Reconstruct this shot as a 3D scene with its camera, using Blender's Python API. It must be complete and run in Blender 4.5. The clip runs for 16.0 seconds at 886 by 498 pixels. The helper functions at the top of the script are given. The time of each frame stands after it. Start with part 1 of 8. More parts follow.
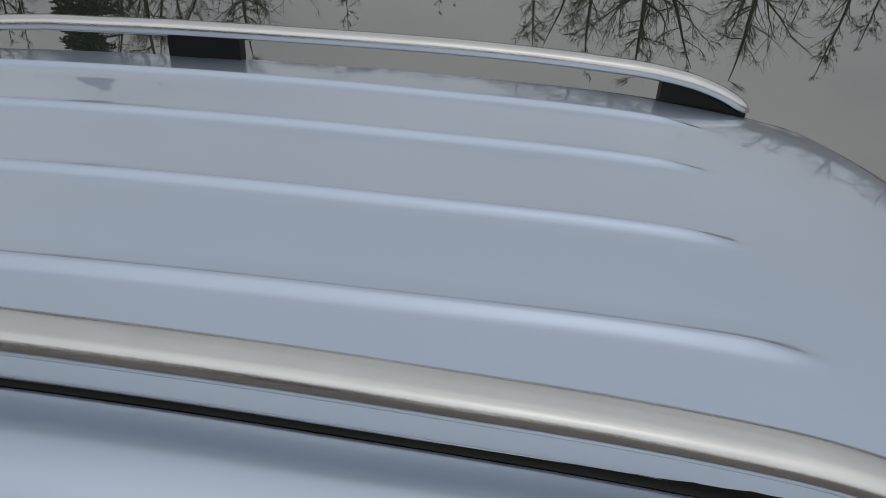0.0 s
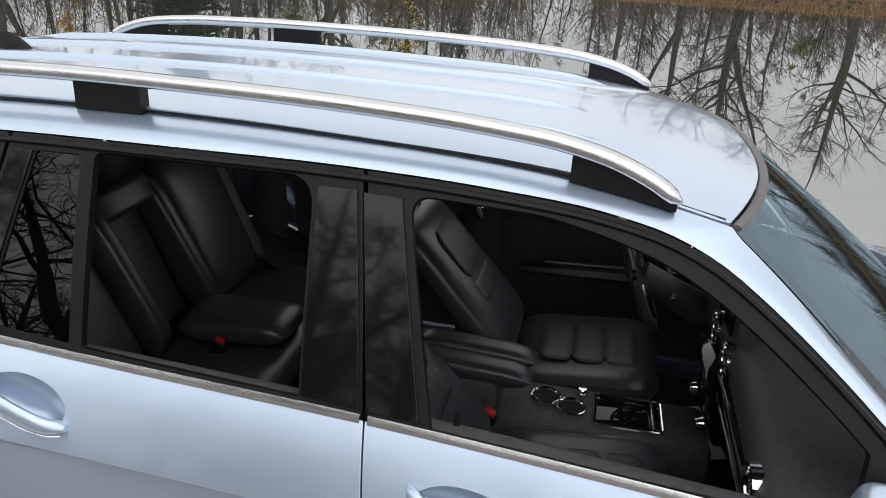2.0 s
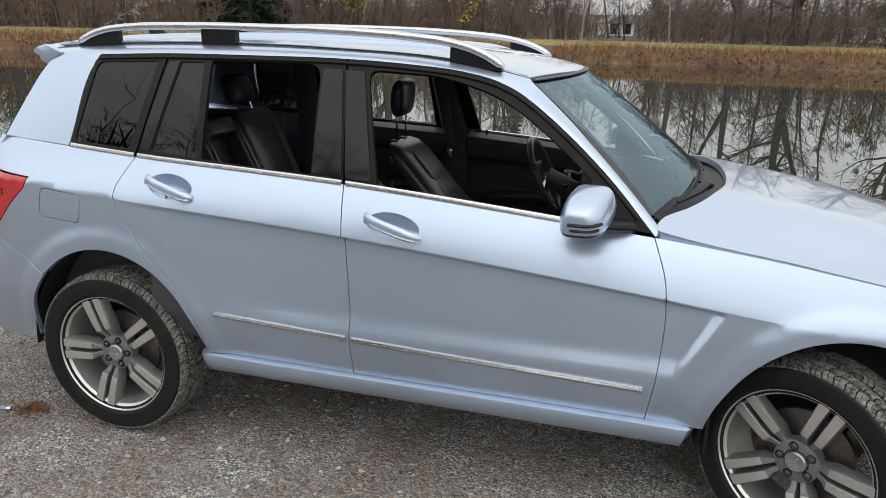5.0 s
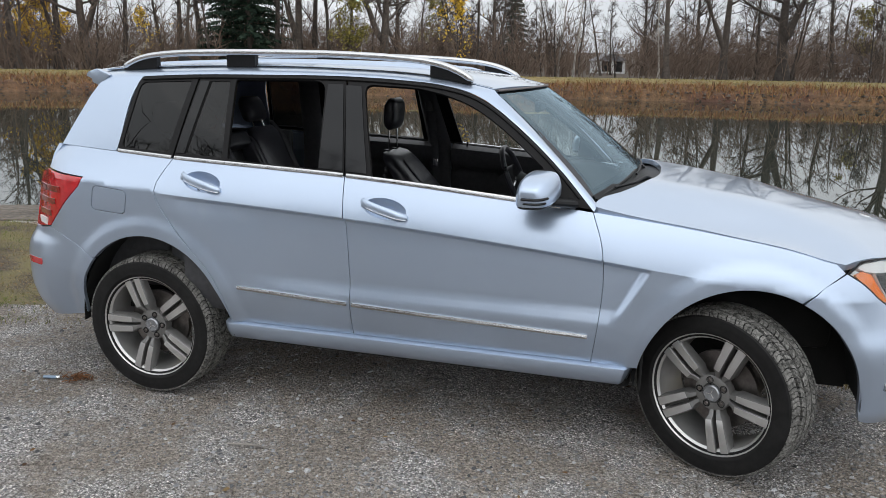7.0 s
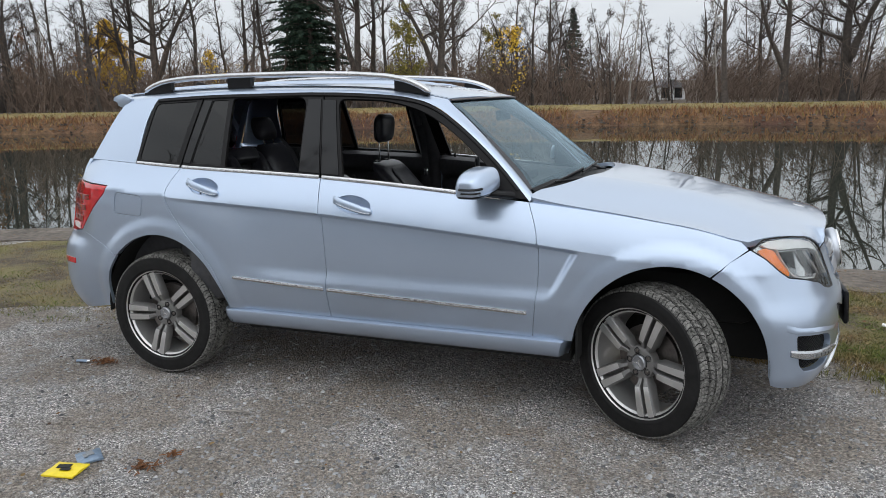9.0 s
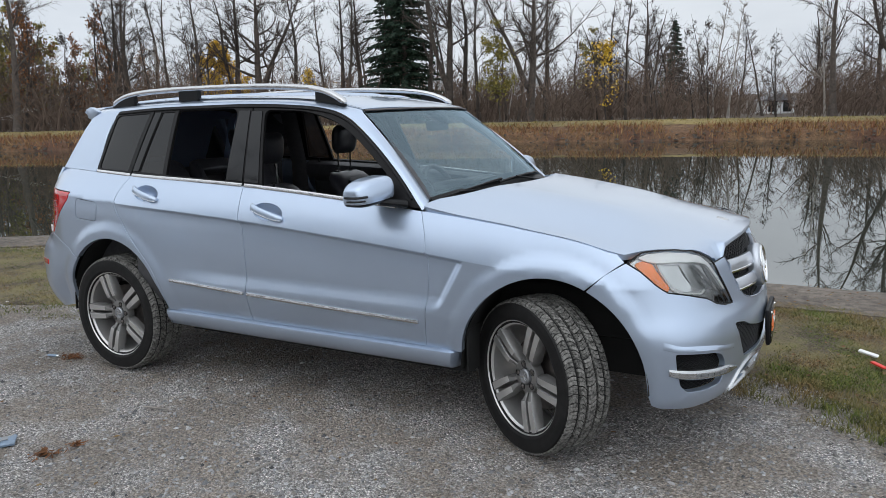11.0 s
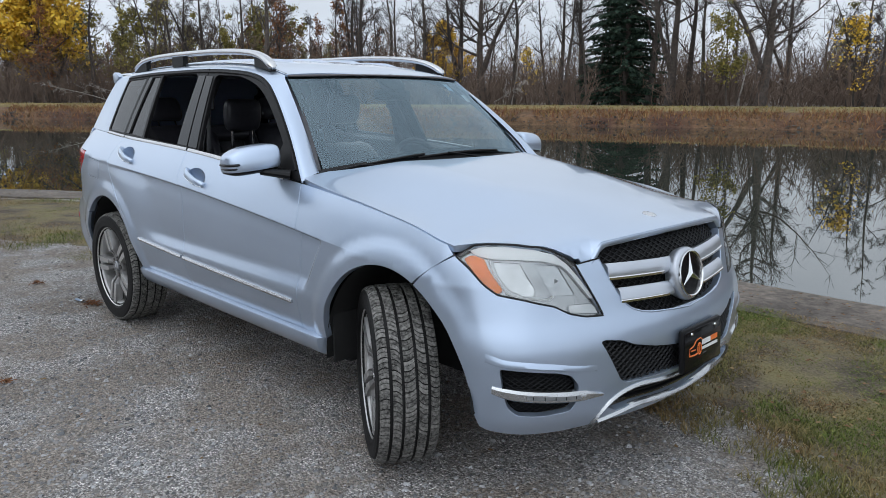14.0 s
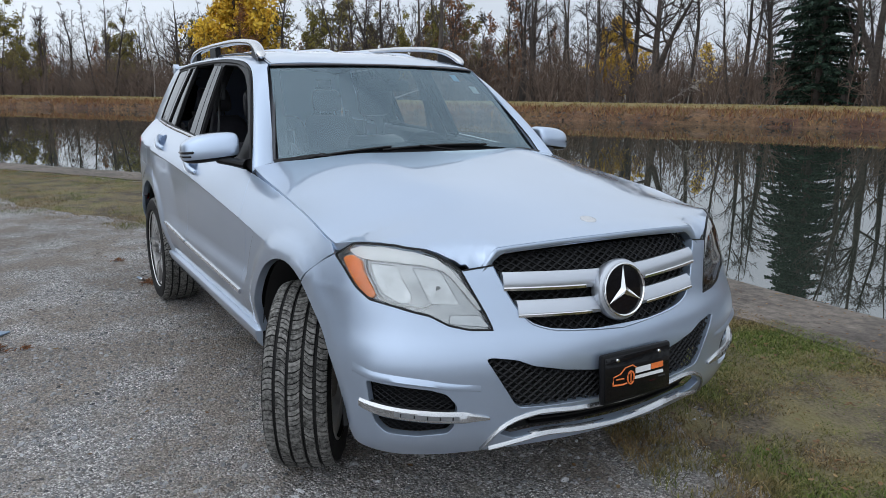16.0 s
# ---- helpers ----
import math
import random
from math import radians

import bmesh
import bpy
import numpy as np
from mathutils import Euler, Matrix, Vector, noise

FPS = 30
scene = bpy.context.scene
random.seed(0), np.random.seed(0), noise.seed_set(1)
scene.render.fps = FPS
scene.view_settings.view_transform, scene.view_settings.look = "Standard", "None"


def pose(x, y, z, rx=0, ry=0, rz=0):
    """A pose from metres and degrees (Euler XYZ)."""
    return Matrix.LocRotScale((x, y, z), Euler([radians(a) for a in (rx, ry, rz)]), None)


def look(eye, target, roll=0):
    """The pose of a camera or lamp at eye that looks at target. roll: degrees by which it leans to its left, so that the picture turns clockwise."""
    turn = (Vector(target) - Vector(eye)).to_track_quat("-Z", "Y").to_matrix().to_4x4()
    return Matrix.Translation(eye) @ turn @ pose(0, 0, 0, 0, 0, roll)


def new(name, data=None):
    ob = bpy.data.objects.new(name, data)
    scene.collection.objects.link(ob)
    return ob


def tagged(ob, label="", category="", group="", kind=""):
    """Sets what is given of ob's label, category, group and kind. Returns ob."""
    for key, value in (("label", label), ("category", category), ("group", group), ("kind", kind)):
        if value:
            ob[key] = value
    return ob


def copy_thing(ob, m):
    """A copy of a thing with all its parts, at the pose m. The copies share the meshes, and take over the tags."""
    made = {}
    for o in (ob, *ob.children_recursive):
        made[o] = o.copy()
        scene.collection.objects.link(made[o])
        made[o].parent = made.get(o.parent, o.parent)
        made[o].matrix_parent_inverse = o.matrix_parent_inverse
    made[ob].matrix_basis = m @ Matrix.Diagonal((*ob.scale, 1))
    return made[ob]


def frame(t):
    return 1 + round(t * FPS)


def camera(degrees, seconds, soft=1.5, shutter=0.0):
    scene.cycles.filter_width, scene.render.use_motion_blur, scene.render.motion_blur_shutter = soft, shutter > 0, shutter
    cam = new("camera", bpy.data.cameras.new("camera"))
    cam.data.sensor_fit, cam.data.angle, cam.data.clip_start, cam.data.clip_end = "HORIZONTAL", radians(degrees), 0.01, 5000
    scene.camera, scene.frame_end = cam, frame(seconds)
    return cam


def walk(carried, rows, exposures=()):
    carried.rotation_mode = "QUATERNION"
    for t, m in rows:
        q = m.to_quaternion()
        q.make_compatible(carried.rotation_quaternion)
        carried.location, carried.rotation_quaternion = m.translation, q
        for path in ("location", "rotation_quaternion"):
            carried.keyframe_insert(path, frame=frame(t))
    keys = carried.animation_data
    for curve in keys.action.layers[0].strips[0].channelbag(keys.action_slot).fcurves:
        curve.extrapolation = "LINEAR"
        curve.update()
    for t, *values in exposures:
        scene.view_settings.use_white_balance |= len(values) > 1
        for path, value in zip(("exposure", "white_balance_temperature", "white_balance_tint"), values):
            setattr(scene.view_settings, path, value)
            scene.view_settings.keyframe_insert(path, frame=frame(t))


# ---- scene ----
from mathutils.geometry import delaunay_2d_cdt

# the camera and its walk
cam = camera(61.7, 16.0, soft=0.5)
PATH = [
    (0, (-0.335, -1.052, 2.162), (-0.459, 0.661, 1.139), 3.0),
    (0.5, (-0.228, -1.217, 2.165), (-0.414, 0.525, 1.201), 2.7),
    (1, (-0.15, -1.413, 2.143), (-0.378, 0.349, 1.224), 3.1),
    (1.5, (-0.089, -1.68, 2.08), (-0.379, 0.105, 1.226), 3.1),
    (2, (0.026, -1.961, 2.047), (-0.314, -0.155, 1.258), 3.2),
    (2.5, (0.162, -2.198, 2.024), (-0.218, -0.38, 1.281), 2.9),
    (3, (0.275, -2.457, 1.976), (-0.168, -0.647, 1.249), 2.1),
    (3.5, (0.373, -2.705, 1.932), (-0.092, -0.885, 1.245), 2.0),
    (4, (0.529, -2.938, 1.864), (0.034, -1.116, 1.202), 1.9),
    (6.5, (0.962, -3.784, 1.678), (0.438, -1.915, 1.199), 1.2),
    (7, (1.018, -3.941, 1.676), (0.495, -2.072, 1.194), 0.9),
    (7.5, (1.085, -4.112, 1.662), (0.566, -2.24, 1.186), 0.5),
    (8, (1.26, -4.231, 1.621), (0.685, -2.366, 1.184), -0.1),
    (8.5, (1.461, -4.299, 1.601), (0.824, -2.45, 1.183), -0.6),
    (9, (1.647, -4.243, 1.577), (0.954, -2.41, 1.178), -0.9),
    (9.5, (1.838, -4.188, 1.559), (1.093, -2.37, 1.184), -1.1),
    (10, (2.096, -4.121, 1.552), (1.293, -2.323, 1.198), -1.2),
    (12.5, (3.075, -3.276, 1.498), (1.892, -1.713, 1.102), -0.9),
    (13, (3.255, -3.078, 1.492), (1.988, -1.585, 1.089), -0.7),
    (13.5, (3.474, -2.891, 1.479), (2.128, -1.469, 1.07), -0.3),
    (14, (3.589, -2.667, 1.46), (2.18, -1.305, 1.061), 0.1),
    (14.5, (3.668, -2.428, 1.466), (2.188, -1.138, 1.084), 0.4),
    (15, (3.809, -2.195, 1.469), (2.255, -0.996, 1.082), 0.3),
    (15.5, (3.959, -1.972, 1.457), (2.332, -0.879, 1.063), 0.4),
    (16, (4.01, -1.766, 1.429), (2.324, -0.77, 1.022), 0.5),
]
# the clip brightens as it leaves the pale roof
EXPOSURE = [(0, -0.50, 6900, 10), (0.6, -0.46, 6900, 10), (1.0, -0.08, 6800, 10), (1.5, 0.46, 6900, 10), (2.0, 0.62, 6900, 10), (3.0, 0.52, 6950, 10), (4.0, 0.55, 7000, 10), (7.0, 0.42, 6650, 10), (9.0, 0.36, 6550, 10), (12.5, 0.27, 6300, 10), (16.0, 0.22, 6150, 10)]
walk(cam, [(t, look(eye, target, roll)) for t, eye, target, roll in PATH], EXPOSURE)

# overcast daylight: a soft sun high behind the camera and a grey sky
world = bpy.data.worlds.new("overcast_sky")
scene.world = world
world.use_nodes = True
wn, wl = world.node_tree.nodes, world.node_tree.links
wn.clear()
w_out = wn.new("ShaderNodeOutputWorld")
w_bg = wn.new("ShaderNodeBackground")
w_sky = wn.new("ShaderNodeTexSky")
w_sky.sky_type, w_sky.sun_disc = "NISHITA", False
w_sky.sun_elevation, w_sky.sun_rotation = radians(62), radians(160)
w_sky.air_density, w_sky.dust_density, w_sky.ozone_density = 1.6, 6.0, 1.0
w_hsv = wn.new("ShaderNodeHueSaturation")
w_hsv.inputs["Saturation"].default_value = 0.12
w_mix = wn.new("ShaderNodeMixRGB")
w_mix.blend_type = "MULTIPLY"
w_mix.inputs[0].default_value = 1.0
w_tc = wn.new("ShaderNodeTexCoord")
w_map = wn.new("ShaderNodeMapping")
w_map.inputs["Scale"].default_value = (1.0, 1.0, 3.0)
w_noise = wn.new("ShaderNodeTexNoise")
w_noise.inputs["Scale"].default_value = 2.2
w_noise.inputs["Detail"].default_value = 5.0
w_noise.inputs["Roughness"].default_value = 0.55
w_ramp = wn.new("ShaderNodeValToRGB")
w_ramp.color_ramp.elements[0].position, w_ramp.color_ramp.elements[0].color = 0.3, (0.74, 0.76, 0.79, 1)
w_ramp.color_ramp.elements[1].position, w_ramp.color_ramp.elements[1].color = 0.7, (1.0, 1.0, 1.0, 1)
wl.new(w_tc.outputs["Generated"], w_map.inputs["Vector"])
wl.new(w_map.outputs[0], w_noise.inputs["Vector"])
wl.new(w_noise.outputs["Fac"], w_ramp.inputs[0])
wl.new(w_sky.outputs[0], w_hsv.inputs["Color"])
w_even = wn.new("ShaderNodeMixRGB")
w_even.inputs[0].default_value = 0.93
w_even.inputs[2].default_value = (5.5, 5.8, 6.1, 1)
wl.new(w_hsv.outputs[0], w_even.inputs[1])
wl.new(w_even.outputs[0], w_mix.inputs[1])
wl.new(w_ramp.outputs[0], w_mix.inputs[2])
w_dot = wn.new("ShaderNodeVectorMath")
w_dot.operation = "DOT_PRODUCT"
w_dot.inputs[1].default_value = Vector((0.15, -0.75, 0.64)).normalized()
w_up = wn.new("ShaderNodeMapRange")
w_up.inputs["From Min"].default_value, w_up.inputs["From Max"].default_value = -0.75, 1.0
w_up.inputs["To Min"].default_value, w_up.inputs["To Max"].default_value = 0.71, 1.20
w_grad = wn.new("ShaderNodeMixRGB")
w_grad.blend_type = "MULTIPLY"
w_grad.inputs[0].default_value = 1.0
wl.new(w_tc.outputs["Generated"], w_dot.inputs[0])
wl.new(w_dot.outputs["Value"], w_up.inputs["Value"])
wl.new(w_mix.outputs[0], w_grad.inputs[1])
wl.new(w_up.outputs[0], w_grad.inputs[2])
wl.new(w_grad.outputs[0], w_bg.inputs["Color"])
w_bg.inputs["Strength"].default_value = 0.175
wl.new(w_bg.outputs[0], w_out.inputs[0])

sun = new("sun", bpy.data.lights.new("sun", "SUN"))
sun.data.energy, sun.data.angle, sun.data.color = 0.3, radians(100), (1.0, 0.98, 0.95)
sun.matrix_world = look((3.0, -8.0, 16.0), (0, 0, 0))

# materials
def material(name, color, rough=0.5, metal=0.0, var=0.0, scale=8.0, bump=0.0, bump_scale=60.0, coat=0.0, spec=0.5, detail=4.0, dist=0.004, big=0.0, big_scale=0.8, tint=None, random_v=0.0):
    """A surface with grain (var at scale), larger stains (big at big_scale), relief and gloss."""
    m = bpy.data.materials.new(name)
    m.use_nodes = True
    n, l = m.node_tree.nodes, m.node_tree.links
    b = n["Principled BSDF"]
    b.inputs["Base Color"].default_value = (*color, 1)
    b.inputs["Roughness"].default_value = rough
    b.inputs["Metallic"].default_value = metal
    b.inputs["Specular IOR Level"].default_value = spec
    b.inputs["Coat Weight"].default_value = coat
    b.inputs["Coat Roughness"].default_value = 0.03
    tc = n.new("ShaderNodeTexCoord")
    out = None
    for amount, sc in ((var, scale), (big, big_scale)):
        if not amount:
            continue
        t = n.new("ShaderNodeTexNoise")
        t.inputs["Scale"].default_value = sc
        t.inputs["Detail"].default_value = detail
        t.inputs["Roughness"].default_value = 0.62
        l.new(tc.outputs["Object"], t.inputs["Vector"])
        mr = n.new("ShaderNodeMapRange")
        mr.inputs["From Min"].default_value, mr.inputs["From Max"].default_value = 0.3, 0.7
        mr.inputs["To Min"].default_value, mr.inputs["To Max"].default_value = 1 - amount, 1 + amount
        l.new(t.outputs["Fac"], mr.inputs["Value"])
        mix = n.new("ShaderNodeMixRGB")
        mix.blend_type = "MULTIPLY"
        mix.inputs[0].default_value = 1.0
        if out is None:
            mix.inputs[1].default_value = (*color, 1)
        else:
            l.new(out, mix.inputs[1])
        l.new(mr.outputs[0], mix.inputs[2])
        out = mix.outputs[0]
        if tint and sc == big_scale:
            mt = n.new("ShaderNodeMixRGB")
            ramp = n.new("ShaderNodeMapRange")
            ramp.inputs["From Min"].default_value, ramp.inputs["From Max"].default_value = 0.42, 0.62
            l.new(t.outputs["Fac"], ramp.inputs["Value"])
            l.new(ramp.outputs[0], mt.inputs[0])
            l.new(out, mt.inputs[1])
            mt.inputs[2].default_value = (*tint, 1)
            out = mt.outputs[0]
    if random_v:
        info = n.new("ShaderNodeObjectInfo")
        mr = n.new("ShaderNodeMapRange")
        mr.inputs["To Min"].default_value, mr.inputs["To Max"].default_value = 1 - random_v, 1 + random_v
        l.new(info.outputs["Random"], mr.inputs["Value"])
        mix = n.new("ShaderNodeMixRGB")
        mix.blend_type = "MULTIPLY"
        mix.inputs[0].default_value = 1.0
        if out is None:
            mix.inputs[1].default_value = (*color, 1)
        else:
            l.new(out, mix.inputs[1])
        l.new(mr.outputs[0], mix.inputs[2])
        out = mix.outputs[0]
    if out is not None:
        l.new(out, b.inputs["Base Color"])
    if bump:
        t = n.new("ShaderNodeTexNoise")
        t.inputs["Scale"].default_value = bump_scale
        t.inputs["Detail"].default_value = 3.0
        l.new(tc.outputs["Object"], t.inputs["Vector"])
        bp = n.new("ShaderNodeBump")
        bp.inputs["Strength"].default_value = bump
        bp.inputs["Distance"].default_value = dist
        l.new(t.outputs["Fac"], bp.inputs["Height"])
        l.new(bp.outputs[0], b.inputs["Normal"])
    return m


def glass_material(name, color, rough=0.0, ior=1.55, gloss=(1, 1, 1)):
    """Thin pane: mostly see-through in its tint, with a clear reflection that grows at grazing angles."""
    m = bpy.data.materials.new(name)
    m.use_nodes = True
    n, l = m.node_tree.nodes, m.node_tree.links
    n.clear()
    o = n.new("ShaderNodeOutputMaterial")
    mix = n.new("ShaderNodeMixShader")
    tr = n.new("ShaderNodeBsdfTransparent")
    tr.inputs["Color"].default_value = (*color, 1)
    gl = n.new("ShaderNodeBsdfGlossy")
    gl.inputs["Roughness"].default_value = rough
    gl.inputs["Color"].default_value = (*gloss, 1)
    fr = n.new("ShaderNodeFresnel")
    fr.inputs["IOR"].default_value = ior
    l.new(fr.outputs[0], mix.inputs[0])
    l.new(tr.outputs[0], mix.inputs[1])
    l.new(gl.outputs[0], mix.inputs[2])
    l.new(mix.outputs[0], o.inputs[0])
    return m


M_PAINT = material("light_blue_silver_paint", (0.445, 0.53, 0.662), rough=0.30, metal=0.72, coat=1.0, var=0.015, scale=2.0)
M_BLACK = material("black_plastic", (0.007, 0.007, 0.008), rough=0.45, spec=0.22, var=0.15, scale=30, bump=0.15, bump_scale=400, dist=0.001)
M_GLOSSBLACK = material("gloss_black_trim", (0.006, 0.006, 0.007), rough=0.05, spec=0.35, coat=0.0, var=0.1, scale=5)
M_RUBBER = material("window_rubber", (0.008, 0.0075, 0.008), rough=0.45, spec=0.2, var=0.2, scale=20)
M_SEAL = material("grey_seal_rubber", (0.10, 0.09, 0.09), rough=0.6, var=0.15, scale=25)
M_CHROME = material("chrome", (0.80, 0.80, 0.80), rough=0.10, metal=1.0, var=0.04, scale=15)
M_SATIN = material("satin_aluminium", (0.63, 0.63, 0.635), rough=0.22, metal=1.0, var=0.05, scale=10, bump=0.05, bump_scale=300, dist=0.0006)
M_SILVER = material("silver_paint", (0.52, 0.55, 0.60), rough=0.34, metal=0.75, coat=0.6, var=0.03, scale=6)
M_GRID = material("dark_grey_grid_plastic", (0.009, 0.009, 0.010), rough=0.45, spec=0.22, var=0.15, scale=40)
M_TRIM = material("brushed_skid_trim", (0.52, 0.53, 0.54), rough=0.26, metal=0.95, var=0.06, scale=12)
# near-black: the shade of hollows and underbody put into the colour
M_DARK = material("shade_black", (0.010, 0.010, 0.010), rough=0.9, var=0.3, scale=10)
M_CLOTH = material("black_leather", (0.034, 0.034, 0.042), rough=0.34, spec=0.6, var=0.2, scale=30, bump=0.25, bump_scale=260, dist=0.0015)
M_PERF = material("black_perforated_leather", (0.034, 0.034, 0.042), rough=0.42, spec=0.5, var=0.25, scale=120, bump=0.4, bump_scale=500, dist=0.0015)
M_INTERIOR = material("black_interior_plastic", (0.055, 0.055, 0.060), rough=0.55, spec=0.5, var=0.2, scale=40, bump=0.3, bump_scale=350, dist=0.001)
M_HEADLINER = material("grey_headliner", (0.08, 0.08, 0.085), rough=0.9, var=0.1, scale=60)
M_CARPET = material("black_carpet", (0.012, 0.012, 0.012), rough=1.0, var=0.4, scale=200)
M_TYRE = material("tyre_rubber", (0.011, 0.0105, 0.0105), rough=0.7, spec=0.25, var=0.3, scale=25, bump=0.3, bump_scale=220, dist=0.001, big=0.35, big_scale=5)
M_TREAD = material("dusty_tread_rubber", (0.15, 0.147, 0.138), rough=0.9, var=0.45, scale=60, bump=0.5, bump_scale=160, dist=0.002, big=0.3, big_scale=7)
M_RIM = material("machined_rim_face", (0.60, 0.59, 0.58), rough=0.34, metal=0.75, var=0.06, scale=15, bump=0.08, bump_scale=300, dist=0.0006)
M_RIMDARK = material("grey_rim_paint", (0.24, 0.235, 0.23), rough=0.38, metal=0.6, var=0.15, scale=12)
M_HUBCAP = material("hub_cap_grey", (0.34, 0.35, 0.37), rough=0.25, metal=0.7, var=0.05, scale=30)
M_DISC = material("brake_disc_steel", (0.20, 0.18, 0.17), rough=0.45, metal=0.9, var=0.25, scale=40)
M_RED = material("red_lens", (0.52, 0.008, 0.014), rough=0.12, coat=1.0, var=0.2, scale=25)
M_DARKRED = material("dark_red_lens", (0.26, 0.005, 0.009), rough=0.1, coat=1.0, var=0.2, scale=25)
M_REDBUCKLE = material("red_plastic", (0.65, 0.03, 0.02), rough=0.4, var=0.1, scale=40)
M_AMBER = material("amber_lens", (0.90, 0.24, 0.03), rough=0.15, coat=1.0, var=0.15, scale=60)
M_LAMPTRIM = material("lamp_inner_silver", (0.42, 0.43, 0.44), rough=0.22, metal=0.85, var=0.12, scale=18)
M_LAMP = material("lamp_reflector", (0.50, 0.51, 0.52), rough=0.08, metal=1.0, var=0.16, scale=22)
M_LAMPGREY = material("lamp_housing_grey", (0.24, 0.25, 0.26), rough=0.3, metal=0.4, var=0.15, scale=20)
M_WHITE = material("white_plastic", (0.75, 0.75, 0.74), rough=0.4, var=0.05, scale=20)
M_STICKER = material("pale_blue_sticker", (0.35, 0.55, 0.72), rough=0.5, var=0.1, scale=60)
M_ORANGE = material("orange_print", (0.80, 0.19, 0.04), rough=0.5, var=0.12, scale=60)
M_GLASS = glass_material("clear_pane", (0.66, 0.77, 0.75), ior=2.3, gloss=(0.66, 0.85, 0.97))
M_PRIVACY = glass_material("dark_tinted_pane", (0.04, 0.04, 0.045), ior=1.42)
M_GUIDE = material("white_light_guide", (0.80, 0.81, 0.82), rough=0.22, coat=0.6, var=0.04, scale=30)
M_LENS = glass_material("hazy_lamp_lens", (0.93, 0.94, 0.93), 0.03, 1.45)

# mesh helpers
def mesh_object(name, verts, faces, mats, parent=None, label="", smooth=True, normals=None, index=None):
    me = bpy.data.meshes.new(name)
    me.from_pydata([tuple(v) for v in verts], [], [tuple(int(i) for i in f) for f in faces])
    for m in mats if isinstance(mats, (list, tuple)) else [mats]:
        me.materials.append(m)
    me.polygons.foreach_set("use_smooth", [smooth] * len(me.polygons))
    if index is not None:
        me.polygons.foreach_set("material_index", index)
    me.update()
    if normals is not None:
        me.normals_split_custom_set_from_vertices([tuple(v) for v in normals])
    ob = new(name, me)
    if parent:
        ob.parent = parent
    if label:
        ob["label"] = label
    return ob


def part(name, bm, mat, parent, label="", smooth=True, angle=35):
    """One bmesh as one mesh object under a thing."""
    me = bpy.data.meshes.new(name)
    bmesh.ops.recalc_face_normals(bm, faces=bm.faces)
    bm.to_mesh(me)
    bm.free()
    for m in mat if isinstance(mat, (list, tuple)) else [mat]:
        me.materials.append(m)
    if smooth:
        me.polygons.foreach_set("use_smooth", [True] * len(me.polygons))
        me.set_sharp_from_angle(angle=radians(angle))
    ob = new(name, me)
    if parent:
        ob.parent = parent
    if label:
        ob["label"] = label
    return ob


def box_bm(size, at=(0, 0, 0), bevel=0.0, rot=None, seg=2, taper=None):
    bm = bmesh.new()
    bmesh.ops.create_cube(bm, size=1)
    for v in bm.verts:
        v.co = Vector((v.co.x * size[0], v.co.y * size[1], v.co.z * size[2]))
        if taper and v.co.z > 0:
            v.co.x *= taper[0]
            v.co.y *= taper[1]
    if bevel:
        bmesh.ops.bevel(bm, geom=bm.edges[:], offset=bevel, segments=seg, affect="EDGES", profile=0.5)
    m = Matrix.Translation(at)
    if rot:
        m = m @ Euler([radians(a) for a in rot]).to_matrix().to_4x4()
    bm.transform(m)
    return bm


def join_bm(*bms):
    out = bmesh.new()
    for b in bms:
        me = bpy.data.meshes.new("temporary")
        b.to_mesh(me)
        b.free()
        out.from_mesh(me)
        bpy.data.meshes.remove(me)
    return out


def tube_bm(points, radius, sides=8, closed=False, flat=1.0, caps=True):
    """A tube along points; radius a number or one a point; flat squeezes it along z."""
    bm = bmesh.new()
    pts = [Vector(p) for p in points]
    n = len(pts)
    rings = []
    for i, p in enumerate(pts):
        a, b = (pts[i - 1], pts[(i + 1) % n]) if closed else (pts[max(i - 1, 0)], pts[min(i + 1, n - 1)])
        d = (b - a).normalized()
        up = Vector((0, 0, 1)) if abs(d.z) < 0.95 else Vector((0, 1, 0))
        e = d.cross(up).normalized()
        f = e.cross(d)
        r = radius[i] if isinstance(radius, (list, tuple)) else radius
        rings.append([bm.verts.new(p + e * (r * math.cos(k * math.tau / sides)) + f * (r * flat * math.sin(k * math.tau / sides))) for k in range(sides)])
    for i in range(n if closed else n - 1):
        a, b = rings[i], rings[(i + 1) % n]
        for k in range(sides):
            bm.faces.new((a[k], a[(k + 1) % sides], b[(k + 1) % sides], b[k]))
    if caps and not closed:
        bm.faces.new(rings[0][::-1])
        bm.faces.new(rings[-1])
    return bm


def lathe_bm(profile, sides=48, axis="y", arc=math.tau):
    """Turns (radius, along) pairs round an axis."""
    bm = bmesh.new()
    rings = []
    for r, h in profile:
        ring = []
        for k in range(sides):
            a = k * arc / sides
            c, s = r * math.cos(a), r * math.sin(a)
            ring.append(bm.verts.new({"y": (c, h, s), "z": (c, s, h), "x": (h, c, s)}[axis]))
        rings.append(ring)
    for a, b in zip(rings, rings[1:]):
        for k in range(sides):
            bm.faces.new((a[k], a[(k + 1) % sides], b[(k + 1) % sides], b[k]))
    return bm


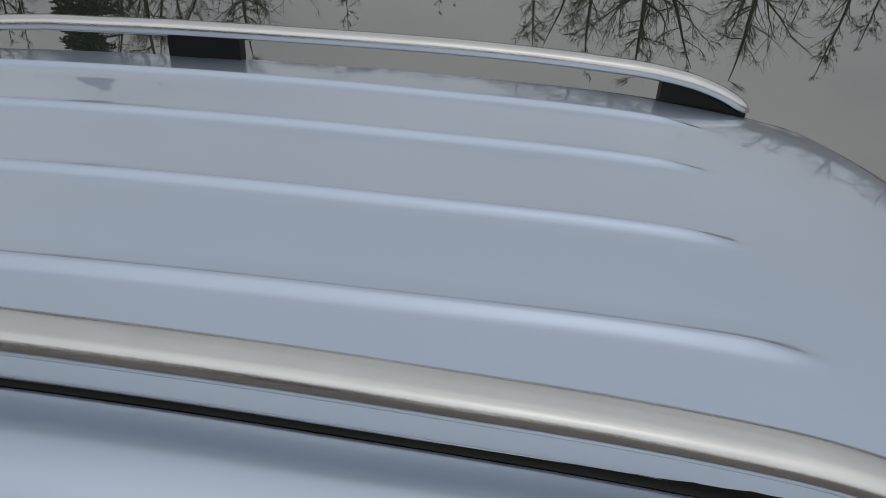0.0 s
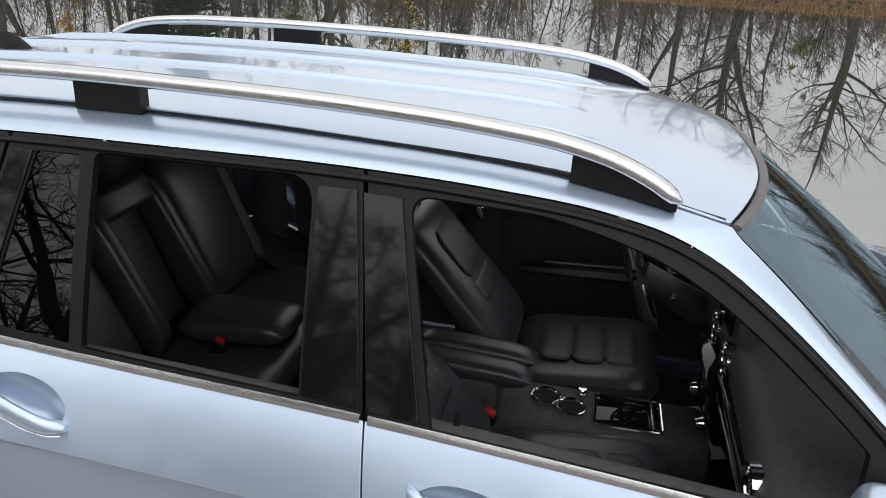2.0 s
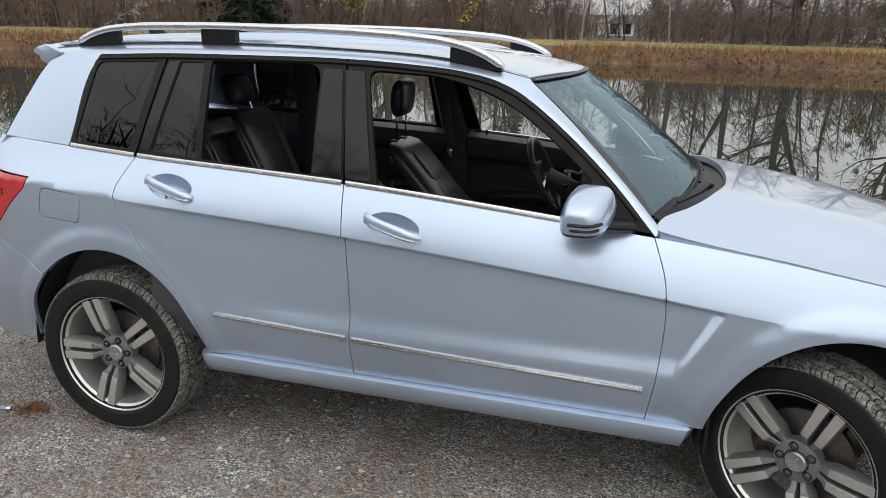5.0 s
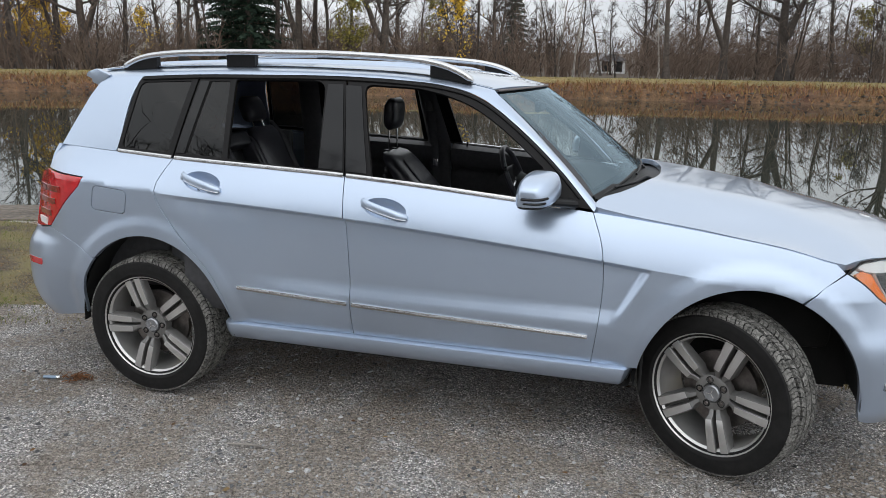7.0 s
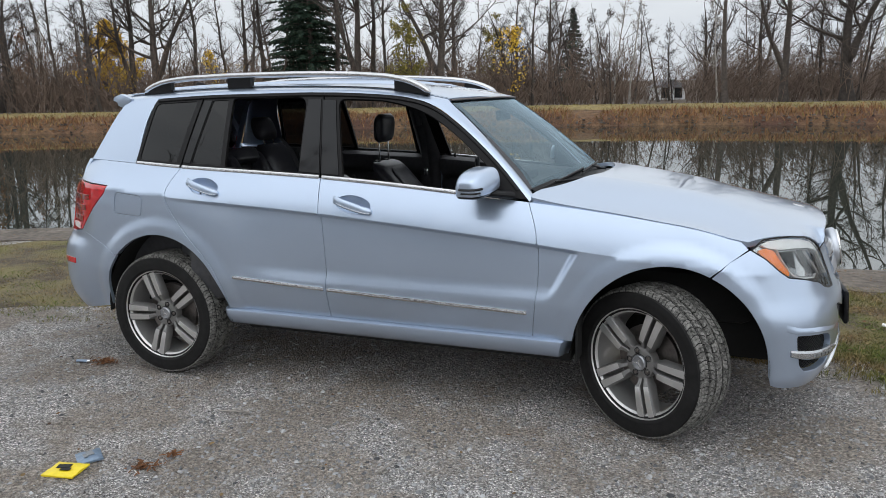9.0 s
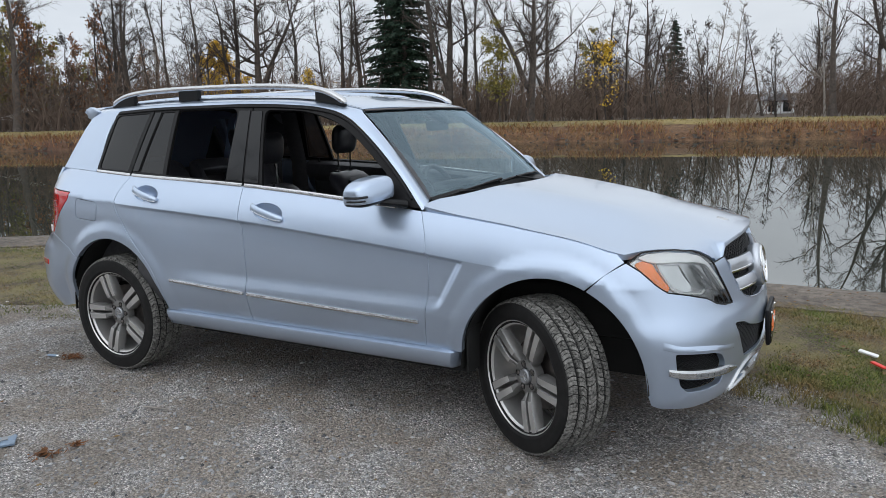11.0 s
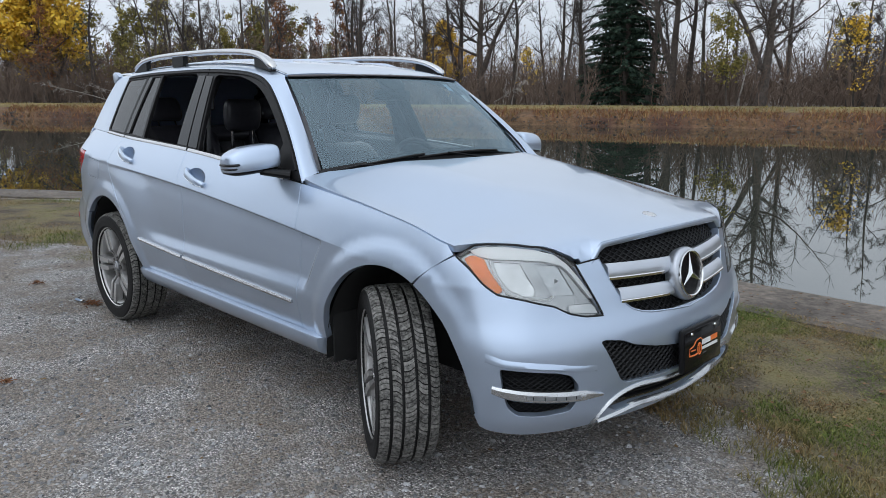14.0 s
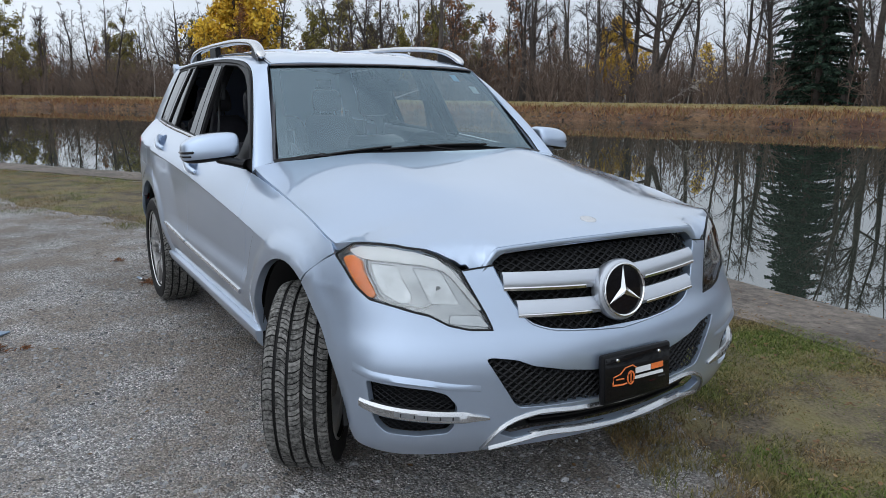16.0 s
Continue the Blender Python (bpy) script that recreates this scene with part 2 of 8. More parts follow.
def prism_bm(outline, depth, place=None, bevel=0.0):
    """A flat outline in x, z given a thickness along y."""
    bm = bmesh.new()
    f = bm.faces.new([bm.verts.new((x, 0, z)) for x, z in outline])
    r = bmesh.ops.extrude_face_region(bm, geom=[f])
    bmesh.ops.translate(bm, verts=[v for v in r["geom"] if isinstance(v, bmesh.types.BMVert)], vec=(0, depth, 0))
    if bevel:
        bmesh.ops.bevel(bm, geom=bm.edges[:], offset=bevel, segments=2, affect="EDGES", profile=0.5)
    if place is not None:
        bm.transform(place)
    return bm


# smooth curves through a few knots
class Curve:
    def __init__(self, pairs):
        p = np.array(pairs, float)
        self.x, self.y = p[:, 0], p[:, 1]
        h, d = np.diff(self.x), np.diff(self.y) / np.diff(self.x)
        m = np.empty(len(p))
        m[0], m[-1] = d[0], d[-1]
        m[1:-1] = (d[:-1] * h[1:] + d[1:] * h[:-1]) / (h[:-1] + h[1:])
        self.m = m

    def __call__(self, q):
        q = np.asarray(q, float)
        i = np.clip(np.searchsorted(self.x, q) - 1, 0, len(self.x) - 2)
        h = self.x[i + 1] - self.x[i]
        t = (q - self.x[i]) / h
        inside = np.clip(t, 0, 1)
        y = ((1 + 2 * inside) * (1 - inside) ** 2 * self.y[i] + inside * (1 - inside) ** 2 * h * self.m[i]
             + inside**2 * (3 - 2 * inside) * self.y[i + 1] + inside**2 * (inside - 1) * h * self.m[i + 1])
        return y + np.where(t < 0, t * h * self.m[i], 0) + np.where(t > 1, (t - 1) * h * self.m[i + 1], 0)


def step(a, b, x):
    t = np.clip((np.asarray(x, float) - a) / (b - a), 0, 1)
    return t * t * (3 - 2 * t)


# the car's lower body: a plan outline (right half, rear middle to front middle) with a depth for every height
PLAN = np.array([(-2.31, 0.0), (-2.305, 0.25), (-2.295, 0.5), (-2.265, 0.68), (-2.19, 0.80), (-2.06, 0.868), (-1.85, 0.905), (-1.38, 0.925), (-0.6, 0.928),
                 (0.3, 0.928), (1.0, 0.926), (1.45, 0.922), (1.75, 0.912), (1.93, 0.885), (2.05, 0.80), (2.125, 0.68), (2.18, 0.525), (2.225, 0.33), (2.247, 0.16), (2.252, 0.0)])
PLAN_S = np.r_[0, np.cumsum(np.hypot(*np.diff(PLAN, axis=0).T))]
CX, CW = Curve(np.c_[PLAN_S, PLAN[:, 0]]), Curve(np.c_[PLAN_S, PLAN[:, 1]])
FINE = np.linspace(0, PLAN_S[-1], 4001)
FINE_X, FINE_W = CX(FINE), CW(FINE)
HALF = np.searchsorted(FINE_X, 0.0)

CREASE = Curve([(-2.3, 1.13), (-1.68, 1.088), (-1.27, 1.055), (-0.9, 1.035), (-0.29, 1.0), (0.31, 0.952), (0.84, 0.902), (1.06, 0.878), (1.5, 0.84), (2.3, 0.78)])
BELT = Curve([(-2.3, 1.27), (-1.57, 1.232), (-1.24, 1.214), (-0.64, 1.192), (-0.32, 1.178), (0.44, 1.122), (0.79, 1.09), (1.31, 1.03), (1.64, 0.975), (1.78, 0.935), (2.3, 0.85)])
BELT_W = Curve([(-2.3, 0.70), (-1.9, 0.765), (-1.57, 0.793), (-1.0, 0.82), (-0.32, 0.832), (0.3, 0.84), (0.79, 0.842), (1.3, 0.85), (1.76, 0.86), (2.3, 0.80)])
LOW = Curve([(0.15, -0.10), (0.30, -0.075), (0.44, -0.045), (0.50, -0.026), (0.56, -0.010), (0.61, -0.001), (0.66, 0.0), (0.8, 0.0), (1.2, -0.004)])
FRONT = Curve([(0.2, -0.11), (0.27, -0.055), (0.33, -0.022), (0.42, -0.004), (0.50, 0.0), (0.58, 0.0), (0.64, -0.012), (0.70, -0.034), (0.80, -0.062), (0.92, -0.10), (1.0, -0.15)])
REAR = Curve([(0.2, -0.16), (0.30, -0.09), (0.40, -0.03), (0.50, -0.003), (0.60, 0.0), (0.68, -0.003), (0.74, -0.02), (0.79, -0.05), (0.86, -0.068), (1.10, -0.11), (1.3, -0.20)])
ARCHES = ((1.455, 0.36, 0.435, 0.475), (-1.345, 0.36, 0.44, 0.478))


def recess(x, z):
    """The hollow under the shoulder line of doors and front wing."""
    top = CREASE(x)
    up = step(-0.002, 0.022, top - z) * (1 - 0.35 * step(0.02, 0.25, top - z))
    low = step(0.615, 0.70, z)
    slant = 1.06 - (0.878 - z) * 0.52
    ahead = step(0.0, 0.045, slant - x)
    behind = step(-1.12, -0.62, x + 0.9 * (z - 0.85))
    return 0.030 * up * low * ahead * behind


def skirt(s, z):
    s, z = np.asarray(s, float), np.asarray(z, float)
    x, w = CX(s), CW(s)
    dx, dw = (CX(s + 1e-3) - CX(s - 1e-3)), (CW(s + 1e-3) - CW(s - 1e-3))
    ln = np.hypot(dx, dw)
    nx, nw = -dw / ln, dx / ln * np.clip(w / 0.06, 0, 1)
    c = CREASE(x)
    v = np.clip((z - c) / np.maximum(BELT(x) - c, 0.05), 0, 1.6)
    top = BELT_W(x) - w
    above = -0.004 + (top + 0.004) * (0.66 * v + 0.34 * v**2.0)
    below = LOW(z) - 0.004 * step(0.10, 0.0, c - z) - recess(x, z)
    side = np.where(z > c, above, below)
    for ax, az, aa, ab in ARCHES:
        d = np.hypot((x - ax) / aa, (z - az) / ab)
        side = side + 0.012 * step(1.24, 1.08, d) * step(0.2, 0.34, z)
    front = step(1.72, 2.02, x)
    rear = step(-1.80, -2.16, x)
    off = side * (1 - front) * (1 - rear) + FRONT(z) * front + REAR(z) * rear
    return np.stack([x + nx * off, -(w + nw * off), z], -1)


def at_x(x):
    return float(np.interp(x, FINE_X, FINE))


def at_front(w):
    return float(np.interp(-w, -FINE_W[HALF:], FINE[HALF:]))


def at_rear(w):
    return float(np.interp(w, FINE_W[:HALF], FINE[:HALF]))


def on_skirt(*pts):
    """Outline places (along, height) of the lower body nearest to points (x, half width, z)."""
    out = []
    for x, w, z in pts:
        s = FINE[HALF:] if x > 0 else FINE[:HALF]
        p = skirt(s, np.full(len(s), z))
        out.append((s[np.argmin((p[:, 0] - x) ** 2 + (p[:, 1] + w) ** 2)], z))
    return np.array(out)


def smooth_3d(pts, n):
    p = np.array(pts, float)
    d = np.r_[0, np.cumsum(np.linalg.norm(np.diff(p, axis=0), axis=1))]
    q = np.linspace(0, d[-1], n)
    return np.stack([Curve(np.c_[d, p[:, k]])(q) for k in range(3)], -1).tolist()


# upper side, roof, bonnet and screens
def house(x, z):
    """Side windows and rear quarters above the belt."""
    x, z = np.asarray(x, float), np.asarray(z, float)
    d = z - BELT(x)
    w = BELT_W(x) - 0.37 * d - 0.16 * d * d - 0.02 * step(-1.5, -2.0, x) * d
    return np.stack([x, -w, z], -1)


ROOF_MID = Curve([(-2.0, 1.632), (-1.85, 1.646), (-1.5, 1.668), (-1.0, 1.682), (-0.5, 1.679), (0.0, 1.658), (0.2, 1.632), (0.36, 1.600), (0.46, 1.572)])
GUTTER = Curve([(-1.9, 0.520), (-0.92, 0.538), (-0.4, 0.558), (0.0, 0.578), (0.32, 0.602)])
ROOF_EDGE = Curve([(-2.0, 1.602), (-1.85, 1.614), (-1.5, 1.636), (-1.0, 1.651), (-0.5, 1.648), (0.0, 1.622), (0.2, 1.594), (0.36, 1.560), (0.46, 1.535)])
RIBS = (-0.356, -0.122, 0.122, 0.356)


def roof(x, y):
    x, y = np.asarray(x, float), np.asarray(y, float)
    t = np.abs(y) / 0.60
    z = ROOF_MID(x) + (ROOF_EDGE(x) - ROOF_MID(x)) * t**3.0
    for r in RIBS:
        z = z + 0.012 * np.exp(-((y - r) / 0.012) ** 2) * step(0.02, -0.10, x - 0.15 * abs(r)) * step(-1.9, -1.75, x)
    return np.stack([x, y, z], -1)


HOOD_MID = Curve([(0.86, 1.195), (1.01, 1.183), (1.42, 1.125), (1.80, 1.054), (2.0, 1.008), (2.10, 0.984), (2.16, 0.962), (2.2, 0.93)])
HOOD_EDGE = Curve([(0.70, 1.115), (0.82, 1.09), (1.31, 1.034), (1.64, 0.981), (1.755, 0.948), (1.80, 0.945), (1.86, 0.957), (1.945, 0.955), (2.01, 0.937), (2.057, 0.890), (2.085, 0.835), (2.10, 0.785), (2.12, 0.75), (2.2, 0.70)])


def hood_fall(x):
    return np.interp(x, [1.5, 1.77, 1.827, 1.90, 2.005, 2.033, 2.06, 2.08, 2.094, 2.16], [0.12, 0.12, 0.07, 0.0, 0.0, 0.15, 0.58, 1.5, 5.0, 5.0])


def hood(x, y):
    """Bonnet: ridged towards the screen, flat over the grille with shoulders that fall to the lamps."""
    x, y = np.asarray(x, float), np.asarray(y, float)
    w = np.abs(y)
    ridge = 0.66 - 0.20 * (x - 0.9) / 1.25
    lift = 1 - 0.22 * np.clip(w / 0.86, 0, 1.2) ** 2 - 0.78 * (step(0.60, 1.40, w / ridge * 0.86 + 0.10))
    rear = HOOD_EDGE(x) + (HOOD_MID(x) - HOOD_EDGE(x)) * lift
    crown = np.where(w < 0.45, 0.028 * (w / 0.45) ** 2, 0.028 + 0.124 * (w - 0.45))
    ahead = HOOD_MID(x) - crown - hood_fall(x) * np.maximum(w - 0.44, 0) ** 1.5
    f = step(1.50, 1.82, x)
    return np.stack([x, y, rear * (1 - f) + ahead * f], -1)


def screen(y, v):
    """Windscreen: across, and from its foot (0) to its head (1)."""
    y, v = np.asarray(y, float), np.asarray(v, float)
    foot = 0.955 - 0.165 * (np.abs(y) / 0.72) ** 2.2
    head = 0.44 - 0.13 * (np.abs(y) / 0.60) ** 2.2
    x = foot + (head - foot) * v
    zf = 1.196 - 0.069 * (np.abs(y) / 0.72) ** 2
    zh = 1.575 - 0.012 * (np.abs(y) / 0.60) ** 2
    z = zf + (zh - zf) * v + 0.028 * v * (1 - v) * 4 * 0.6
    return np.stack([x, y, z], -1)


def inside(poly, q):
    x, y = q[:, 0], q[:, 1]
    c = np.zeros(len(q), bool)
    a = poly
    b = np.roll(poly, -1, 0)
    for (x0, y0), (x1, y1) in zip(a, b):
        if y0 == y1:
            continue
        hit = ((y0 > y) != (y1 > y)) & (x < (x1 - x0) * (y - y0) / (y1 - y0) + x0)
        c ^= hit
    return c


def dense(poly, res):
    out = []
    for a, b in zip(poly, np.roll(poly, -1, 0)):
        n = max(1, int(math.ceil(np.hypot(*(b - a)) / res)))
        out += [a + (b - a) * k / n for k in range(n)]
    return np.array(out)


def area(poly):
    a, b = poly, np.roll(poly, -1, 0)
    return 0.5 * np.sum(a[:, 0] * b[:, 1] - b[:, 0] * a[:, 1])


def shrink(poly, g):
    """Moves a counter-clockwise outline inwards by g (outwards if it is negative)."""
    d = np.roll(poly, -1, 0) - poly
    d /= np.maximum(np.hypot(d[:, 0], d[:, 1]), 1e-9)[:, None]
    n = np.stack([-d[:, 1], d[:, 0]], 1)
    m = n + np.roll(n, 1, 0)
    m /= np.maximum((m**2).sum(1) / 2, 0.6)[:, None]
    return poly + g * m


def rounded(points, radius, n=5):
    """Rounds an outline's corners; radius a number or one a corner."""
    p = np.array(points, float)
    out = []
    for i in range(len(p)):
        r = radius[i] if isinstance(radius, (list, tuple)) else radius
        a, b, c = p[i - 1], p[i], p[(i + 1) % len(p)]
        la, lc = np.hypot(*(a - b)), np.hypot(*(c - b))
        q = min(r, la * 0.45, lc * 0.45)
        if q < 1e-4:
            out.append(b)
            continue
        s, e = b + (a - b) * q / la, b + (c - b) * q / lc
        for k in range(n + 1):
            t = k / n
            out.append((1 - t) ** 2 * s + 2 * t * (1 - t) * b + t * t * e)
    return np.array(out)


def normals_of(surf, uv, flip):
    e = 6e-4
    du = surf(uv[:, 0] + e, uv[:, 1]) - surf(uv[:, 0] - e, uv[:, 1])
    dv = surf(uv[:, 0], uv[:, 1] + e) - surf(uv[:, 0], uv[:, 1] - e)
    n = np.cross(du, dv)
    n /= np.maximum(np.linalg.norm(n, axis=1), 1e-12)[:, None]
    return -n if flip else n


def panel(name, surf, outline, mat, parent, holes=(), res=0.028, gap=0.003, depth=0.016, left=False, lift=0.0, label="", flip=False, rim=0.002, fine=None, hole_gap=None):
    """A sheet of the given surface inside an outline, with holes, rounded and turned-in edges. left: its mirror image."""
    loops = []
    for k, lp in enumerate([outline, *holes]):
        lp = np.array(lp, float)
        if (area(lp) < 0) == (k == 0):
            lp = lp[::-1]
        g = gap if k == 0 else (gap if hole_gap is None else hole_gap)
        lp = dense(lp, res * 0.6)
        if g:
            lp = shrink(lp, g)
        loops.append(lp)
    lo, hi = loops[0].min(0), loops[0].max(0)
    us, vs = np.arange(lo[0], hi[0], res), np.arange(lo[1], hi[1], res * 0.8)
    g = np.stack(np.meshgrid(us, vs), -1).reshape(-1, 2)
    g[:, 0] += 0.5 * res * (np.round((g[:, 1] - lo[1]) / (res * 0.8)).astype(int) % 2)
    keep = inside(loops[0], g)
    for h in loops[1:]:
        keep &= ~inside(h, g)
    g = g[keep]
    edge = np.concatenate(loops)
    if len(g):
        near = np.ones(len(g), bool)
        for c0 in range(0, len(edge), 400):
            d = g[:, None] - edge[None, c0:c0 + 400]
            near &= (d**2).sum(-1).min(1) > (0.42 * res) ** 2
        g = g[near]
    if fine is not None and len(fine) and len(g):
        near = np.ones(len(g), bool)
        for c0 in range(0, len(fine), 400):
            near &= ((g[:, None] - fine[None, c0:c0 + 400]) ** 2).sum(-1).min(1) > 0.012**2
        g = g[near]
    if fine is not None and len(fine):
        f = np.array(fine, float)
        ok = inside(loops[0], f)
        for h in loops[1:]:
            ok &= ~inside(h, f)
        d = np.ones(len(f), bool)
        for c0 in range(0, len(edge), 400):
            d &= ((f[:, None] - edge[None, c0:c0 + 400]) ** 2).sum(-1).min(1) > 0.004**2
        g = np.concatenate([g, f[ok & d]])
    edges, start = [], 0
    for lp in loops:
        n = len(lp)
        edges += [(start + i, start + (i + 1) % n) for i in range(n)]
        start += n
    pts = np.concatenate([edge, g])
    co, _, tris, orig, _, _ = delaunay_2d_cdt([Vector(p) for p in pts], edges, [], 0, 1e-6)
    uv = np.array([(c.x, c.y) for c in co])
    tris = np.array([t for t in tris if len(t) == 3])
    mid = uv[tris].mean(1)
    keep = inside(loops[0], mid)
    for h in loops[1:]:
        keep &= ~inside(h, mid)
    tris = tris[keep]
    a, b, c = (uv[tris[:, k]] for k in range(3))
    turn = (b[:, 0] - a[:, 0]) * (c[:, 1] - a[:, 1]) - (b[:, 1] - a[:, 1]) * (c[:, 0] - a[:, 0])
    if flip:
        turn = -turn
    tris[turn < 0] = tris[turn < 0][:, ::-1]
    n0 = normals_of(surf, uv, flip)
    xyz = surf(uv[:, 0], uv[:, 1]) + n0 * lift
    verts, norms, faces = [xyz], [n0], [tuple(t) for t in tris]
    base = len(xyz)
    for k, lp in enumerate(loops):
        m = len(lp)
        p = surf(lp[:, 0], lp[:, 1])
        n = normals_of(surf, lp, flip)
        p = p + n * lift
        d = np.roll(p, -1, 0) - np.roll(p, 1, 0)
        d /= np.maximum(np.linalg.norm(d, axis=1), 1e-9)[:, None]
        t = np.cross(d, n) * (-1 if flip else 1)
        r1 = p + t * rim - n * rim
        r2 = r1 - n * depth
        verts += [p, r1, r2]
        norms += [n, t, t]
        for i in range(m):
            j = (i + 1) % m
            for lo_, hi_ in ((0, 1), (1, 2)):
                q = (base + lo_ * m + i, base + hi_ * m + i, base + hi_ * m + j, base + lo_ * m + j)
                faces.append(q[::-1] if flip else q)
        base += 3 * m
    v, nn = np.concatenate(verts), np.concatenate(norms)
    if left:
        v, nn = v * (1, -1, 1), nn * (1, -1, 1)
        faces = [f[::-1] for f in faces]
    return mesh_object(name, v, faces, mat, parent, label, normals=nn)


def loft(name, rows, mat, parent, label="", left=False, closed=False, caps=False):
    """A smooth sheet through rows of points."""
    rows = np.array(rows, float)
    n, m = rows.shape[:2]
    v = rows.reshape(-1, 3)
    faces = []
    for i in range(n - 1):
        for k in range(m if closed else m - 1):
            k2 = (k + 1) % m
            faces.append((i * m + k, i * m + k2, (i + 1) * m + k2, (i + 1) * m + k))
    if caps:
        faces += [tuple(range(m))[::-1], tuple(range((n - 1) * m, n * m))]
    if left:
        v = v * (1, -1, 1)
        faces = [f[::-1] for f in faces]
    ob = mesh_object(name, v, faces, mat, parent, label)
    bm = bmesh.new()
    bm.from_mesh(ob.data)
    bmesh.ops.recalc_face_normals(bm, faces=bm.faces)
    bm.to_mesh(ob.data)
    bm.free()
    ob.data.set_sharp_from_angle(angle=radians(40))
    return ob

# ---- the car ----
car = tagged(new("car"), "light blue-silver compact SUV with open windows parked on gravel", "car")
S_END = PLAN_S[-1]


def skirt_all(s, z):
    """The lower body carried on over the front middle to the left side."""
    s = np.asarray(s, float)
    over = s > S_END
    p = skirt(np.where(over, 2 * S_END - s, s), z)
    p[..., 1] = np.where(over, -p[..., 1], p[..., 1])
    return p


def xs(*pts):
    return np.array([(at_x(x), z) for x, z in pts])


def along(f, a, b, n=24):
    return [(x, float(f(x))) for x in np.linspace(a, b, n)]


def arch(k, a0, a1, n=26, grow=1.0):
    cx, cz, a, b = ARCHES[k]
    return [(cx + a * grow * math.cos(radians(t)), cz + b * grow * math.sin(radians(t))) for t in np.linspace(a0, a1, n)]


def smooth_line(pts, n=24):
    p = np.array(pts, float)
    d = np.r_[0, np.cumsum(np.hypot(*np.diff(p, axis=0).T))]
    fx, fz = Curve(np.c_[d, p[:, 0]]), Curve(np.c_[d, p[:, 1]])
    q = np.linspace(0, d[-1], n)
    return list(zip(fx(q).tolist(), fz(q).tolist()))


SILL = 0.437
DOOR_REAR = smooth_line([(-1.235, 1.214), (-1.262, 1.15), (-1.282, 1.09), (-1.272, 1.03), (-1.21, 0.935), (-1.09, 0.80), (-0.985, 0.68), (-0.925, 0.55), (-0.905, SILL)])
DOOR_MID = smooth_line([(-0.322, 1.178), (-0.295, 0.98), (-0.274, 0.76), (-0.268, SILL)])
DOOR_FRONT = smooth_line([(0.80, 1.089), (0.848, 0.96), (0.862, 0.84), (0.853, 0.62), (0.832, SILL)])
SPLIT_FRONT = [(1.778, 0.918), (1.70, 0.862), (1.625, 0.800)]
crease_rows = np.array([(at_x(x), float(CREASE(x)) - d) for x in np.arange(-1.25, 1.2, 0.016) for d in (-0.008, -0.003, 0.001, 0.005, 0.009, 0.013, 0.017, 0.022, 0.030)])
vent_rows = np.array([(at_x(1.06 - (0.878 - z) * 0.52 - d), z) for z in np.arange(0.60, 0.860, 0.012) for d in (-0.004, 0.006, 0.014, 0.022, 0.031, 0.040, 0.05)])
fine_rows = np.concatenate([crease_rows, vent_rows])


def handle_pocket(cx, cz):
    a = np.linspace(0, math.tau, 36, endpoint=False)
    return np.stack([np.array([at_x(cx + 0.100 * math.cos(t) + 0.012 * math.sin(t)) for t in a]), cz + 0.043 * np.sin(a) - 0.055 * np.cos(a) * 0.28], -1)


def bowl(name, loop, depth, parent, left, lift=0.0):
    """The dished pocket behind a door handle."""
    c = loop.mean(0)
    rows = []
    for k in range(9):
        t = k / 8
        q = c + (loop - c) * (1 - t)
        p = skirt(q[:, 0], q[:, 1])
        n = normals_of(skirt, q, False)
        rows.append(p - n * (depth * (1 - (1 - t) ** 2.6)))
    return loft(name, rows, M_PAINT, parent, left=left, closed=True)


def sweep_skirt(name, line, section, mat, parent, left, label=""):
    """A bar that follows the side: section of (out, up) pairs."""
    q = np.array(line, float)
    p = skirt(q[:, 0], q[:, 1])
    n = normals_of(skirt, q, False)
    rows = [[p[i] + n[i] * o + np.array((0, 0, u)) for o, u in section] for i in range(len(q))]
    return loft(name, rows, mat, parent, label, left=left, closed=True, caps=True)


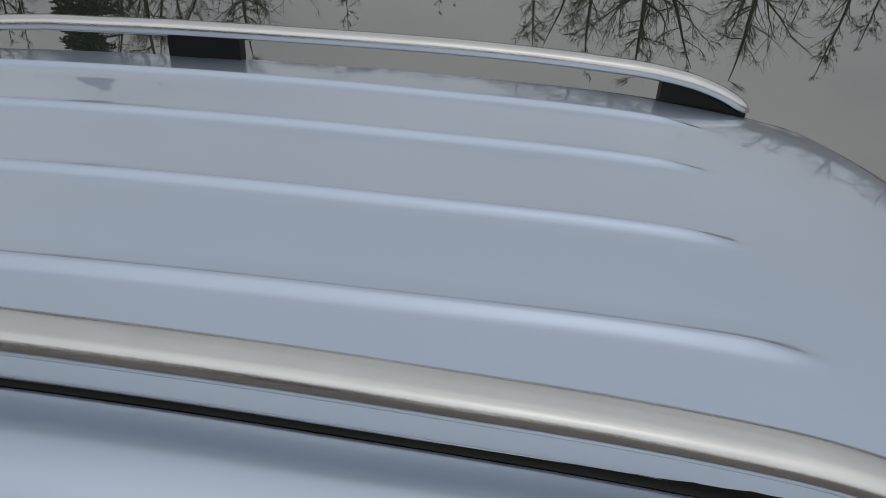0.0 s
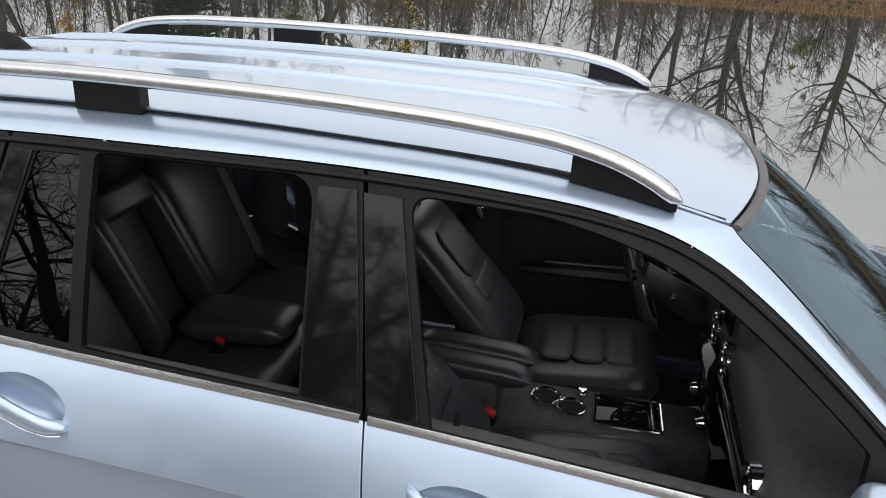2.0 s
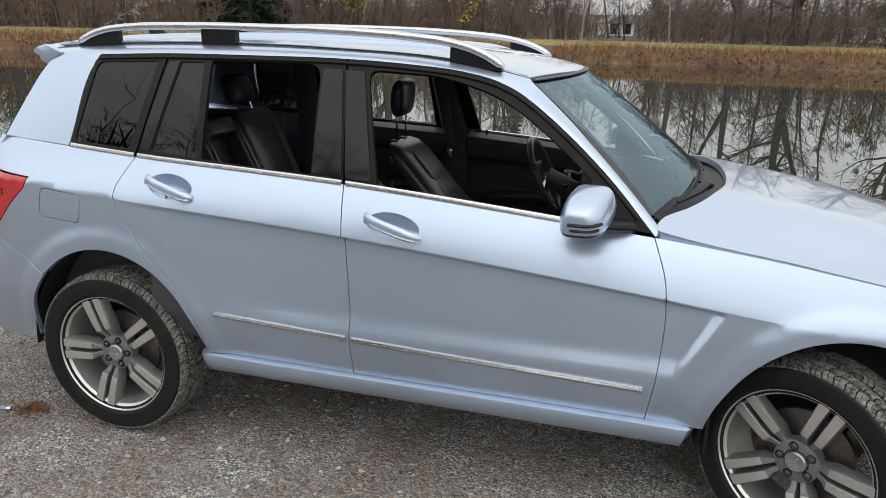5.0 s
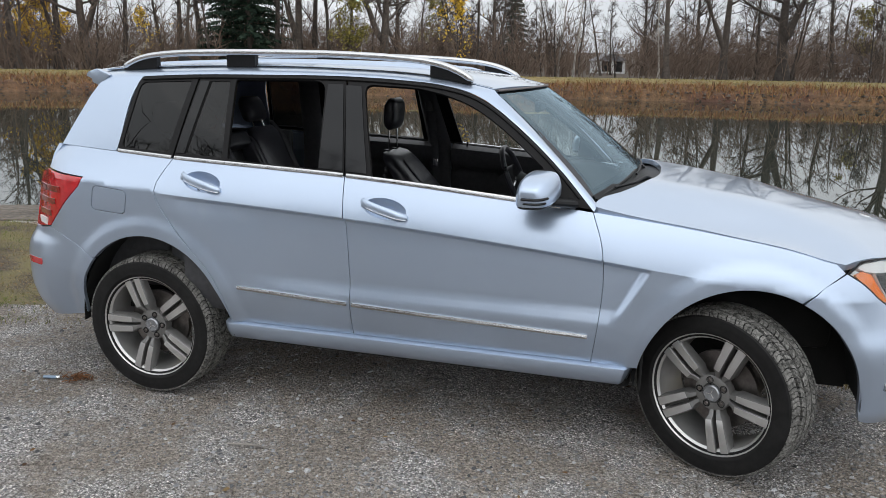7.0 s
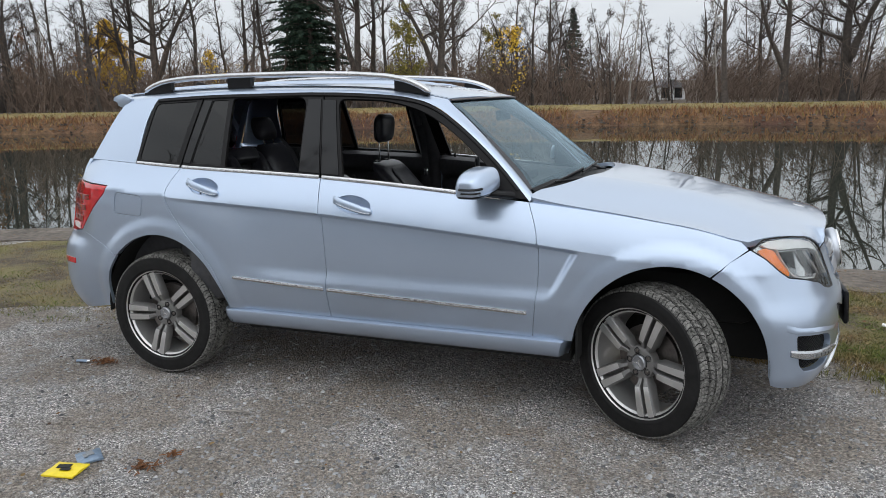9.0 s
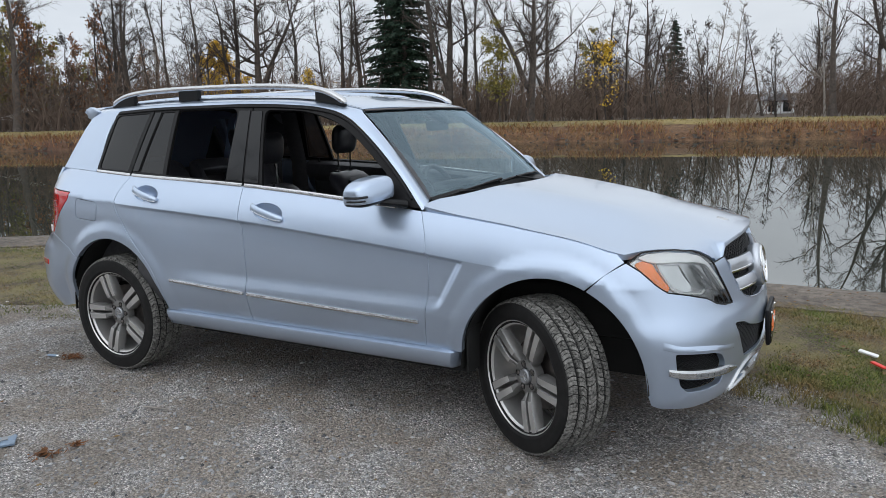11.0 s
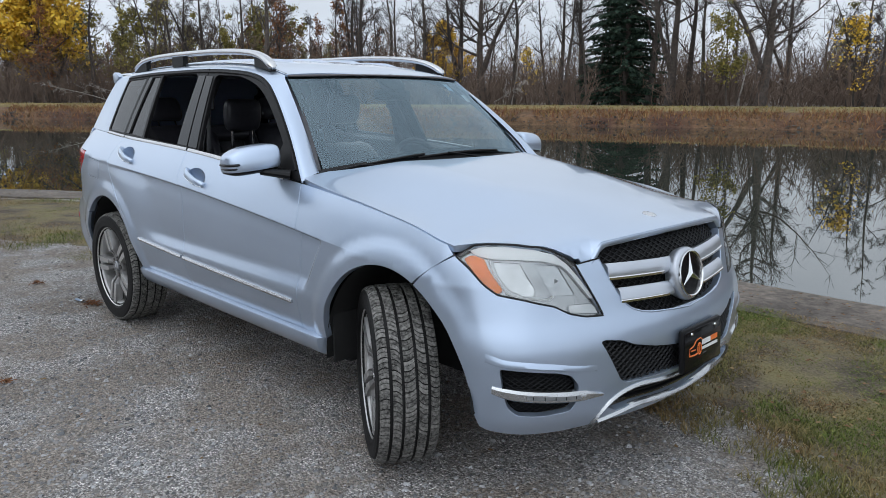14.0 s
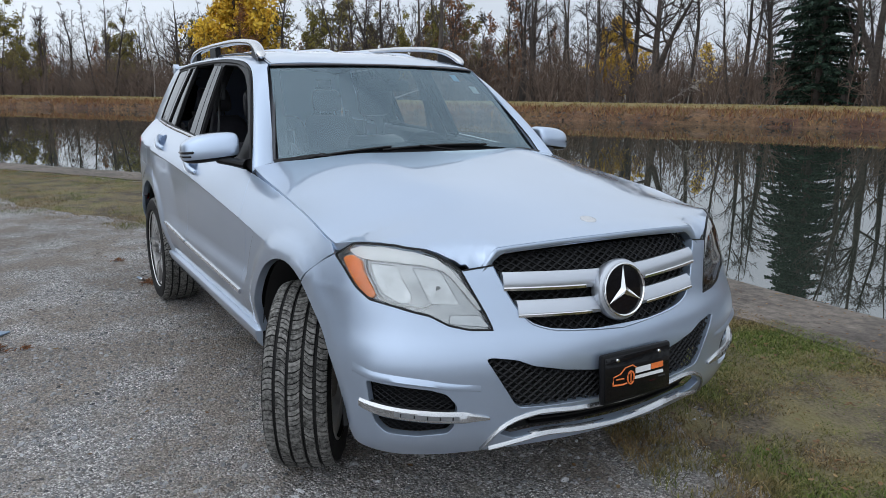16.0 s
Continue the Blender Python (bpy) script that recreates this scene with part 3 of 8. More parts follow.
def side_of_car(left):
    mirror = (1, -1, 1) if left else (1, 1, 1)
    # doors
    out = xs(*along(BELT, -1.235, -0.322), *DOOR_MID[1:], *DOOR_REAR[::-1][:-1])
    pocket = handle_pocket(-1.035, 1.118)
    rear_door = panel("rear_door", skirt, out, M_PAINT, car, [pocket], left=left, fine=fine_rows, hole_gap=0, label="light blue-silver rear door with lowered window")
    bowl("handle_recess", pocket, 0.034, rear_door, left)
    out = xs(*along(BELT, -0.322, 0.80), *DOOR_FRONT[1:], *DOOR_MID[::-1][:-1])
    pocket_f = handle_pocket(-0.105, 1.052)
    front_door = panel("front_door", skirt, out, M_PAINT, car, [pocket_f], left=left, fine=fine_rows, hole_gap=0, label="light blue-silver front door with lowered window")
    bowl("handle_recess", pocket_f, 0.034, front_door, left)
    for door, hx, hz in ((rear_door, -1.035, 1.118), (front_door, -0.105, 1.052)):
        rows = []
        for k, t in enumerate(np.linspace(-1, 1, 17)):
            x, z = hx + 0.112 * t, hz - 0.002 - 0.029 * t - 0.004 * (1 - t * t)
            p = skirt(at_x(x), z)
            bow = 0.026 * (1 - abs(t) ** 4) + 0.001
            hh = 0.023 * (1 - 0.35 * max(t, 0) ** 2) * (1 if abs(t) < 0.97 else 0.5)
            rows.append([p * (1, 1, 1) + np.array((0, -bow - 0.014 * math.cos(a), hh * math.sin(a))) for a in np.linspace(0, math.tau, 12, endpoint=False)])
        handle = loft("door_handle", rows, M_PAINT, door, left=left, closed=True, caps=True)
        # chrome line along the handle, added as its thin highlight
        rows = []
        for t in np.linspace(-0.70, 0.96, 14):
            x, z = hx + 0.112 * t, hz - 0.006 - 0.029 * t - 0.004 * (1 - t * t)
            p = skirt(at_x(x), z)
            bow = 0.026 * (1 - abs(t) ** 4) + 0.0140
            rows.append([p + np.array((0, -bow - 0.002 * math.cos(a), 0.0016 * math.sin(a) - 0.006)) for a in np.linspace(0, math.tau, 8, endpoint=False)])
        loft("handle_highlight", rows, M_CHROME, door, left=left, closed=True, caps=True)
        p = skirt(at_x(hx - 0.085), hz + 0.012) * mirror
        part("lock_cover", box_bm((0.048, 0.020, 0.026), (p[0], p[1] - 0.009 * mirror[1], p[2] + 0.004), 0.006), M_PAINT, door)
    # rub strips and belt mouldings
    strip = [(-0.006, -0.011), (0.008, -0.009), (0.012, 0.0), (0.009, 0.009), (-0.006, 0.011)]
    zs = Curve([(-0.85, 0.627), (-0.27, 0.602), (0.82, 0.568)])
    sweep_skirt("rub_strip", xs(*along(zs, -0.845, -0.282, 20)), strip, M_SATIN, rear_door, left, "satin aluminium rub strip")
    sweep_skirt("rub_strip", xs(*along(zs, -0.258, 0.812, 36)), strip, M_SATIN, front_door, left, "satin aluminium rub strip")
    belt = [(-0.004, -0.012), (0.009, -0.011), (0.0095, -0.004), (0.002, 0.011), (-0.006, 0.012)]
    sweep_skirt("belt_moulding", xs(*along(BELT, -1.228, -0.33, 30)), belt, M_SATIN, rear_door, left, "satin aluminium belt moulding")
    sweep_skirt("belt_moulding", xs(*along(BELT, -0.314, 0.66, 30)), belt, M_SATIN, front_door, left, "satin aluminium belt moulding")
    # front wing
    out = xs(*along(BELT, 0.80, 1.70, 26), (1.745, 0.95), *SPLIT_FRONT, *arch(0, 67, 170, 30), (1.028, SILL), *DOOR_FRONT[::-1][:-1])
    panel("front_wing", skirt, out, M_PAINT, car, left=left, fine=fine_rows, depth=0.03, gap=0.0018)
    # rear quarter
    low_split = on_skirt((-1.673, 0.936, 0.705), (-1.792, 0.912, 0.772), (-1.88, 0.89, 0.808), (-1.965, 0.848, 0.828))
    lamp_edge = on_skirt((-1.965, 0.848, 0.832), (-1.84, 0.885, 0.950), (-1.725, 0.911, 1.062), (-1.700, 0.908, 1.108))
    out = xs(*along(BELT, -1.95, -1.235, 20), *DOOR_REAR[1:], *arch(1, 8, 134, 36))
    out = np.concatenate([out, low_split, lamp_edge[1:], xs((-1.90, 1.125), (-1.99, 1.132), (-1.975, 1.20))])
    fuel = rounded(xs((-1.635, 1.072), (-1.44, 1.054), (-1.455, 0.938), (-1.652, 0.952)), 0.028)
    sweep_skirt("belt_moulding", xs(*along(BELT, -1.565, -1.244, 14)), belt, M_SATIN, car, left, "satin aluminium belt moulding")
    panel("rear_quarter", skirt, out, M_PAINT, car, [fuel] if not left else [], left=left, depth=0.03)
    if not left:
        panel("fuel_flap", skirt, fuel, M_PAINT, car)
    # tail lamp
    out = np.concatenate([lamp_edge[::-1], xs((-2.10, 0.812), (-2.19, 0.808), (-2.18, 0.95), (-2.14, 1.10), (-2.0, 1.128), (-1.90, 1.122))])
    lamp = panel("tail_lamp", skirt, out, M_RED, car, left=left, gap=0.004, label="red tail lamp with clear band")
    band = [(-0.002, -0.016), (0.003, -0.015), (0.003, 0.015), (-0.002, 0.016)]
    for z0, x0 in ((0.90, -1.95), (0.965, -1.90), (1.03, -1.85)):
        sweep_skirt("lamp_bar", xs(*[(x, z0 + 0.02 * (x + 2.0)) for x in np.linspace(-2.13, x0, 8)]), band, M_DARKRED, lamp, left)
    sweep_skirt("reversing_lens", xs(*[(x, 0.85) for x in np.linspace(-2.12, -2.01, 6)]), [(-0.002, -0.02), (0.004, -0.018), (0.004, 0.018), (-0.002, 0.02)], M_WHITE, lamp, left, "white reversing lamp lens")
    # rear bumper half
    out = np.array([*low_split, *xs((-2.10, 0.808), (-2.19, 0.804)), (at_rear(0.5), 0.80), (0.0, 0.80), (0.0, 0.30), (at_rear(0.6), 0.30), *xs((-2.12, 0.31), (-1.95, 0.34), (-1.80, 0.37)), *xs(*arch(1, 176, 135, 14))])
    bumper = panel("rear_bumper", skirt, out, M_PAINT, car, left=left, gap=0.002)
    out = rounded(xs((-2.16, 0.652), (-2.03, 0.652), (-2.036, 0.620), (-2.155, 0.620)), 0.008)
    panel("reflector", skirt, out, M_RED, bumper, left=left, lift=0.003, gap=0)
    # upper rear quarter beside the quarter window
    out = [(-1.985, 1.135), (-1.975, 1.20), *[(x, float(BELT(x))) for x in (-1.95, -1.8, -1.65, -1.578)], *smooth_line([(-1.578, 1.232), (-1.572, 1.26), (-1.520, 1.56), (-1.495, 1.60)], 10)[1:], (-1.62, 1.594), (-1.70, 1.588), (-1.745, 1.582), (-1.80, 1.50)]
    panel("rear_pillar", house, out, M_PAINT, car, left=left, gap=0, depth=0.01)
    # roof side from tail to windscreen foot, between window frames and roof gutter
    low = smooth_line([(-1.78, 1.583), (-1.51, 1.597), (-1.17, 1.612), (-0.80, 1.617), (-0.39, 1.617), (-0.14, 1.607), (0.10, 1.584), (0.20, 1.562), (0.29, 1.525), (0.38, 1.468), (0.48, 1.394), (0.65, 1.248), (0.802, 1.090)], 80)
    n = len(low)
    d = np.r_[0, np.cumsum(np.hypot(*np.diff(np.array(low), axis=0).T))]
    k0 = next(i for i, p in enumerate(low) if p[0] > 0.15)
    rows = []
    for i, (x, z) in enumerate(low):
        b = house(x, z)
        if i <= k0:
            x2 = min(x + 0.16 * step(-0.6, 0.15, x), 0.31)
            g = np.array((x2, -float(GUTTER(x2)) + 0.006, float(ROOF_EDGE(x2)) - 0.002))
        else:
            v = 1 - (d[i] - d[k0]) / (d[-1] - d[k0])
            g = screen(-(0.735 - 0.133 * v), v) + np.array((0, 0, 0.004))
        c = np.array(((b[0] + g[0]) / 2, b[1] * 0.82 + g[1] * 0.18, b[2] * 0.28 + g[2] * 0.72))
        if i > k0:
            f = (d[i] - d[k0]) / (d[-1] - d[k0])
            c = c * (1 - f) + (b * 0.62 + g * 0.38 + np.array((0.030, -0.026, 0.018))) * f
        row = [(1 - t) ** 2 * b + 2 * t * (1 - t) * c + t * t * g for t in np.linspace(0, 1, 9)]
        inner = row[-1] + np.array((0, 0.004, -0.02))
        rows.append([row[0] + np.array((0, 0.025, 0.0)), *row, inner])
    ob = loft("roof_side", rows, M_PAINT, car, left=left)
    # window frames
    top = lambda x: float(np.interp(x, [p[0] for p in low], [p[1] for p in low])) - 0.003
    belt_up = lambda x: float(BELT(x)) + 0.008
    tops = lambda a, b, n=16: [(x, top(x)) for x in np.linspace(a, b, n)]
    belts = lambda a, b, n=10: [(x, belt_up(x)) for x in np.linspace(a, b, n)]
    q_hole = rounded([(-1.545, 1.252), (-1.498, 1.566), (-1.205, 1.578), (-1.272, 1.240)], [0.02, 0.035, 0.01, 0.01])
    out = [*tops(-1.498, -1.166), *belts(-1.238, -1.565), (-1.568, 1.26), (-1.517, 1.565)]
    qf = panel("quarter_window_frame", house, out, M_RUBBER, car, [q_hole], left=left, gap=0.002, lift=0.003)
    panel("quarter_pane", house, q_hole, M_PRIVACY, qf, left=left, gap=-0.004, lift=-0.002, depth=0.003, label="dark tinted quarter window").visible_shadow = False
    s_hole = rounded([(-1.165, 1.238), (-1.094, 1.580), (-0.990, 1.582), (-0.962, 1.226)], 0.008)
    r_hole = rounded([(-0.932, 1.222), (-0.958, 1.590), (-0.482, 1.593), (-0.458, 1.200)], [0.006, 0.02, 0.06, 0.006])
    out = [*tops(-1.158, -0.386), (-0.352, 1.40), *belts(-0.325, -1.230), ]
    rf = panel("window_frame", house, out, M_RUBBER, rear_door, [s_hole, r_hole], left=left, gap=0.002, lift=0.003, label="black rear door window frame")
    panel("fixed_pane", house, s_hole, M_PRIVACY, rear_door, left=left, gap=-0.004, lift=-0.002, depth=0.003, label="dark tinted fixed pane").visible_shadow = False
    f_hole = rounded([(-0.190, 1.176), (-0.288, 1.580), (-0.03, 1.570), (0.09, 1.546), (0.20, 1.513), (0.30, 1.462), (0.40, 1.394), (0.50, 1.316), (0.575, 1.252), (0.56, 1.125)], [0.006, 0.045, 0.05, 0.05, 0.05, 0.05, 0.05, 0.05, 0.008, 0.006])
    out = [*tops(-0.378, 0.795, 40), *belts(0.792, -0.316, 14), (-0.344, 1.40)]
    ff = panel("window_frame", house, out, M_RUBBER, front_door, [f_hole], left=left, gap=0.002, lift=0.003, label="black front door window frame")
    # gloss black pillar covers on both doors
    out = [(-0.452, 1.205), (-0.470, 1.578), (-0.392, 1.578), (-0.362, 1.40), (-0.333, 1.197)]
    panel("pillar_cover", house, out, M_GLOSSBLACK, rear_door, left=left, gap=0.001, lift=0.008, depth=0.006)
    out = [(-0.318, 1.196), (-0.348, 1.40), (-0.378, 1.575), (-0.302, 1.572), (-0.215, 1.190)]
    panel("pillar_cover", house, out, M_GLOSSBLACK, front_door, left=left, gap=0.001, lift=0.008, depth=0.006)
    out = [(-1.172, 1.236), (-1.100, 1.580), (-1.150, 1.580), (-1.222, 1.238)]
    panel("pillar_cover", house, out, M_GLOSSBLACK, rear_door, left=left, gap=0.001, lift=0.008, depth=0.006)
    # seam lines of window frames: raised upper lip
    lip = []
    for x in np.linspace(-1.49, 0.74, 60):
        p = house(x, top(x) - 0.012)
        lip.append(p * mirror + np.array((0, -0.006 * mirror[1], 0)))
    part("window_weatherstrip", tube_bm(lip, 0.007, 6), M_RUBBER, front_door)
    # gutter strip and roof rail
    g = [(x, -float(GUTTER(x)) + 0.022, float(ROOF_EDGE(x)) + 0.003) for x in np.linspace(-1.80, 0.30, 40)]
    rows = [[(x, y - 0.017 * k, z - 0.002), (x, y - 0.010 * k, z + 0.004 * k), (x, y + 0.010 * k, z + 0.005 * k), (x, y + 0.017 * k, z + 0.001)] for x, y, z in g for k in (1 - 0.62 * float(step(0.12, 0.24, x)),)]
    loft("roof_gutter", rows, M_BLACK, car, left=left)
    rail_z = Curve([(-1.70, 1.645), (-1.66, 1.668), (-1.58, 1.697), (-1.45, 1.717), (-1.2, 1.728), (-0.8, 1.731), (-0.4, 1.725), (-0.15, 1.712), (0.0, 1.696), (0.10, 1.672), (0.17, 1.642), (0.215, 1.614)])
    rail_y = Curve([(-1.70, -0.516), (-0.92, -0.530), (-0.4, -0.550), (0.0, -0.570), (0.215, -0.597)])
    rows = []
    for x in np.concatenate([np.linspace(-1.70, -1.45, 14), np.linspace(-1.35, -0.1, 22), np.linspace(-0.06, 0.212, 18)]):
        y, z = float(rail_y(x)), float(rail_z(x))
        sl = (float(rail_z(x + 0.01)) - float(rail_z(x - 0.01))) / 0.02
        k = 1 / math.hypot(1, sl)
        e = min(1.0, (0.216 - x) / 0.03 + 0.25, (x + 1.705) / 0.03 + 0.25)
        row = []
        for a in np.linspace(0, math.tau, 16, endpoint=False):
            c, s_ = math.cos(a), math.sin(a)
            c, s_ = math.copysign(abs(c) ** 0.75, c), math.copysign(abs(s_) ** 0.75, s_)
            row.append((x - s_ * 0.016 * e * sl * k, y + c * 0.026 * e, z - 0.010 + s_ * 0.016 * e * k))
        rows.append(row)
    rail = loft("roof_rail", rows, M_SATIN, car, "satin aluminium roof rail", left=left, closed=True, caps=True)
    for a, b in ((0.005, 0.205), (-1.695, -1.49)):
        rows = []
        for x in np.linspace(a, b, 10):
            y, z0, z1 = float(rail_y(x)), float(ROOF_EDGE(x)) - 0.002, float(rail_z(x)) - 0.014
            z1 = max(z1, z0 + 0.003)
            rows.append([(x, y - 0.017, z0), (x, y - 0.015, z1), (x, y + 0.015, z1), (x, y + 0.017, z0)])
        loft("rail_foot", rows, M_BLACK, rail, left=left, closed=True, caps=True)
    rows = []
    for x in (-1.075, -1.07, -0.925, -0.915):
        y, z0, z1 = float(rail_y(x)), float(ROOF_EDGE(x)) - 0.002, float(rail_z(x)) - 0.014
        rows.append([(x, y - 0.017, z0), (x, y - 0.016, z1), (x, y + 0.016, z1), (x, y + 0.017, z0)])
    loft("rail_foot", rows, M_BLACK, rail, left=left, closed=True, caps=True)
    # sill
    rows = []
    sec = [(-0.855, 0.440), (-0.892, 0.437), (-0.905, 0.430), (-0.908, 0.420), (-0.897, 0.385), (-0.878, 0.352), (-0.855, 0.338), (-0.78, 0.335), (-0.78, 0.44)]
    for x in np.concatenate([[-0.945, -0.935, -0.92], np.linspace(-0.90, 0.98, 20), [1.0, 1.012, 1.020, 1.024]]):
        e = 0.10 * step(0.975, 1.026, x) ** 2 + 0.02 * step(-0.92, -0.945, x)
        rows.append([(x - 0.35 * (0.44 - z) * float(step(0.9, 1.02, x)), min(y + e, -0.775), z) for y, z in sec])
    loft("side_sill", rows, M_PAINT, car, left=left, closed=True, caps=True)
    # wheel housings
    for k, cx in ((0, 1.455), (1, -1.345)):
        rows = []
        for t in np.linspace(0, 182, 28):
            c, s_ = math.cos(radians(t)), math.sin(radians(t))
            r = []
            for y, g in ((-0.888, 1.004), (-0.86, 1.012), (-0.80, 1.03), (-0.60, 1.05), (-0.52, 1.05)):
                r.append((ARCHES[k][0] + ARCHES[k][2] * g * c, y, ARCHES[k][1] + ARCHES[k][3] * g * s_))
            rows.append(r)
        loft("wheel_housing", rows, M_DARK, car, left=left)
        ax, az, aa, ab = ARCHES[k]
        disc = [(ax + aa * 1.05 * math.cos(a), az + ab * 1.05 * math.sin(a)) for a in np.linspace(0, math.pi, 20)] + [(ax - aa * 1.05, 0.32), (ax + aa * 1.05, 0.32)]
        part("wheel_liner", prism_bm(disc, 0.01, Matrix.Translation((0, 0.52 if left else -0.53, 0))), M_DARK, car, smooth=False)
        rear_x = ax - aa * 1.0
        part("arch_liner", box_bm((0.012, 0.33, 0.22) if k == 0 else (0.012, 0.27, 0.11), (rear_x + 0.022, (-0.70 if k == 0 else -0.665) * mirror[1], 0.435 if k == 0 else 0.450), 0.003), M_DARK, car)
    # door mirror: squared shell with a black lower edge, arm and indicator slits
    def shell_at(u):
        sq = lambda a, q: math.copysign(abs(a) ** q, a)
        x, y, z = sq(u[0], 0.42), sq(u[1], 0.40), sq(u[2], 0.46)
        low = max(0.0, -y)
        high = 0.060 * (1 - 0.40 * low * low) if z > 0 else 0.064
        fx = 0.088 if x > 0 else 0.066
        return Vector((0.572 + fx * x * (1 - 0.30 * low**2) * (1 - 0.22 * max(0.0, z)) + 0.016 * y, (-0.966 + 0.121 * y) * mirror[1], 1.190 + high * z + 0.013 * y))

    shell = bmesh.new()
    bmesh.ops.create_uvsphere(shell, u_segments=40, v_segments=28, radius=1)
    for v in shell.verts:
        v.co = shell_at(v.co.normalized())
    for f in shell.faces:
        f.material_index = 1 if f.calc_center_median().z < 1.146 + 0.107 * (abs(f.calc_center_median().y) - 0.966) * -1 else 0
    part("door_mirror", shell, [M_PAINT, M_GLOSSBLACK], front_door, "light blue-silver door mirror with black lower edge", angle=60)
    arm = tube_bm([(0.705, -0.838, 1.118), (0.675, -0.88, 1.126), (0.62, -0.93, 1.136)], [0.042, 0.034, 0.034], 12, flat=0.55)
    for v in arm.verts:
        v.co.y *= mirror[1]
    part("mirror_foot", arm, M_BLACK, front_door)
    for lat, a0, a1, r in ((-0.02, -1.80, -0.35, 0.0058), (-0.17, -1.65, -0.50, 0.0045)):
        pts = []
        for t in np.linspace(a0, a1, 26):
            d = Vector((math.cos(t) * math.cos(lat), math.sin(t) * math.cos(lat), math.sin(lat)))
            pts.append(shell_at(d) + Vector((0.0006, -0.0006 * mirror[1], 0)))
        part("indicator_strip", tube_bm(pts, [0.001] + [r] * 24 + [0.001], 8), M_GLOSSBLACK, front_door)
    return front_door, rear_door


right_front_door, right_rear_door = side_of_car(False)
left_front_door, left_rear_door = side_of_car(True)

# roof
edge_r = [(float(0.43 - 0.13 * (abs(y) / 0.60) ** 2.2), y) for y in np.linspace(-0.585, 0.585, 30)]
out = [*edge_r, *[(x, float(GUTTER(x)) - 0.012) for x in np.linspace(0.28, -1.82, 14)], *[(-1.82 - 0.05 * (1 - (y / 0.6) ** 2), y) for y in np.linspace(0.50, -0.50, 14)], *[(x, 0.012 - float(GUTTER(x))) for x in np.linspace(-1.82, 0.28, 14)]]
rib_rows = np.array([(x, r + dy) for x in np.arange(-1.85, 0.10, 0.022) for r in RIBS for dy in (-0.022, -0.014, -0.009, -0.005, 0, 0.005, 0.009, 0.014, 0.022)])
roof_ob = panel("roof", roof, out, M_PAINT, car, fine=rib_rows, res=0.035, gap=0.0, depth=0.012)
# spoiler
rows = []
for y in np.linspace(-0.62, 0.62, 25):
    e = 1 - (abs(y) / 0.70) ** 4
    x0, z0 = -1.80, float(ROOF_MID(-1.80)) - 0.035 * (abs(y) / 0.6) ** 2
    xt = -1.83 - 0.12 * (1 - (y / 0.7) ** 2)
    rows.append([(x0 + 0.02, y, z0 - 0.005), (x0 - 0.04, y, z0 + 0.004), (xt, y, z0 - 0.006), (xt - 0.004, y, z0 - 0.02), (xt + 0.03, y, z0 - 0.034), (x0 + 0.01, y, z0 - 0.05)])
loft("roof_spoiler", rows, M_PAINT, car, caps=True)
for y in (-0.640, 0.604):
    part("spoiler_side", prism_bm([(-1.70, 1.598), (-1.78, 1.630), (-1.822, 1.618), (-1.822, 1.606), (-1.81, 1.56), (-1.77, 1.545)], 0.036, Matrix.Translation((0, y, 0)), 0.004), M_PAINT, car)
fin = bmesh.new()
bmesh.ops.create_uvsphere(fin, u_segments=16, v_segments=10, radius=1)
for v in fin.verts:
    x, y, z = v.co
    v.co = Vector((-1.66 + 0.06 * x - 0.045 * max(z, 0), 0.022 * y * (1 - 0.7 * max(z, 0)), 1.646 + 0.062 * max(z, 0)))
part("roof_antenna", fin, M_BLACK, car)
# tailgate and back window
def tail_edge(z):
    k = [0.79, 0.95, 1.10, 1.14, 1.25, 1.40, 1.50, 1.585, 1.60]
    x = [-2.10, -2.06, -2.005, -1.99, -1.93, -1.852, -1.80, -1.748, -1.74]
    w = [0.775, 0.755, 0.742, 0.758, 0.728, 0.688, 0.662, 0.636, 0.630]
    return float(np.interp(z, k, x)), float(np.interp(z, k, w))


def tail_rows(z0, z1, inset_w, proud):
    rows = []
    for z in np.linspace(z0, z1, 14):
        x, w = tail_edge(z)
        w -= inset_w
        bulge = float(np.interp(z, [0.79, 1.05, 1.16, 1.60], [0.10, 0.10, 0.035, 0.02])) + proud
        rows.append([(x + 0.006 - bulge * (1 - abs(u) ** 3.0), w * u, z) for u in np.linspace(-1, 1, 21)])
    return rows


tailgate = loft("tailgate", tail_rows(0.79, 1.60, 0.0, 0.0), M_PAINT, car)
loft("back_window", tail_rows(1.22, 1.54, 0.07, 0.006), M_PRIVACY, tailgate)

# bonnet
HOOD_BACK = Curve([(0.0, 1.065), (0.15, 1.06), (0.30, 1.04), (0.42, 1.005), (0.53, 0.958), (0.63, 0.895), (0.72, 0.825), (0.80, 0.800)])
right_edge = [(0.808, -0.834), (0.95, -0.839), (1.31, -0.848), (1.55, -0.856), (1.70, -0.858), (1.770, -0.856), (1.828, -0.806), (1.945, -0.719), (2.008, -0.648), (2.058, -0.584), (2.080, -0.548), (2.094, -0.50), (2.105, -0.455)]
back = [(float(HOOD_BACK(y)), -y) for y in np.linspace(0, 0.80, 20)]
front = [(2.105 + 0.042 * (1 - (y / 0.45) ** 2), -y) for y in np.linspace(0.43, 0, 12)]
loop = [*back, *smooth_line(right_edge[:6], 20), *smooth_line(right_edge[5:], 16)[1:], *front]
loop = loop + [(x, -y) for x, y in loop[::-1] if abs(y) > 1e-6]
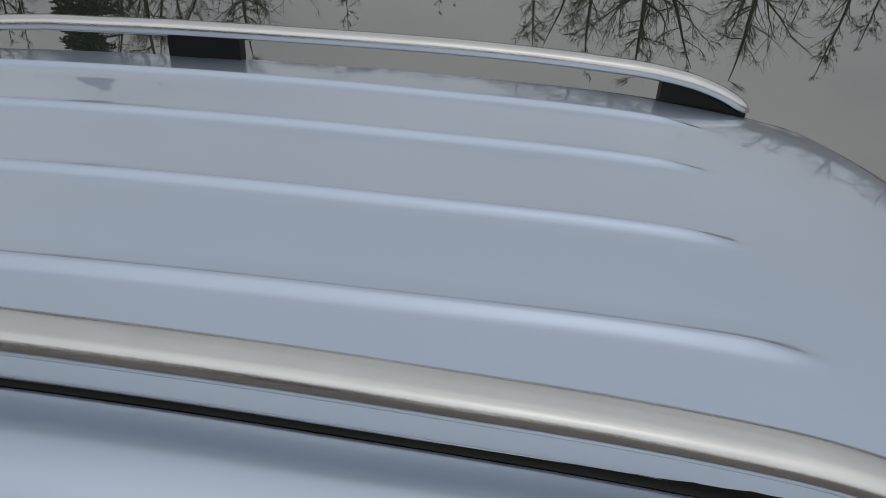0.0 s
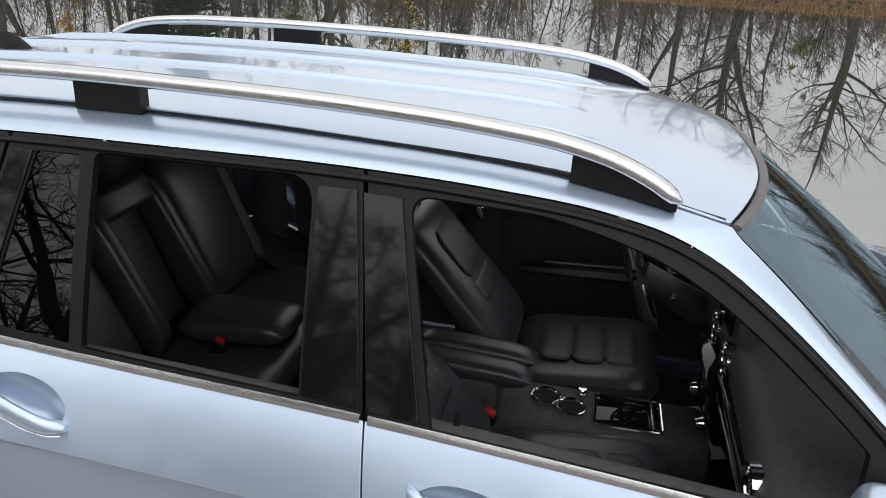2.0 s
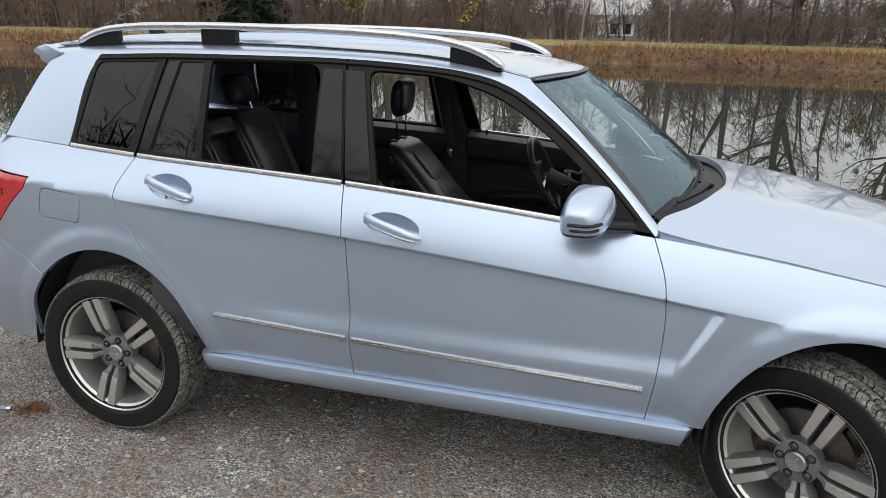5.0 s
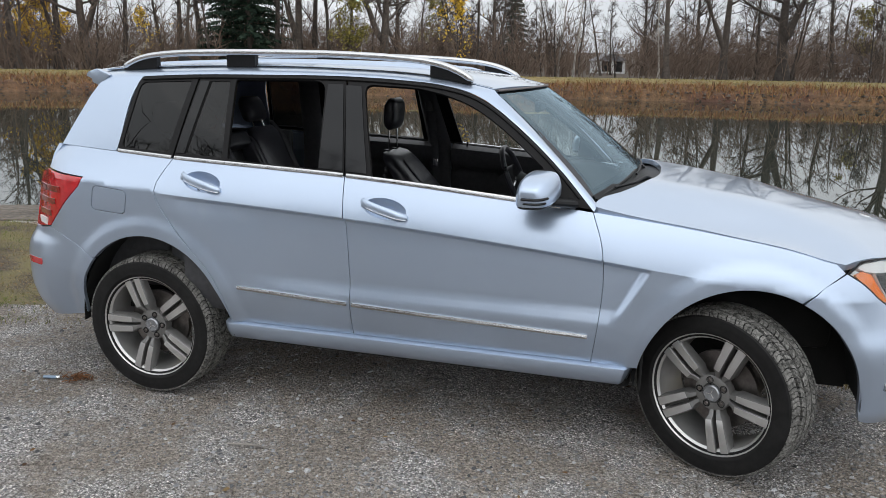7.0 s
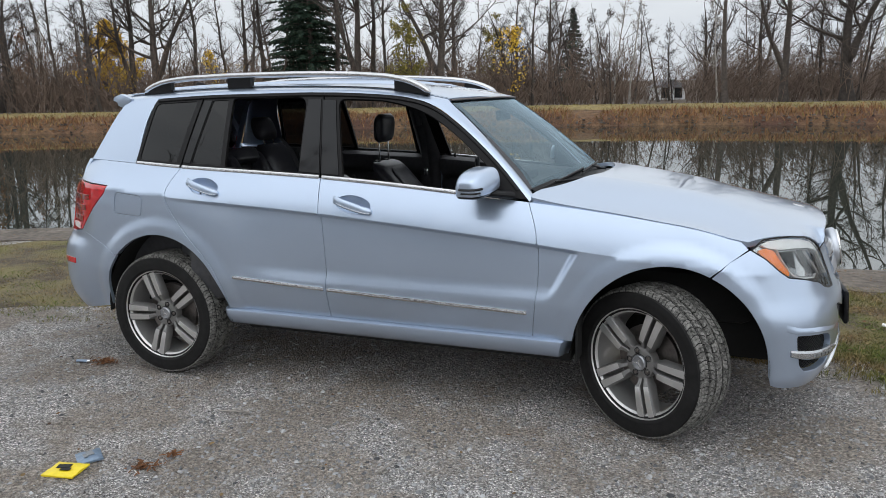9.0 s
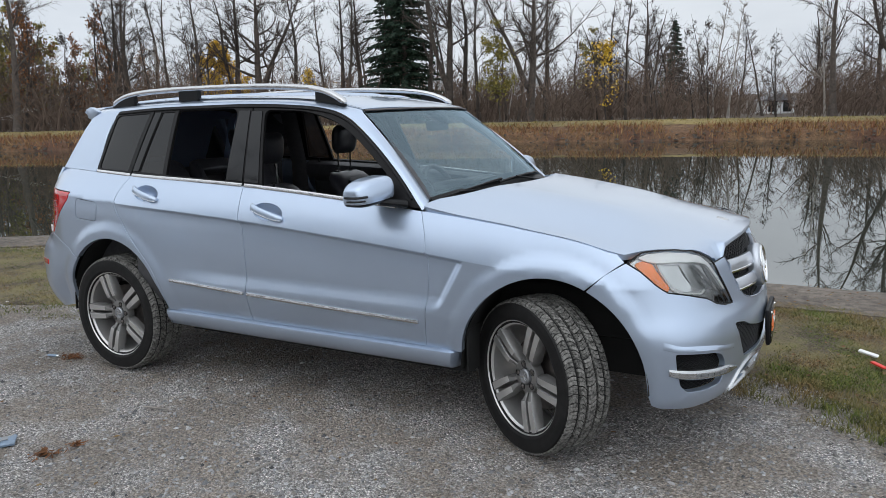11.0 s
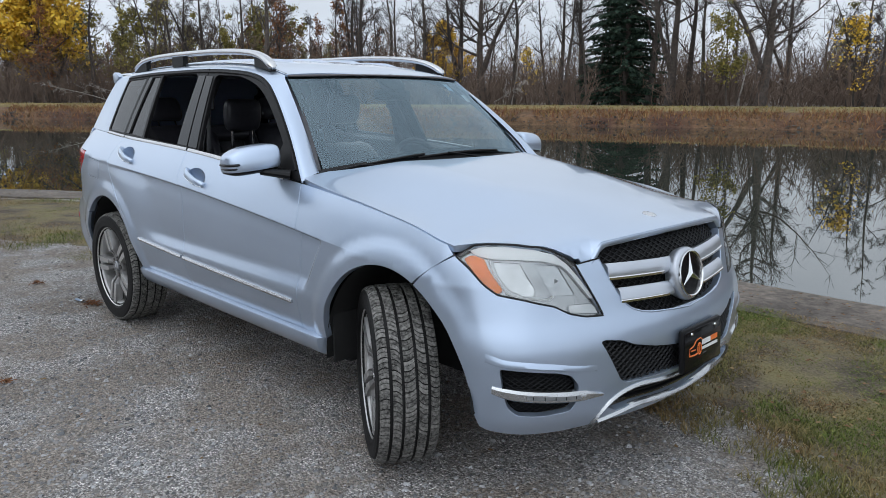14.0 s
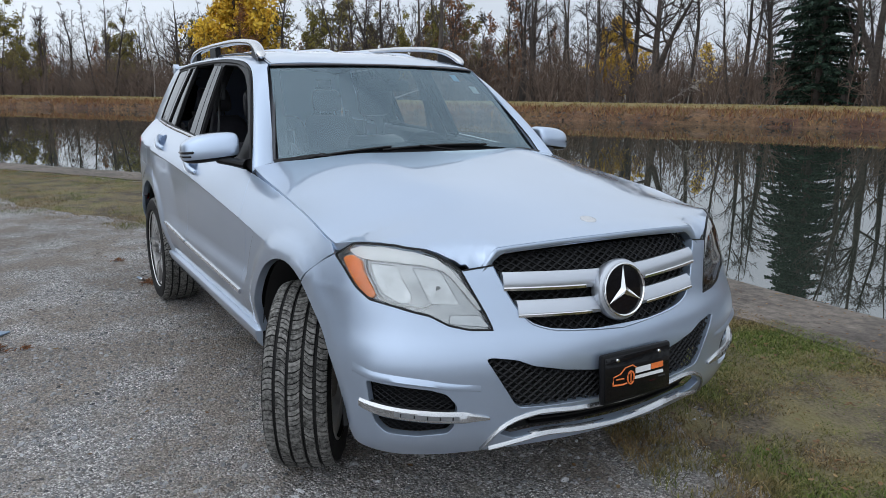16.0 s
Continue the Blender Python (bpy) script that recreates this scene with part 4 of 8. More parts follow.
bonnet = panel("bonnet", hood, loop, M_PAINT, car, res=0.035, gap=0.003, depth=0.025, flip=False)

# painted lip that folds down from the bonnet's front edge over the grille and beside the lamps
nose = [(2.083, -0.545), *smooth_line([(2.083, -0.545), (2.094, -0.505), (2.104, -0.465)], 6)[1:], *[(2.102 + 0.042 * (1 - (min(abs(y), 0.45) / 0.45) ** 2), y) for y in np.linspace(-0.445, 0.0, 22)]]
nose += [(x, -y) for x, y in nose[::-1][1:]]
rows = []
for x, y in nose:
    z = float(hood(x, y)[2])
    low = float(np.interp(abs(y), [0.0, 0.40, 0.43, 0.455, 0.50, 0.545], [0.012, 0.012, 0.020, 0.036, 0.012, 0.004]))
    rows.append([(x - 0.004, y, z - 0.001), (x + 0.003, y, z - 0.004), (x + 0.005, y, z - 0.010), (x + 0.003, y, z - 0.010 - low * 0.6), (x - 0.002, y, z - 0.010 - low), (x - 0.035, y * 0.985, z - 0.012 - low)])
loft("bonnet_lip", rows, M_PAINT, bonnet)
for k in (-1, 1):
    part("bonnet_seam", tube_bm([(2.083, k * 0.553, 0.887), (2.097, k * 0.505, 0.893), (2.109, k * 0.457, 0.899)], 0.003, 6), M_RUBBER, car)

# windscreen
loop = [(y, 0.0) for y in np.linspace(-0.715, 0.715, 20)] + [(0.715 - 0.128 * t, t) for t in np.linspace(0.05, 0.95, 12)] + [(y, 1.0) for y in np.linspace(0.583, -0.583, 16)] + [(-0.587 - 0.128 * (1 - t), t) for t in np.linspace(0.95, 0.05, 12)]
inner = [(y, 0.055) for y in np.linspace(-0.675, 0.675, 16)] + [(0.672 - 0.122 * t, t) for t in np.linspace(0.1, 0.93, 10)] + [(y, 0.965) for y in np.linspace(0.54, -0.54, 12)] + [(-(0.672 - 0.122 * t), t) for t in np.linspace(0.93, 0.1, 10)]
ws = panel("windscreen", screen, loop, M_GLASS, car, res=0.05, gap=0, depth=0.004, flip=False)
ws.visible_shadow = False
panel("windscreen_border", screen, loop, M_RUBBER, car, [inner], res=0.05, gap=0, hole_gap=0, lift=-0.006, depth=0.002)
head = [tuple(screen(y, 1.0) + np.array((0.004, 0, 0.002))) for y in np.linspace(-0.585, 0.585, 30)]
part("windscreen_head_seal", tube_bm(head, 0.011, 8, flat=0.5), M_SEAL, car, "grey windscreen head seal")
# cowl under the wipers
rows = []
for y in np.linspace(-0.74, 0.74, 25):
    a = screen(y * 0.9, 0.0)
    xb = float(HOOD_BACK(abs(y)))
    rows.append([(a[0] - 0.03, y, a[2] + 0.004), (a[0] + 0.01, y, a[2] - 0.025), ((a[0] + xb) / 2, y, a[2] - 0.05), (xb + 0.03, y, float(hood(xb, y)[2]) - 0.03)])
loft("cowl", rows, M_BLACK, car)


def wiper(y0, x0, y1, v1):
    base = screen(y0, -0.06) + np.array((0.03, 0, -0.03))
    tip = screen(y1, v1) + np.array((0.012, 0, 0.012))
    mid = (base + tip) / 2 + np.array((0.010, 0, 0.004))
    arm = tube_bm([base, base + (mid - base) * 0.3 + np.array((0, 0, 0.015)), mid, tip], [0.014, 0.010, 0.007, 0.004], 8)
    ob = part("wiper", arm, M_BLACK, car)
    bl = [screen(y1 + (y0 - y1) * t, v1 + (0.02 - v1) * t * 0.6) + np.array((0.006, 0, 0.006)) for t in np.linspace(-0.35, 0.75, 8)]
    part("wiper_blade", tube_bm(bl, 0.006, 6), M_RUBBER, ob)


wiper(0.42, 0.9, -0.10, -0.015)
wiper(-0.12, 0.9, -0.58, -0.010)

# front end: bumper, grille, lamps
def ws_(*pts):
    """Outline points by half width at the front and height; negative is the left side."""
    return np.array([(at_front(abs(w)) if w >= 0 else 2 * S_END - at_front(-w), z) for w, z in pts])


# lamp outline: lower edge from the outer tip, inner edge, upper edge back to the tip
LAMP_LOW = [(1.781, 0.865, 0.914), (1.840, 0.858, 0.879), (1.896, 0.843, 0.829), (1.943, 0.815, 0.792), (2.018, 0.753, 0.775), (2.075, 0.671, 0.750), (2.108, 0.617, 0.719), (2.130, 0.555, 0.703), (2.158, 0.480, 0.698)]
LAMP_IN = [(2.141, 0.495, 0.742), (2.116, 0.522, 0.805), (2.096, 0.542, 0.850), (2.080, 0.557, 0.886)]
LAMP_TOP = [(2.060, 0.586, 0.913), (2.033, 0.622, 0.936), (2.001, 0.660, 0.953), (1.945, 0.721, 0.963), (1.910, 0.755, 0.964), (1.865, 0.790, 0.963), (1.827, 0.810, 0.958)]
GRILLE_IN = [(2.106, 0.458, 0.898), (2.144, 0.417, 0.800), (2.166, 0.385, 0.745), (2.184, 0.349, 0.708), (2.197, 0.309, 0.692), (2.222, 0.15, 0.670), (2.233, 0.0, 0.658)]


def full(*right):
    """Right half outline points (s, z), closed with their mirror image."""
    r = np.concatenate(right)
    l = r[::-1].copy()
    l[:, 0] = 2 * S_END - l[:, 0]
    return np.concatenate([r, l])


low_edge = np.concatenate([ws_((0.0, 0.285), (0.3, 0.287), (0.5, 0.288), (0.68, 0.287)), xs((2.05, 0.290), (1.95, 0.298), (1.912, 0.31))])
r = np.concatenate([low_edge, xs((1.893, 0.36)), xs(*arch(0, 5, 66, 22)), xs(*SPLIT_FRONT[::-1][1:-1]), on_skirt(*LAMP_LOW), on_skirt(*LAMP_IN), on_skirt(*GRILLE_IN[:-1])])
outline = full(r)
lowg = [(0.522, 0.614), (0.500, 0.618), (0.42, 0.604), (0.365, 0.580), (0.25, 0.553), (0.13, 0.534), (0.0, 0.526)]
lowg_b = [(0.0, 0.424), (0.13, 0.428), (0.32, 0.434), (0.405, 0.440), (0.425, 0.455)]
hole = np.concatenate([ws_(*lowg), ws_(*[(-w, z) for w, z in lowg[::-1][1:]]), ws_(*[(-w, z) for w, z in lowg_b[::-1]]), ws_(*lowg_b[1:])])
hole = rounded(hole, 0.012, 3)
chin = [(0.470, 0.352), (0.435, 0.385), (0.37, 0.405), (0.20, 0.398), (0.0, 0.393)]
chin_b = [(0.0, 0.317), (0.15, 0.323), (0.33, 0.335), (0.42, 0.326)]
chin_hole = np.concatenate([ws_(*chin), ws_(*[(-w, z) for w, z in chin[::-1][1:]]), ws_(*[(-w, z) for w, z in chin_b[::-1]]), ws_(*chin_b[1:])])


def side_pts(pts, left):
    q = xs(*pts)
    if left:
        q[:, 0] = 2 * S_END - q[:, 0]
    return q


def mirrored(q, left):
    q = np.array(q)
    if left:
        q[:, 0] = 2 * S_END - q[:, 0]
    return q


FOG = [(1.990, 0.852, 0.548), (2.06, 0.780, 0.540), (2.121, 0.690, 0.526), (2.142, 0.643, 0.510), (2.154, 0.611, 0.468), (2.148, 0.615, 0.405), (2.137, 0.632, 0.374), (2.09, 0.722, 0.366), (2.034, 0.805, 0.374), (2.010, 0.832, 0.405), (1.996, 0.845, 0.48)]
fog_holes = [rounded(mirrored(on_skirt(*FOG), s), 0.014, 3) for s in (False, True)]
front_bumper = panel("front_bumper", skirt_all, outline, M_PAINT, car, [hole, chin_hole, *fog_holes], res=0.024, gap=0.0008, depth=0.025, label="light blue-silver front bumper")


def inset(name, loop, back, mat, parent):
    """A dark back wall set behind an opening."""
    lp = np.array(loop)
    if area(lp) < 0:
        lp = lp[::-1]
    return panel(name, skirt_all, shrink(lp, -0.012), mat, parent, lift=-back, gap=0, res=0.05, depth=0.002)


def mesh_screen(name, loop, back, parent, pitch=0.036, high=0.026, mat=None, r=0.0028, sl=1.0):
    """Crossed wires of a grille inside an opening."""
    lo, hi = loop.min(0), loop.max(0)
    bm = bmesh.new()
    for sgn in (1, -1):
        k = lo[0] - (hi[1] - lo[1]) * pitch / high
        while k < hi[0] + (hi[1] - lo[1]) * pitch / high:
            t = np.linspace(0, 1, 40)
            zz = lo[1] + (hi[1] - lo[1]) * t
            ss = k + sgn * (zz - lo[1]) * pitch / high
            pts = np.stack([ss, zz], -1)
            ok = inside(loop, pts)
            run = []
            for i in range(len(pts) + 1):
                if i < len(pts) and ok[i]:
                    run.append(pts[i])
                else:
                    if len(run) > 2:
                        q = np.array(run)
                        p = skirt_all(q[:, 0], q[:, 1]) - normals_of(skirt_all, q, False) * back
                        b = tube_bm(p, r, 4)
                        me = bpy.data.meshes.new("temporary")
                        b.to_mesh(me)
                        b.free()
                        bm.from_mesh(me)
                        bpy.data.meshes.remove(me)
                    run = []
            k += pitch
    return part(name, bm, mat or M_BLACK, parent)


inset("lower_grille_back", hole, 0.055, M_DARK, front_bumper)
mesh_screen("lower_grille", np.array(hole), 0.016, front_bumper, mat=M_GRID, r=0.0042)
inset("intake_back", chin_hole, 0.05, M_DARK, front_bumper)


def sweep_front(name, line, section, mat, parent, label=""):
    q = np.array(line, float)
    p = skirt_all(q[:, 0], q[:, 1])
    n = normals_of(skirt_all, q, False)
    rows = [[p[i] + n[i] * o + np.array((0, 0, u)) for o, u in section] for i in range(len(q))]
    return loft(name, rows, mat, parent, label, closed=True, caps=True)


def both_sides(pts, n=40):
    h = smooth_line(pts, n // 2)
    q = ws_(*h)
    l = q[::-1][1:].copy()
    l[:, 0] = 2 * S_END - l[:, 0]
    return np.concatenate([q, l])


sweep_front("chin_trim", both_sides([(0.53, 0.298), (0.475, 0.372), (0.42, 0.402), (0.36, 0.415), (0.20, 0.408), (0.0, 0.402)]), [(-0.01, -0.009), (0.006, -0.008), (0.009, -0.002), (0.003, 0.008), (-0.01, 0.009)], M_TRIM, front_bumper, "bright chin trim")
sweep_front("skid_trim", both_sides([(0.50, 0.300), (0.40, 0.318), (0.33, 0.330), (0.15, 0.318), (0.0, 0.310)]), [(-0.01, -0.010), (0.005, -0.009), (0.008, -0.003), (0.002, 0.008), (-0.01, 0.009)], M_TRIM, front_bumper, "bright skid trim")
for z in (0.350, 0.372):
    sweep_front("intake_slat", both_sides([(0.36, z + 0.008), (0.2, z), (0.0, z - 0.003)]), [(-0.045, -0.004), (-0.02, -0.003), (-0.02, 0.003), (-0.045, 0.004)], M_BLACK, front_bumper)
for s in (False, True):
    fog = inset("fog_recess", fog_holes[s], 0.045, M_BLACK, front_bumper)
    bar = mirrored(on_skirt(*smooth_3d([(1.968, 0.862, 0.470), (1.995, 0.848, 0.463), (2.07, 0.755, 0.446), (2.13, 0.660, 0.434), (2.160, 0.580, 0.428), (2.180, 0.508, 0.420)], 22)), s)
    sec = [(-0.014, -0.021), (0.002, -0.021), (0.009, -0.015), (0.009, 0.009), (0.001, 0.018), (-0.014, 0.018)]
    q = bar
    p, nrm = skirt_all(q[:, 0], q[:, 1]), normals_of(skirt_all, q, False)
    rows = []
    for i in range(len(q)):
        k = min(1.0, 0.75 + i * 0.08, 0.30 + 0.17 * (len(q) - 1 - i))
        rows.append([p[i] + nrm[i] * o + np.array((0, 0, u * k)) for o, u in sec])
    loft("fog_bar", rows, M_TRIM, front_bumper, "chrome fog lamp bar", closed=True, caps=True)
    sec = [(0.002, -0.008), (0.0105, -0.008), (0.0105, 0.006), (0.002, 0.006)]
    sweep_front("daylight_lens", bar[6:17], sec, M_LAMPGREY, front_bumper, "daytime running lens")
    for k in range(5):
        i = 7 + 2 * k
        at = p[i] + nrm[i] * 0.0095
        part("lens_rib", box_bm((0.004, 0.004, 0.012), tuple(at - np.array((0, 0, 0.001)))), M_BLACK, front_bumper)
    # body colour lip above the recess
    lip = mirrored(on_skirt(*smooth_3d([(1.945, 0.878, 0.575), (1.99, 0.852, 0.562), (2.06, 0.785, 0.555), (2.121, 0.690, 0.541), (2.155, 0.625, 0.528), (2.178, 0.540, 0.520)], 20)), s)
    p, nrm = skirt_all(lip[:, 0], lip[:, 1]), normals_of(skirt_all, lip, False)
    rows = []
    for i in range(len(lip)):
        k = math.sin(math.pi * (i + 0.3) / (len(lip) - 0.4)) ** 0.6
        rows.append([p[i] + nrm[i] * o * k + np.array((0, 0, u)) for o, u in ((-0.004, 0.024), (0.003, 0.012), (0.0075, 0.0), (0.005, -0.006), (-0.004, -0.008))])
    loft("recess_lip", rows, M_PAINT, front_bumper)
    up = shrink(np.array(fog_holes[s])[::-1 if area(np.array(fog_holes[s])) < 0 else 1], 0.002)
    mesh_screen("fog_grille", up, 0.028, front_bumper, 0.03, 0.018, r=0.0025)

# radiator grille
top_line = [(2.112, 0.440, 0.932), (2.13, 0.40, 0.936), (2.15, 0.2, 0.944), (2.155, 0.0, 0.948)]
half = np.concatenate([on_skirt(*top_line[::-1]), on_skirt(*GRILLE_IN)])
gl = np.concatenate([half, mirrored(half[::-1][1:-1], True)])
grille = inset("radiator_grille", gl, 0.075, M_DARK, car)
grille["label"] = "black mesh radiator grille with two silver bars"
mesh_screen("grille_mesh", shrink(gl[::-1] if area(gl) < 0 else gl, -0.004), 0.030, grille, 0.040, 0.024, mat=M_GRID, r=0.0036)
fr = on_skirt(*smooth_3d(GRILLE_IN, 26))
sweep_front("grille_frame", np.concatenate([fr, mirrored(fr[::-1][1:], True)]), [(-0.05, -0.004), (0.001, -0.004), (0.003, 0.0), (0.0, 0.004), (-0.05, 0.004)], M_PAINT, grille)
for s in (1, -1):
    for (z0, z1, w0, h) in ((0.828, 0.846, 0.449, 0.032), (0.742, 0.758, 0.405, 0.029)):
        pts = [(s * (0.045 + (w0 - 0.045) * t), z0 + (z1 - z0) * t) for t in np.linspace(0, 1, 14)]
        sec = [(-0.03, -h), (0.006, -h * 0.95), (0.012, -h * 0.55), (0.002, h * 0.5), (-0.012, h), (-0.03, h)]
        b = sweep_front("grille_bar", ws_(*pts), sec, M_SILVER, grille, "silver grille bar")
        sec = [(0.004, -h * 1.02), (0.0135, -h * 0.98), (0.0145, -h * 0.72), (0.009, -h * 0.52)]
        sweep_front("bar_trim", ws_(*pts[3:]), sec, M_CHROME, grille, "chrome edge")

# round emblem: ring, disc and a plain three-armed shape
EM = Vector((2.222, 0.0, 0.788))
tilt = Matrix.Translation(EM) @ Euler((0, radians(-10), 0)).to_matrix().to_4x4()
bm = lathe_bm([(0.0, -0.004), (0.082, -0.004), (0.086, -0.004), (0.090, -0.001), (0.0925, 0.006), (0.092, 0.012), (0.088, 0.014), (0.084, 0.010), (0.083, 0.004)], 56, "x")
bm.transform(tilt)
ring = part("emblem_ring", bm, M_CHROME, grille, "chrome ring")
bm = lathe_bm([(0.0, 0.004), (0.084, 0.004), (0.084, 0.0)], 56, "x")
bm.transform(tilt)
part("emblem_disc", bm, M_GLOSSBLACK, grille)
bm = bmesh.new()
c = bm.verts.new((0.016, 0, 0))
outer = []
for k in range(3):
    a = math.pi / 2 + k * math.tau / 3
    outer.append(bm.verts.new((0.009, 0.083 * math.cos(a), 0.083 * math.sin(a))))
    b = a + math.pi / 3
    outer.append(bm.verts.new((0.006, 0.0155 * math.cos(b), 0.0155 * math.sin(b))))
for k in range(6):
    bm.faces.new((c, outer[k], outer[(k + 1) % 6]))
bm.transform(tilt)
part("emblem_shape", bm, M_CHROME, grille, smooth=False)
bm = lathe_bm([(0.096, -0.05), (0.104, -0.03), (0.106, -0.012), (0.102, -0.002), (0.094, 0.003), (0.088, 0.002)], 48, "x")
bm.transform(tilt)
part("emblem_collar", bm, M_SILVER, grille)
# small badge on the bonnet tip
bp = hood(2.032, 0.0)
bm = lathe_bm([(0.0, 0.004), (0.020, 0.0035), (0.026, 0.003), (0.029, 0.0015), (0.030, -0.002)], 28, "z")
bm.transform(Matrix.Translation(bp) @ Euler((0, radians(13), 0)).to_matrix().to_4x4())
part("bonnet_badge", bm, M_SATIN, bonnet)

# plate holder with a dealer's plate
PL = Matrix.Translation((2.272, 0.032, 0.502)) @ Euler((0, radians(-4), radians(1))).to_matrix().to_4x4()
bm = box_bm((0.022, 0.325, 0.175), (0, 0, 0), 0.010)
bm.transform(PL)
plate = part("plate_holder", bm, M_BLACK, front_bumper, "black dealer plate with orange print")
bm = box_bm((0.004, 0.306, 0.152), (0.0125, 0, 0), 0.0015)
bm.transform(PL)
part("plate", bm, M_GLOSSBLACK, front_bumper, "glossy black plate")


def on_plate(name, size, y, z, mat, rot=0):
    bm = box_bm((0.0016, size[0], size[1]), (0.0154, y, z), 0, (rot, 0, 0))
    bm.transform(PL)
    return part(name, bm, mat, front_bumper)


for y in (-0.098, 0.098):
    bm = lathe_bm([(0.0, 0.006), (0.005, 0.005), (0.007, 0.001), (0.007, -0.002)], 14, "x")
    bm.transform(PL @ Matrix.Translation((0.0145, y, 0.062)))
    part("plate_screw", bm, M_CHROME, front_bumper)
# plain bars stand for the dealer's name and number, a plain car outline for its mark
on_plate("name_bar", (0.072, 0.020), 0.022, 0.012, M_WHITE)
on_plate("name_bar", (0.058, 0.020), 0.090, 0.013, M_ORANGE)
on_plate("number_bar", (0.135, 0.011), 0.052, -0.012, M_WHITE)
bm = tube_bm([(0.0158, -0.118, -0.012), (0.0158, -0.116, 0.006), (0.0158, -0.085, 0.012), (0.0158, -0.062, 0.030), (0.0158, -0.028, 0.034), (0.0158, -0.012, 0.024)], 0.0022, 6)
bm2 = tube_bm([(0.0158, -0.118, -0.012), (0.0158, -0.118, -0.022), (0.0158, -0.075, -0.026), (0.0158, -0.055, -0.024)], 0.0030, 6)
bm3 = tube_bm([(0.0158, -0.105, -0.004), (0.0158, -0.070, -0.006)], 0.0026, 6)
bm4 = tube_bm([(0.0158, -0.036 + 0.015 * math.cos(a), -0.008 + 0.022 * math.sin(a)) for a in np.linspace(0, math.tau, 18, endpoint=False)], 0.0030, 6, closed=True)
bm5 = tube_bm([(0.0158, -0.036, -0.024), (0.0158, -0.036, 0.010)], 0.002, 6)
bm = join_bm(bm, bm2, bm3, bm4, bm5)
bm.transform(PL)
part("car_mark", bm, M_ORANGE, front_bumper)


# headlamps
def dish(name, loop, rim, depth, mat, parent):
    """A hollow reflector inside an outline."""
    c = loop.mean(0)
    rows = []
    for k in range(9):
        t = k / 8
        q = c + (loop - c) * (1 - 0.97 * t)
        flute = 0.012 * math.sin(math.pi * t) * np.sin(np.arange(len(q)) * 1.9)
        rows.append(skirt_all(q[:, 0], q[:, 1]) - normals_of(skirt_all, q, False) * (rim + flute + depth * (1 - (1 - t) ** 2.2))[:, None])
    return loft(name, rows, mat, parent, closed=True, caps=True)


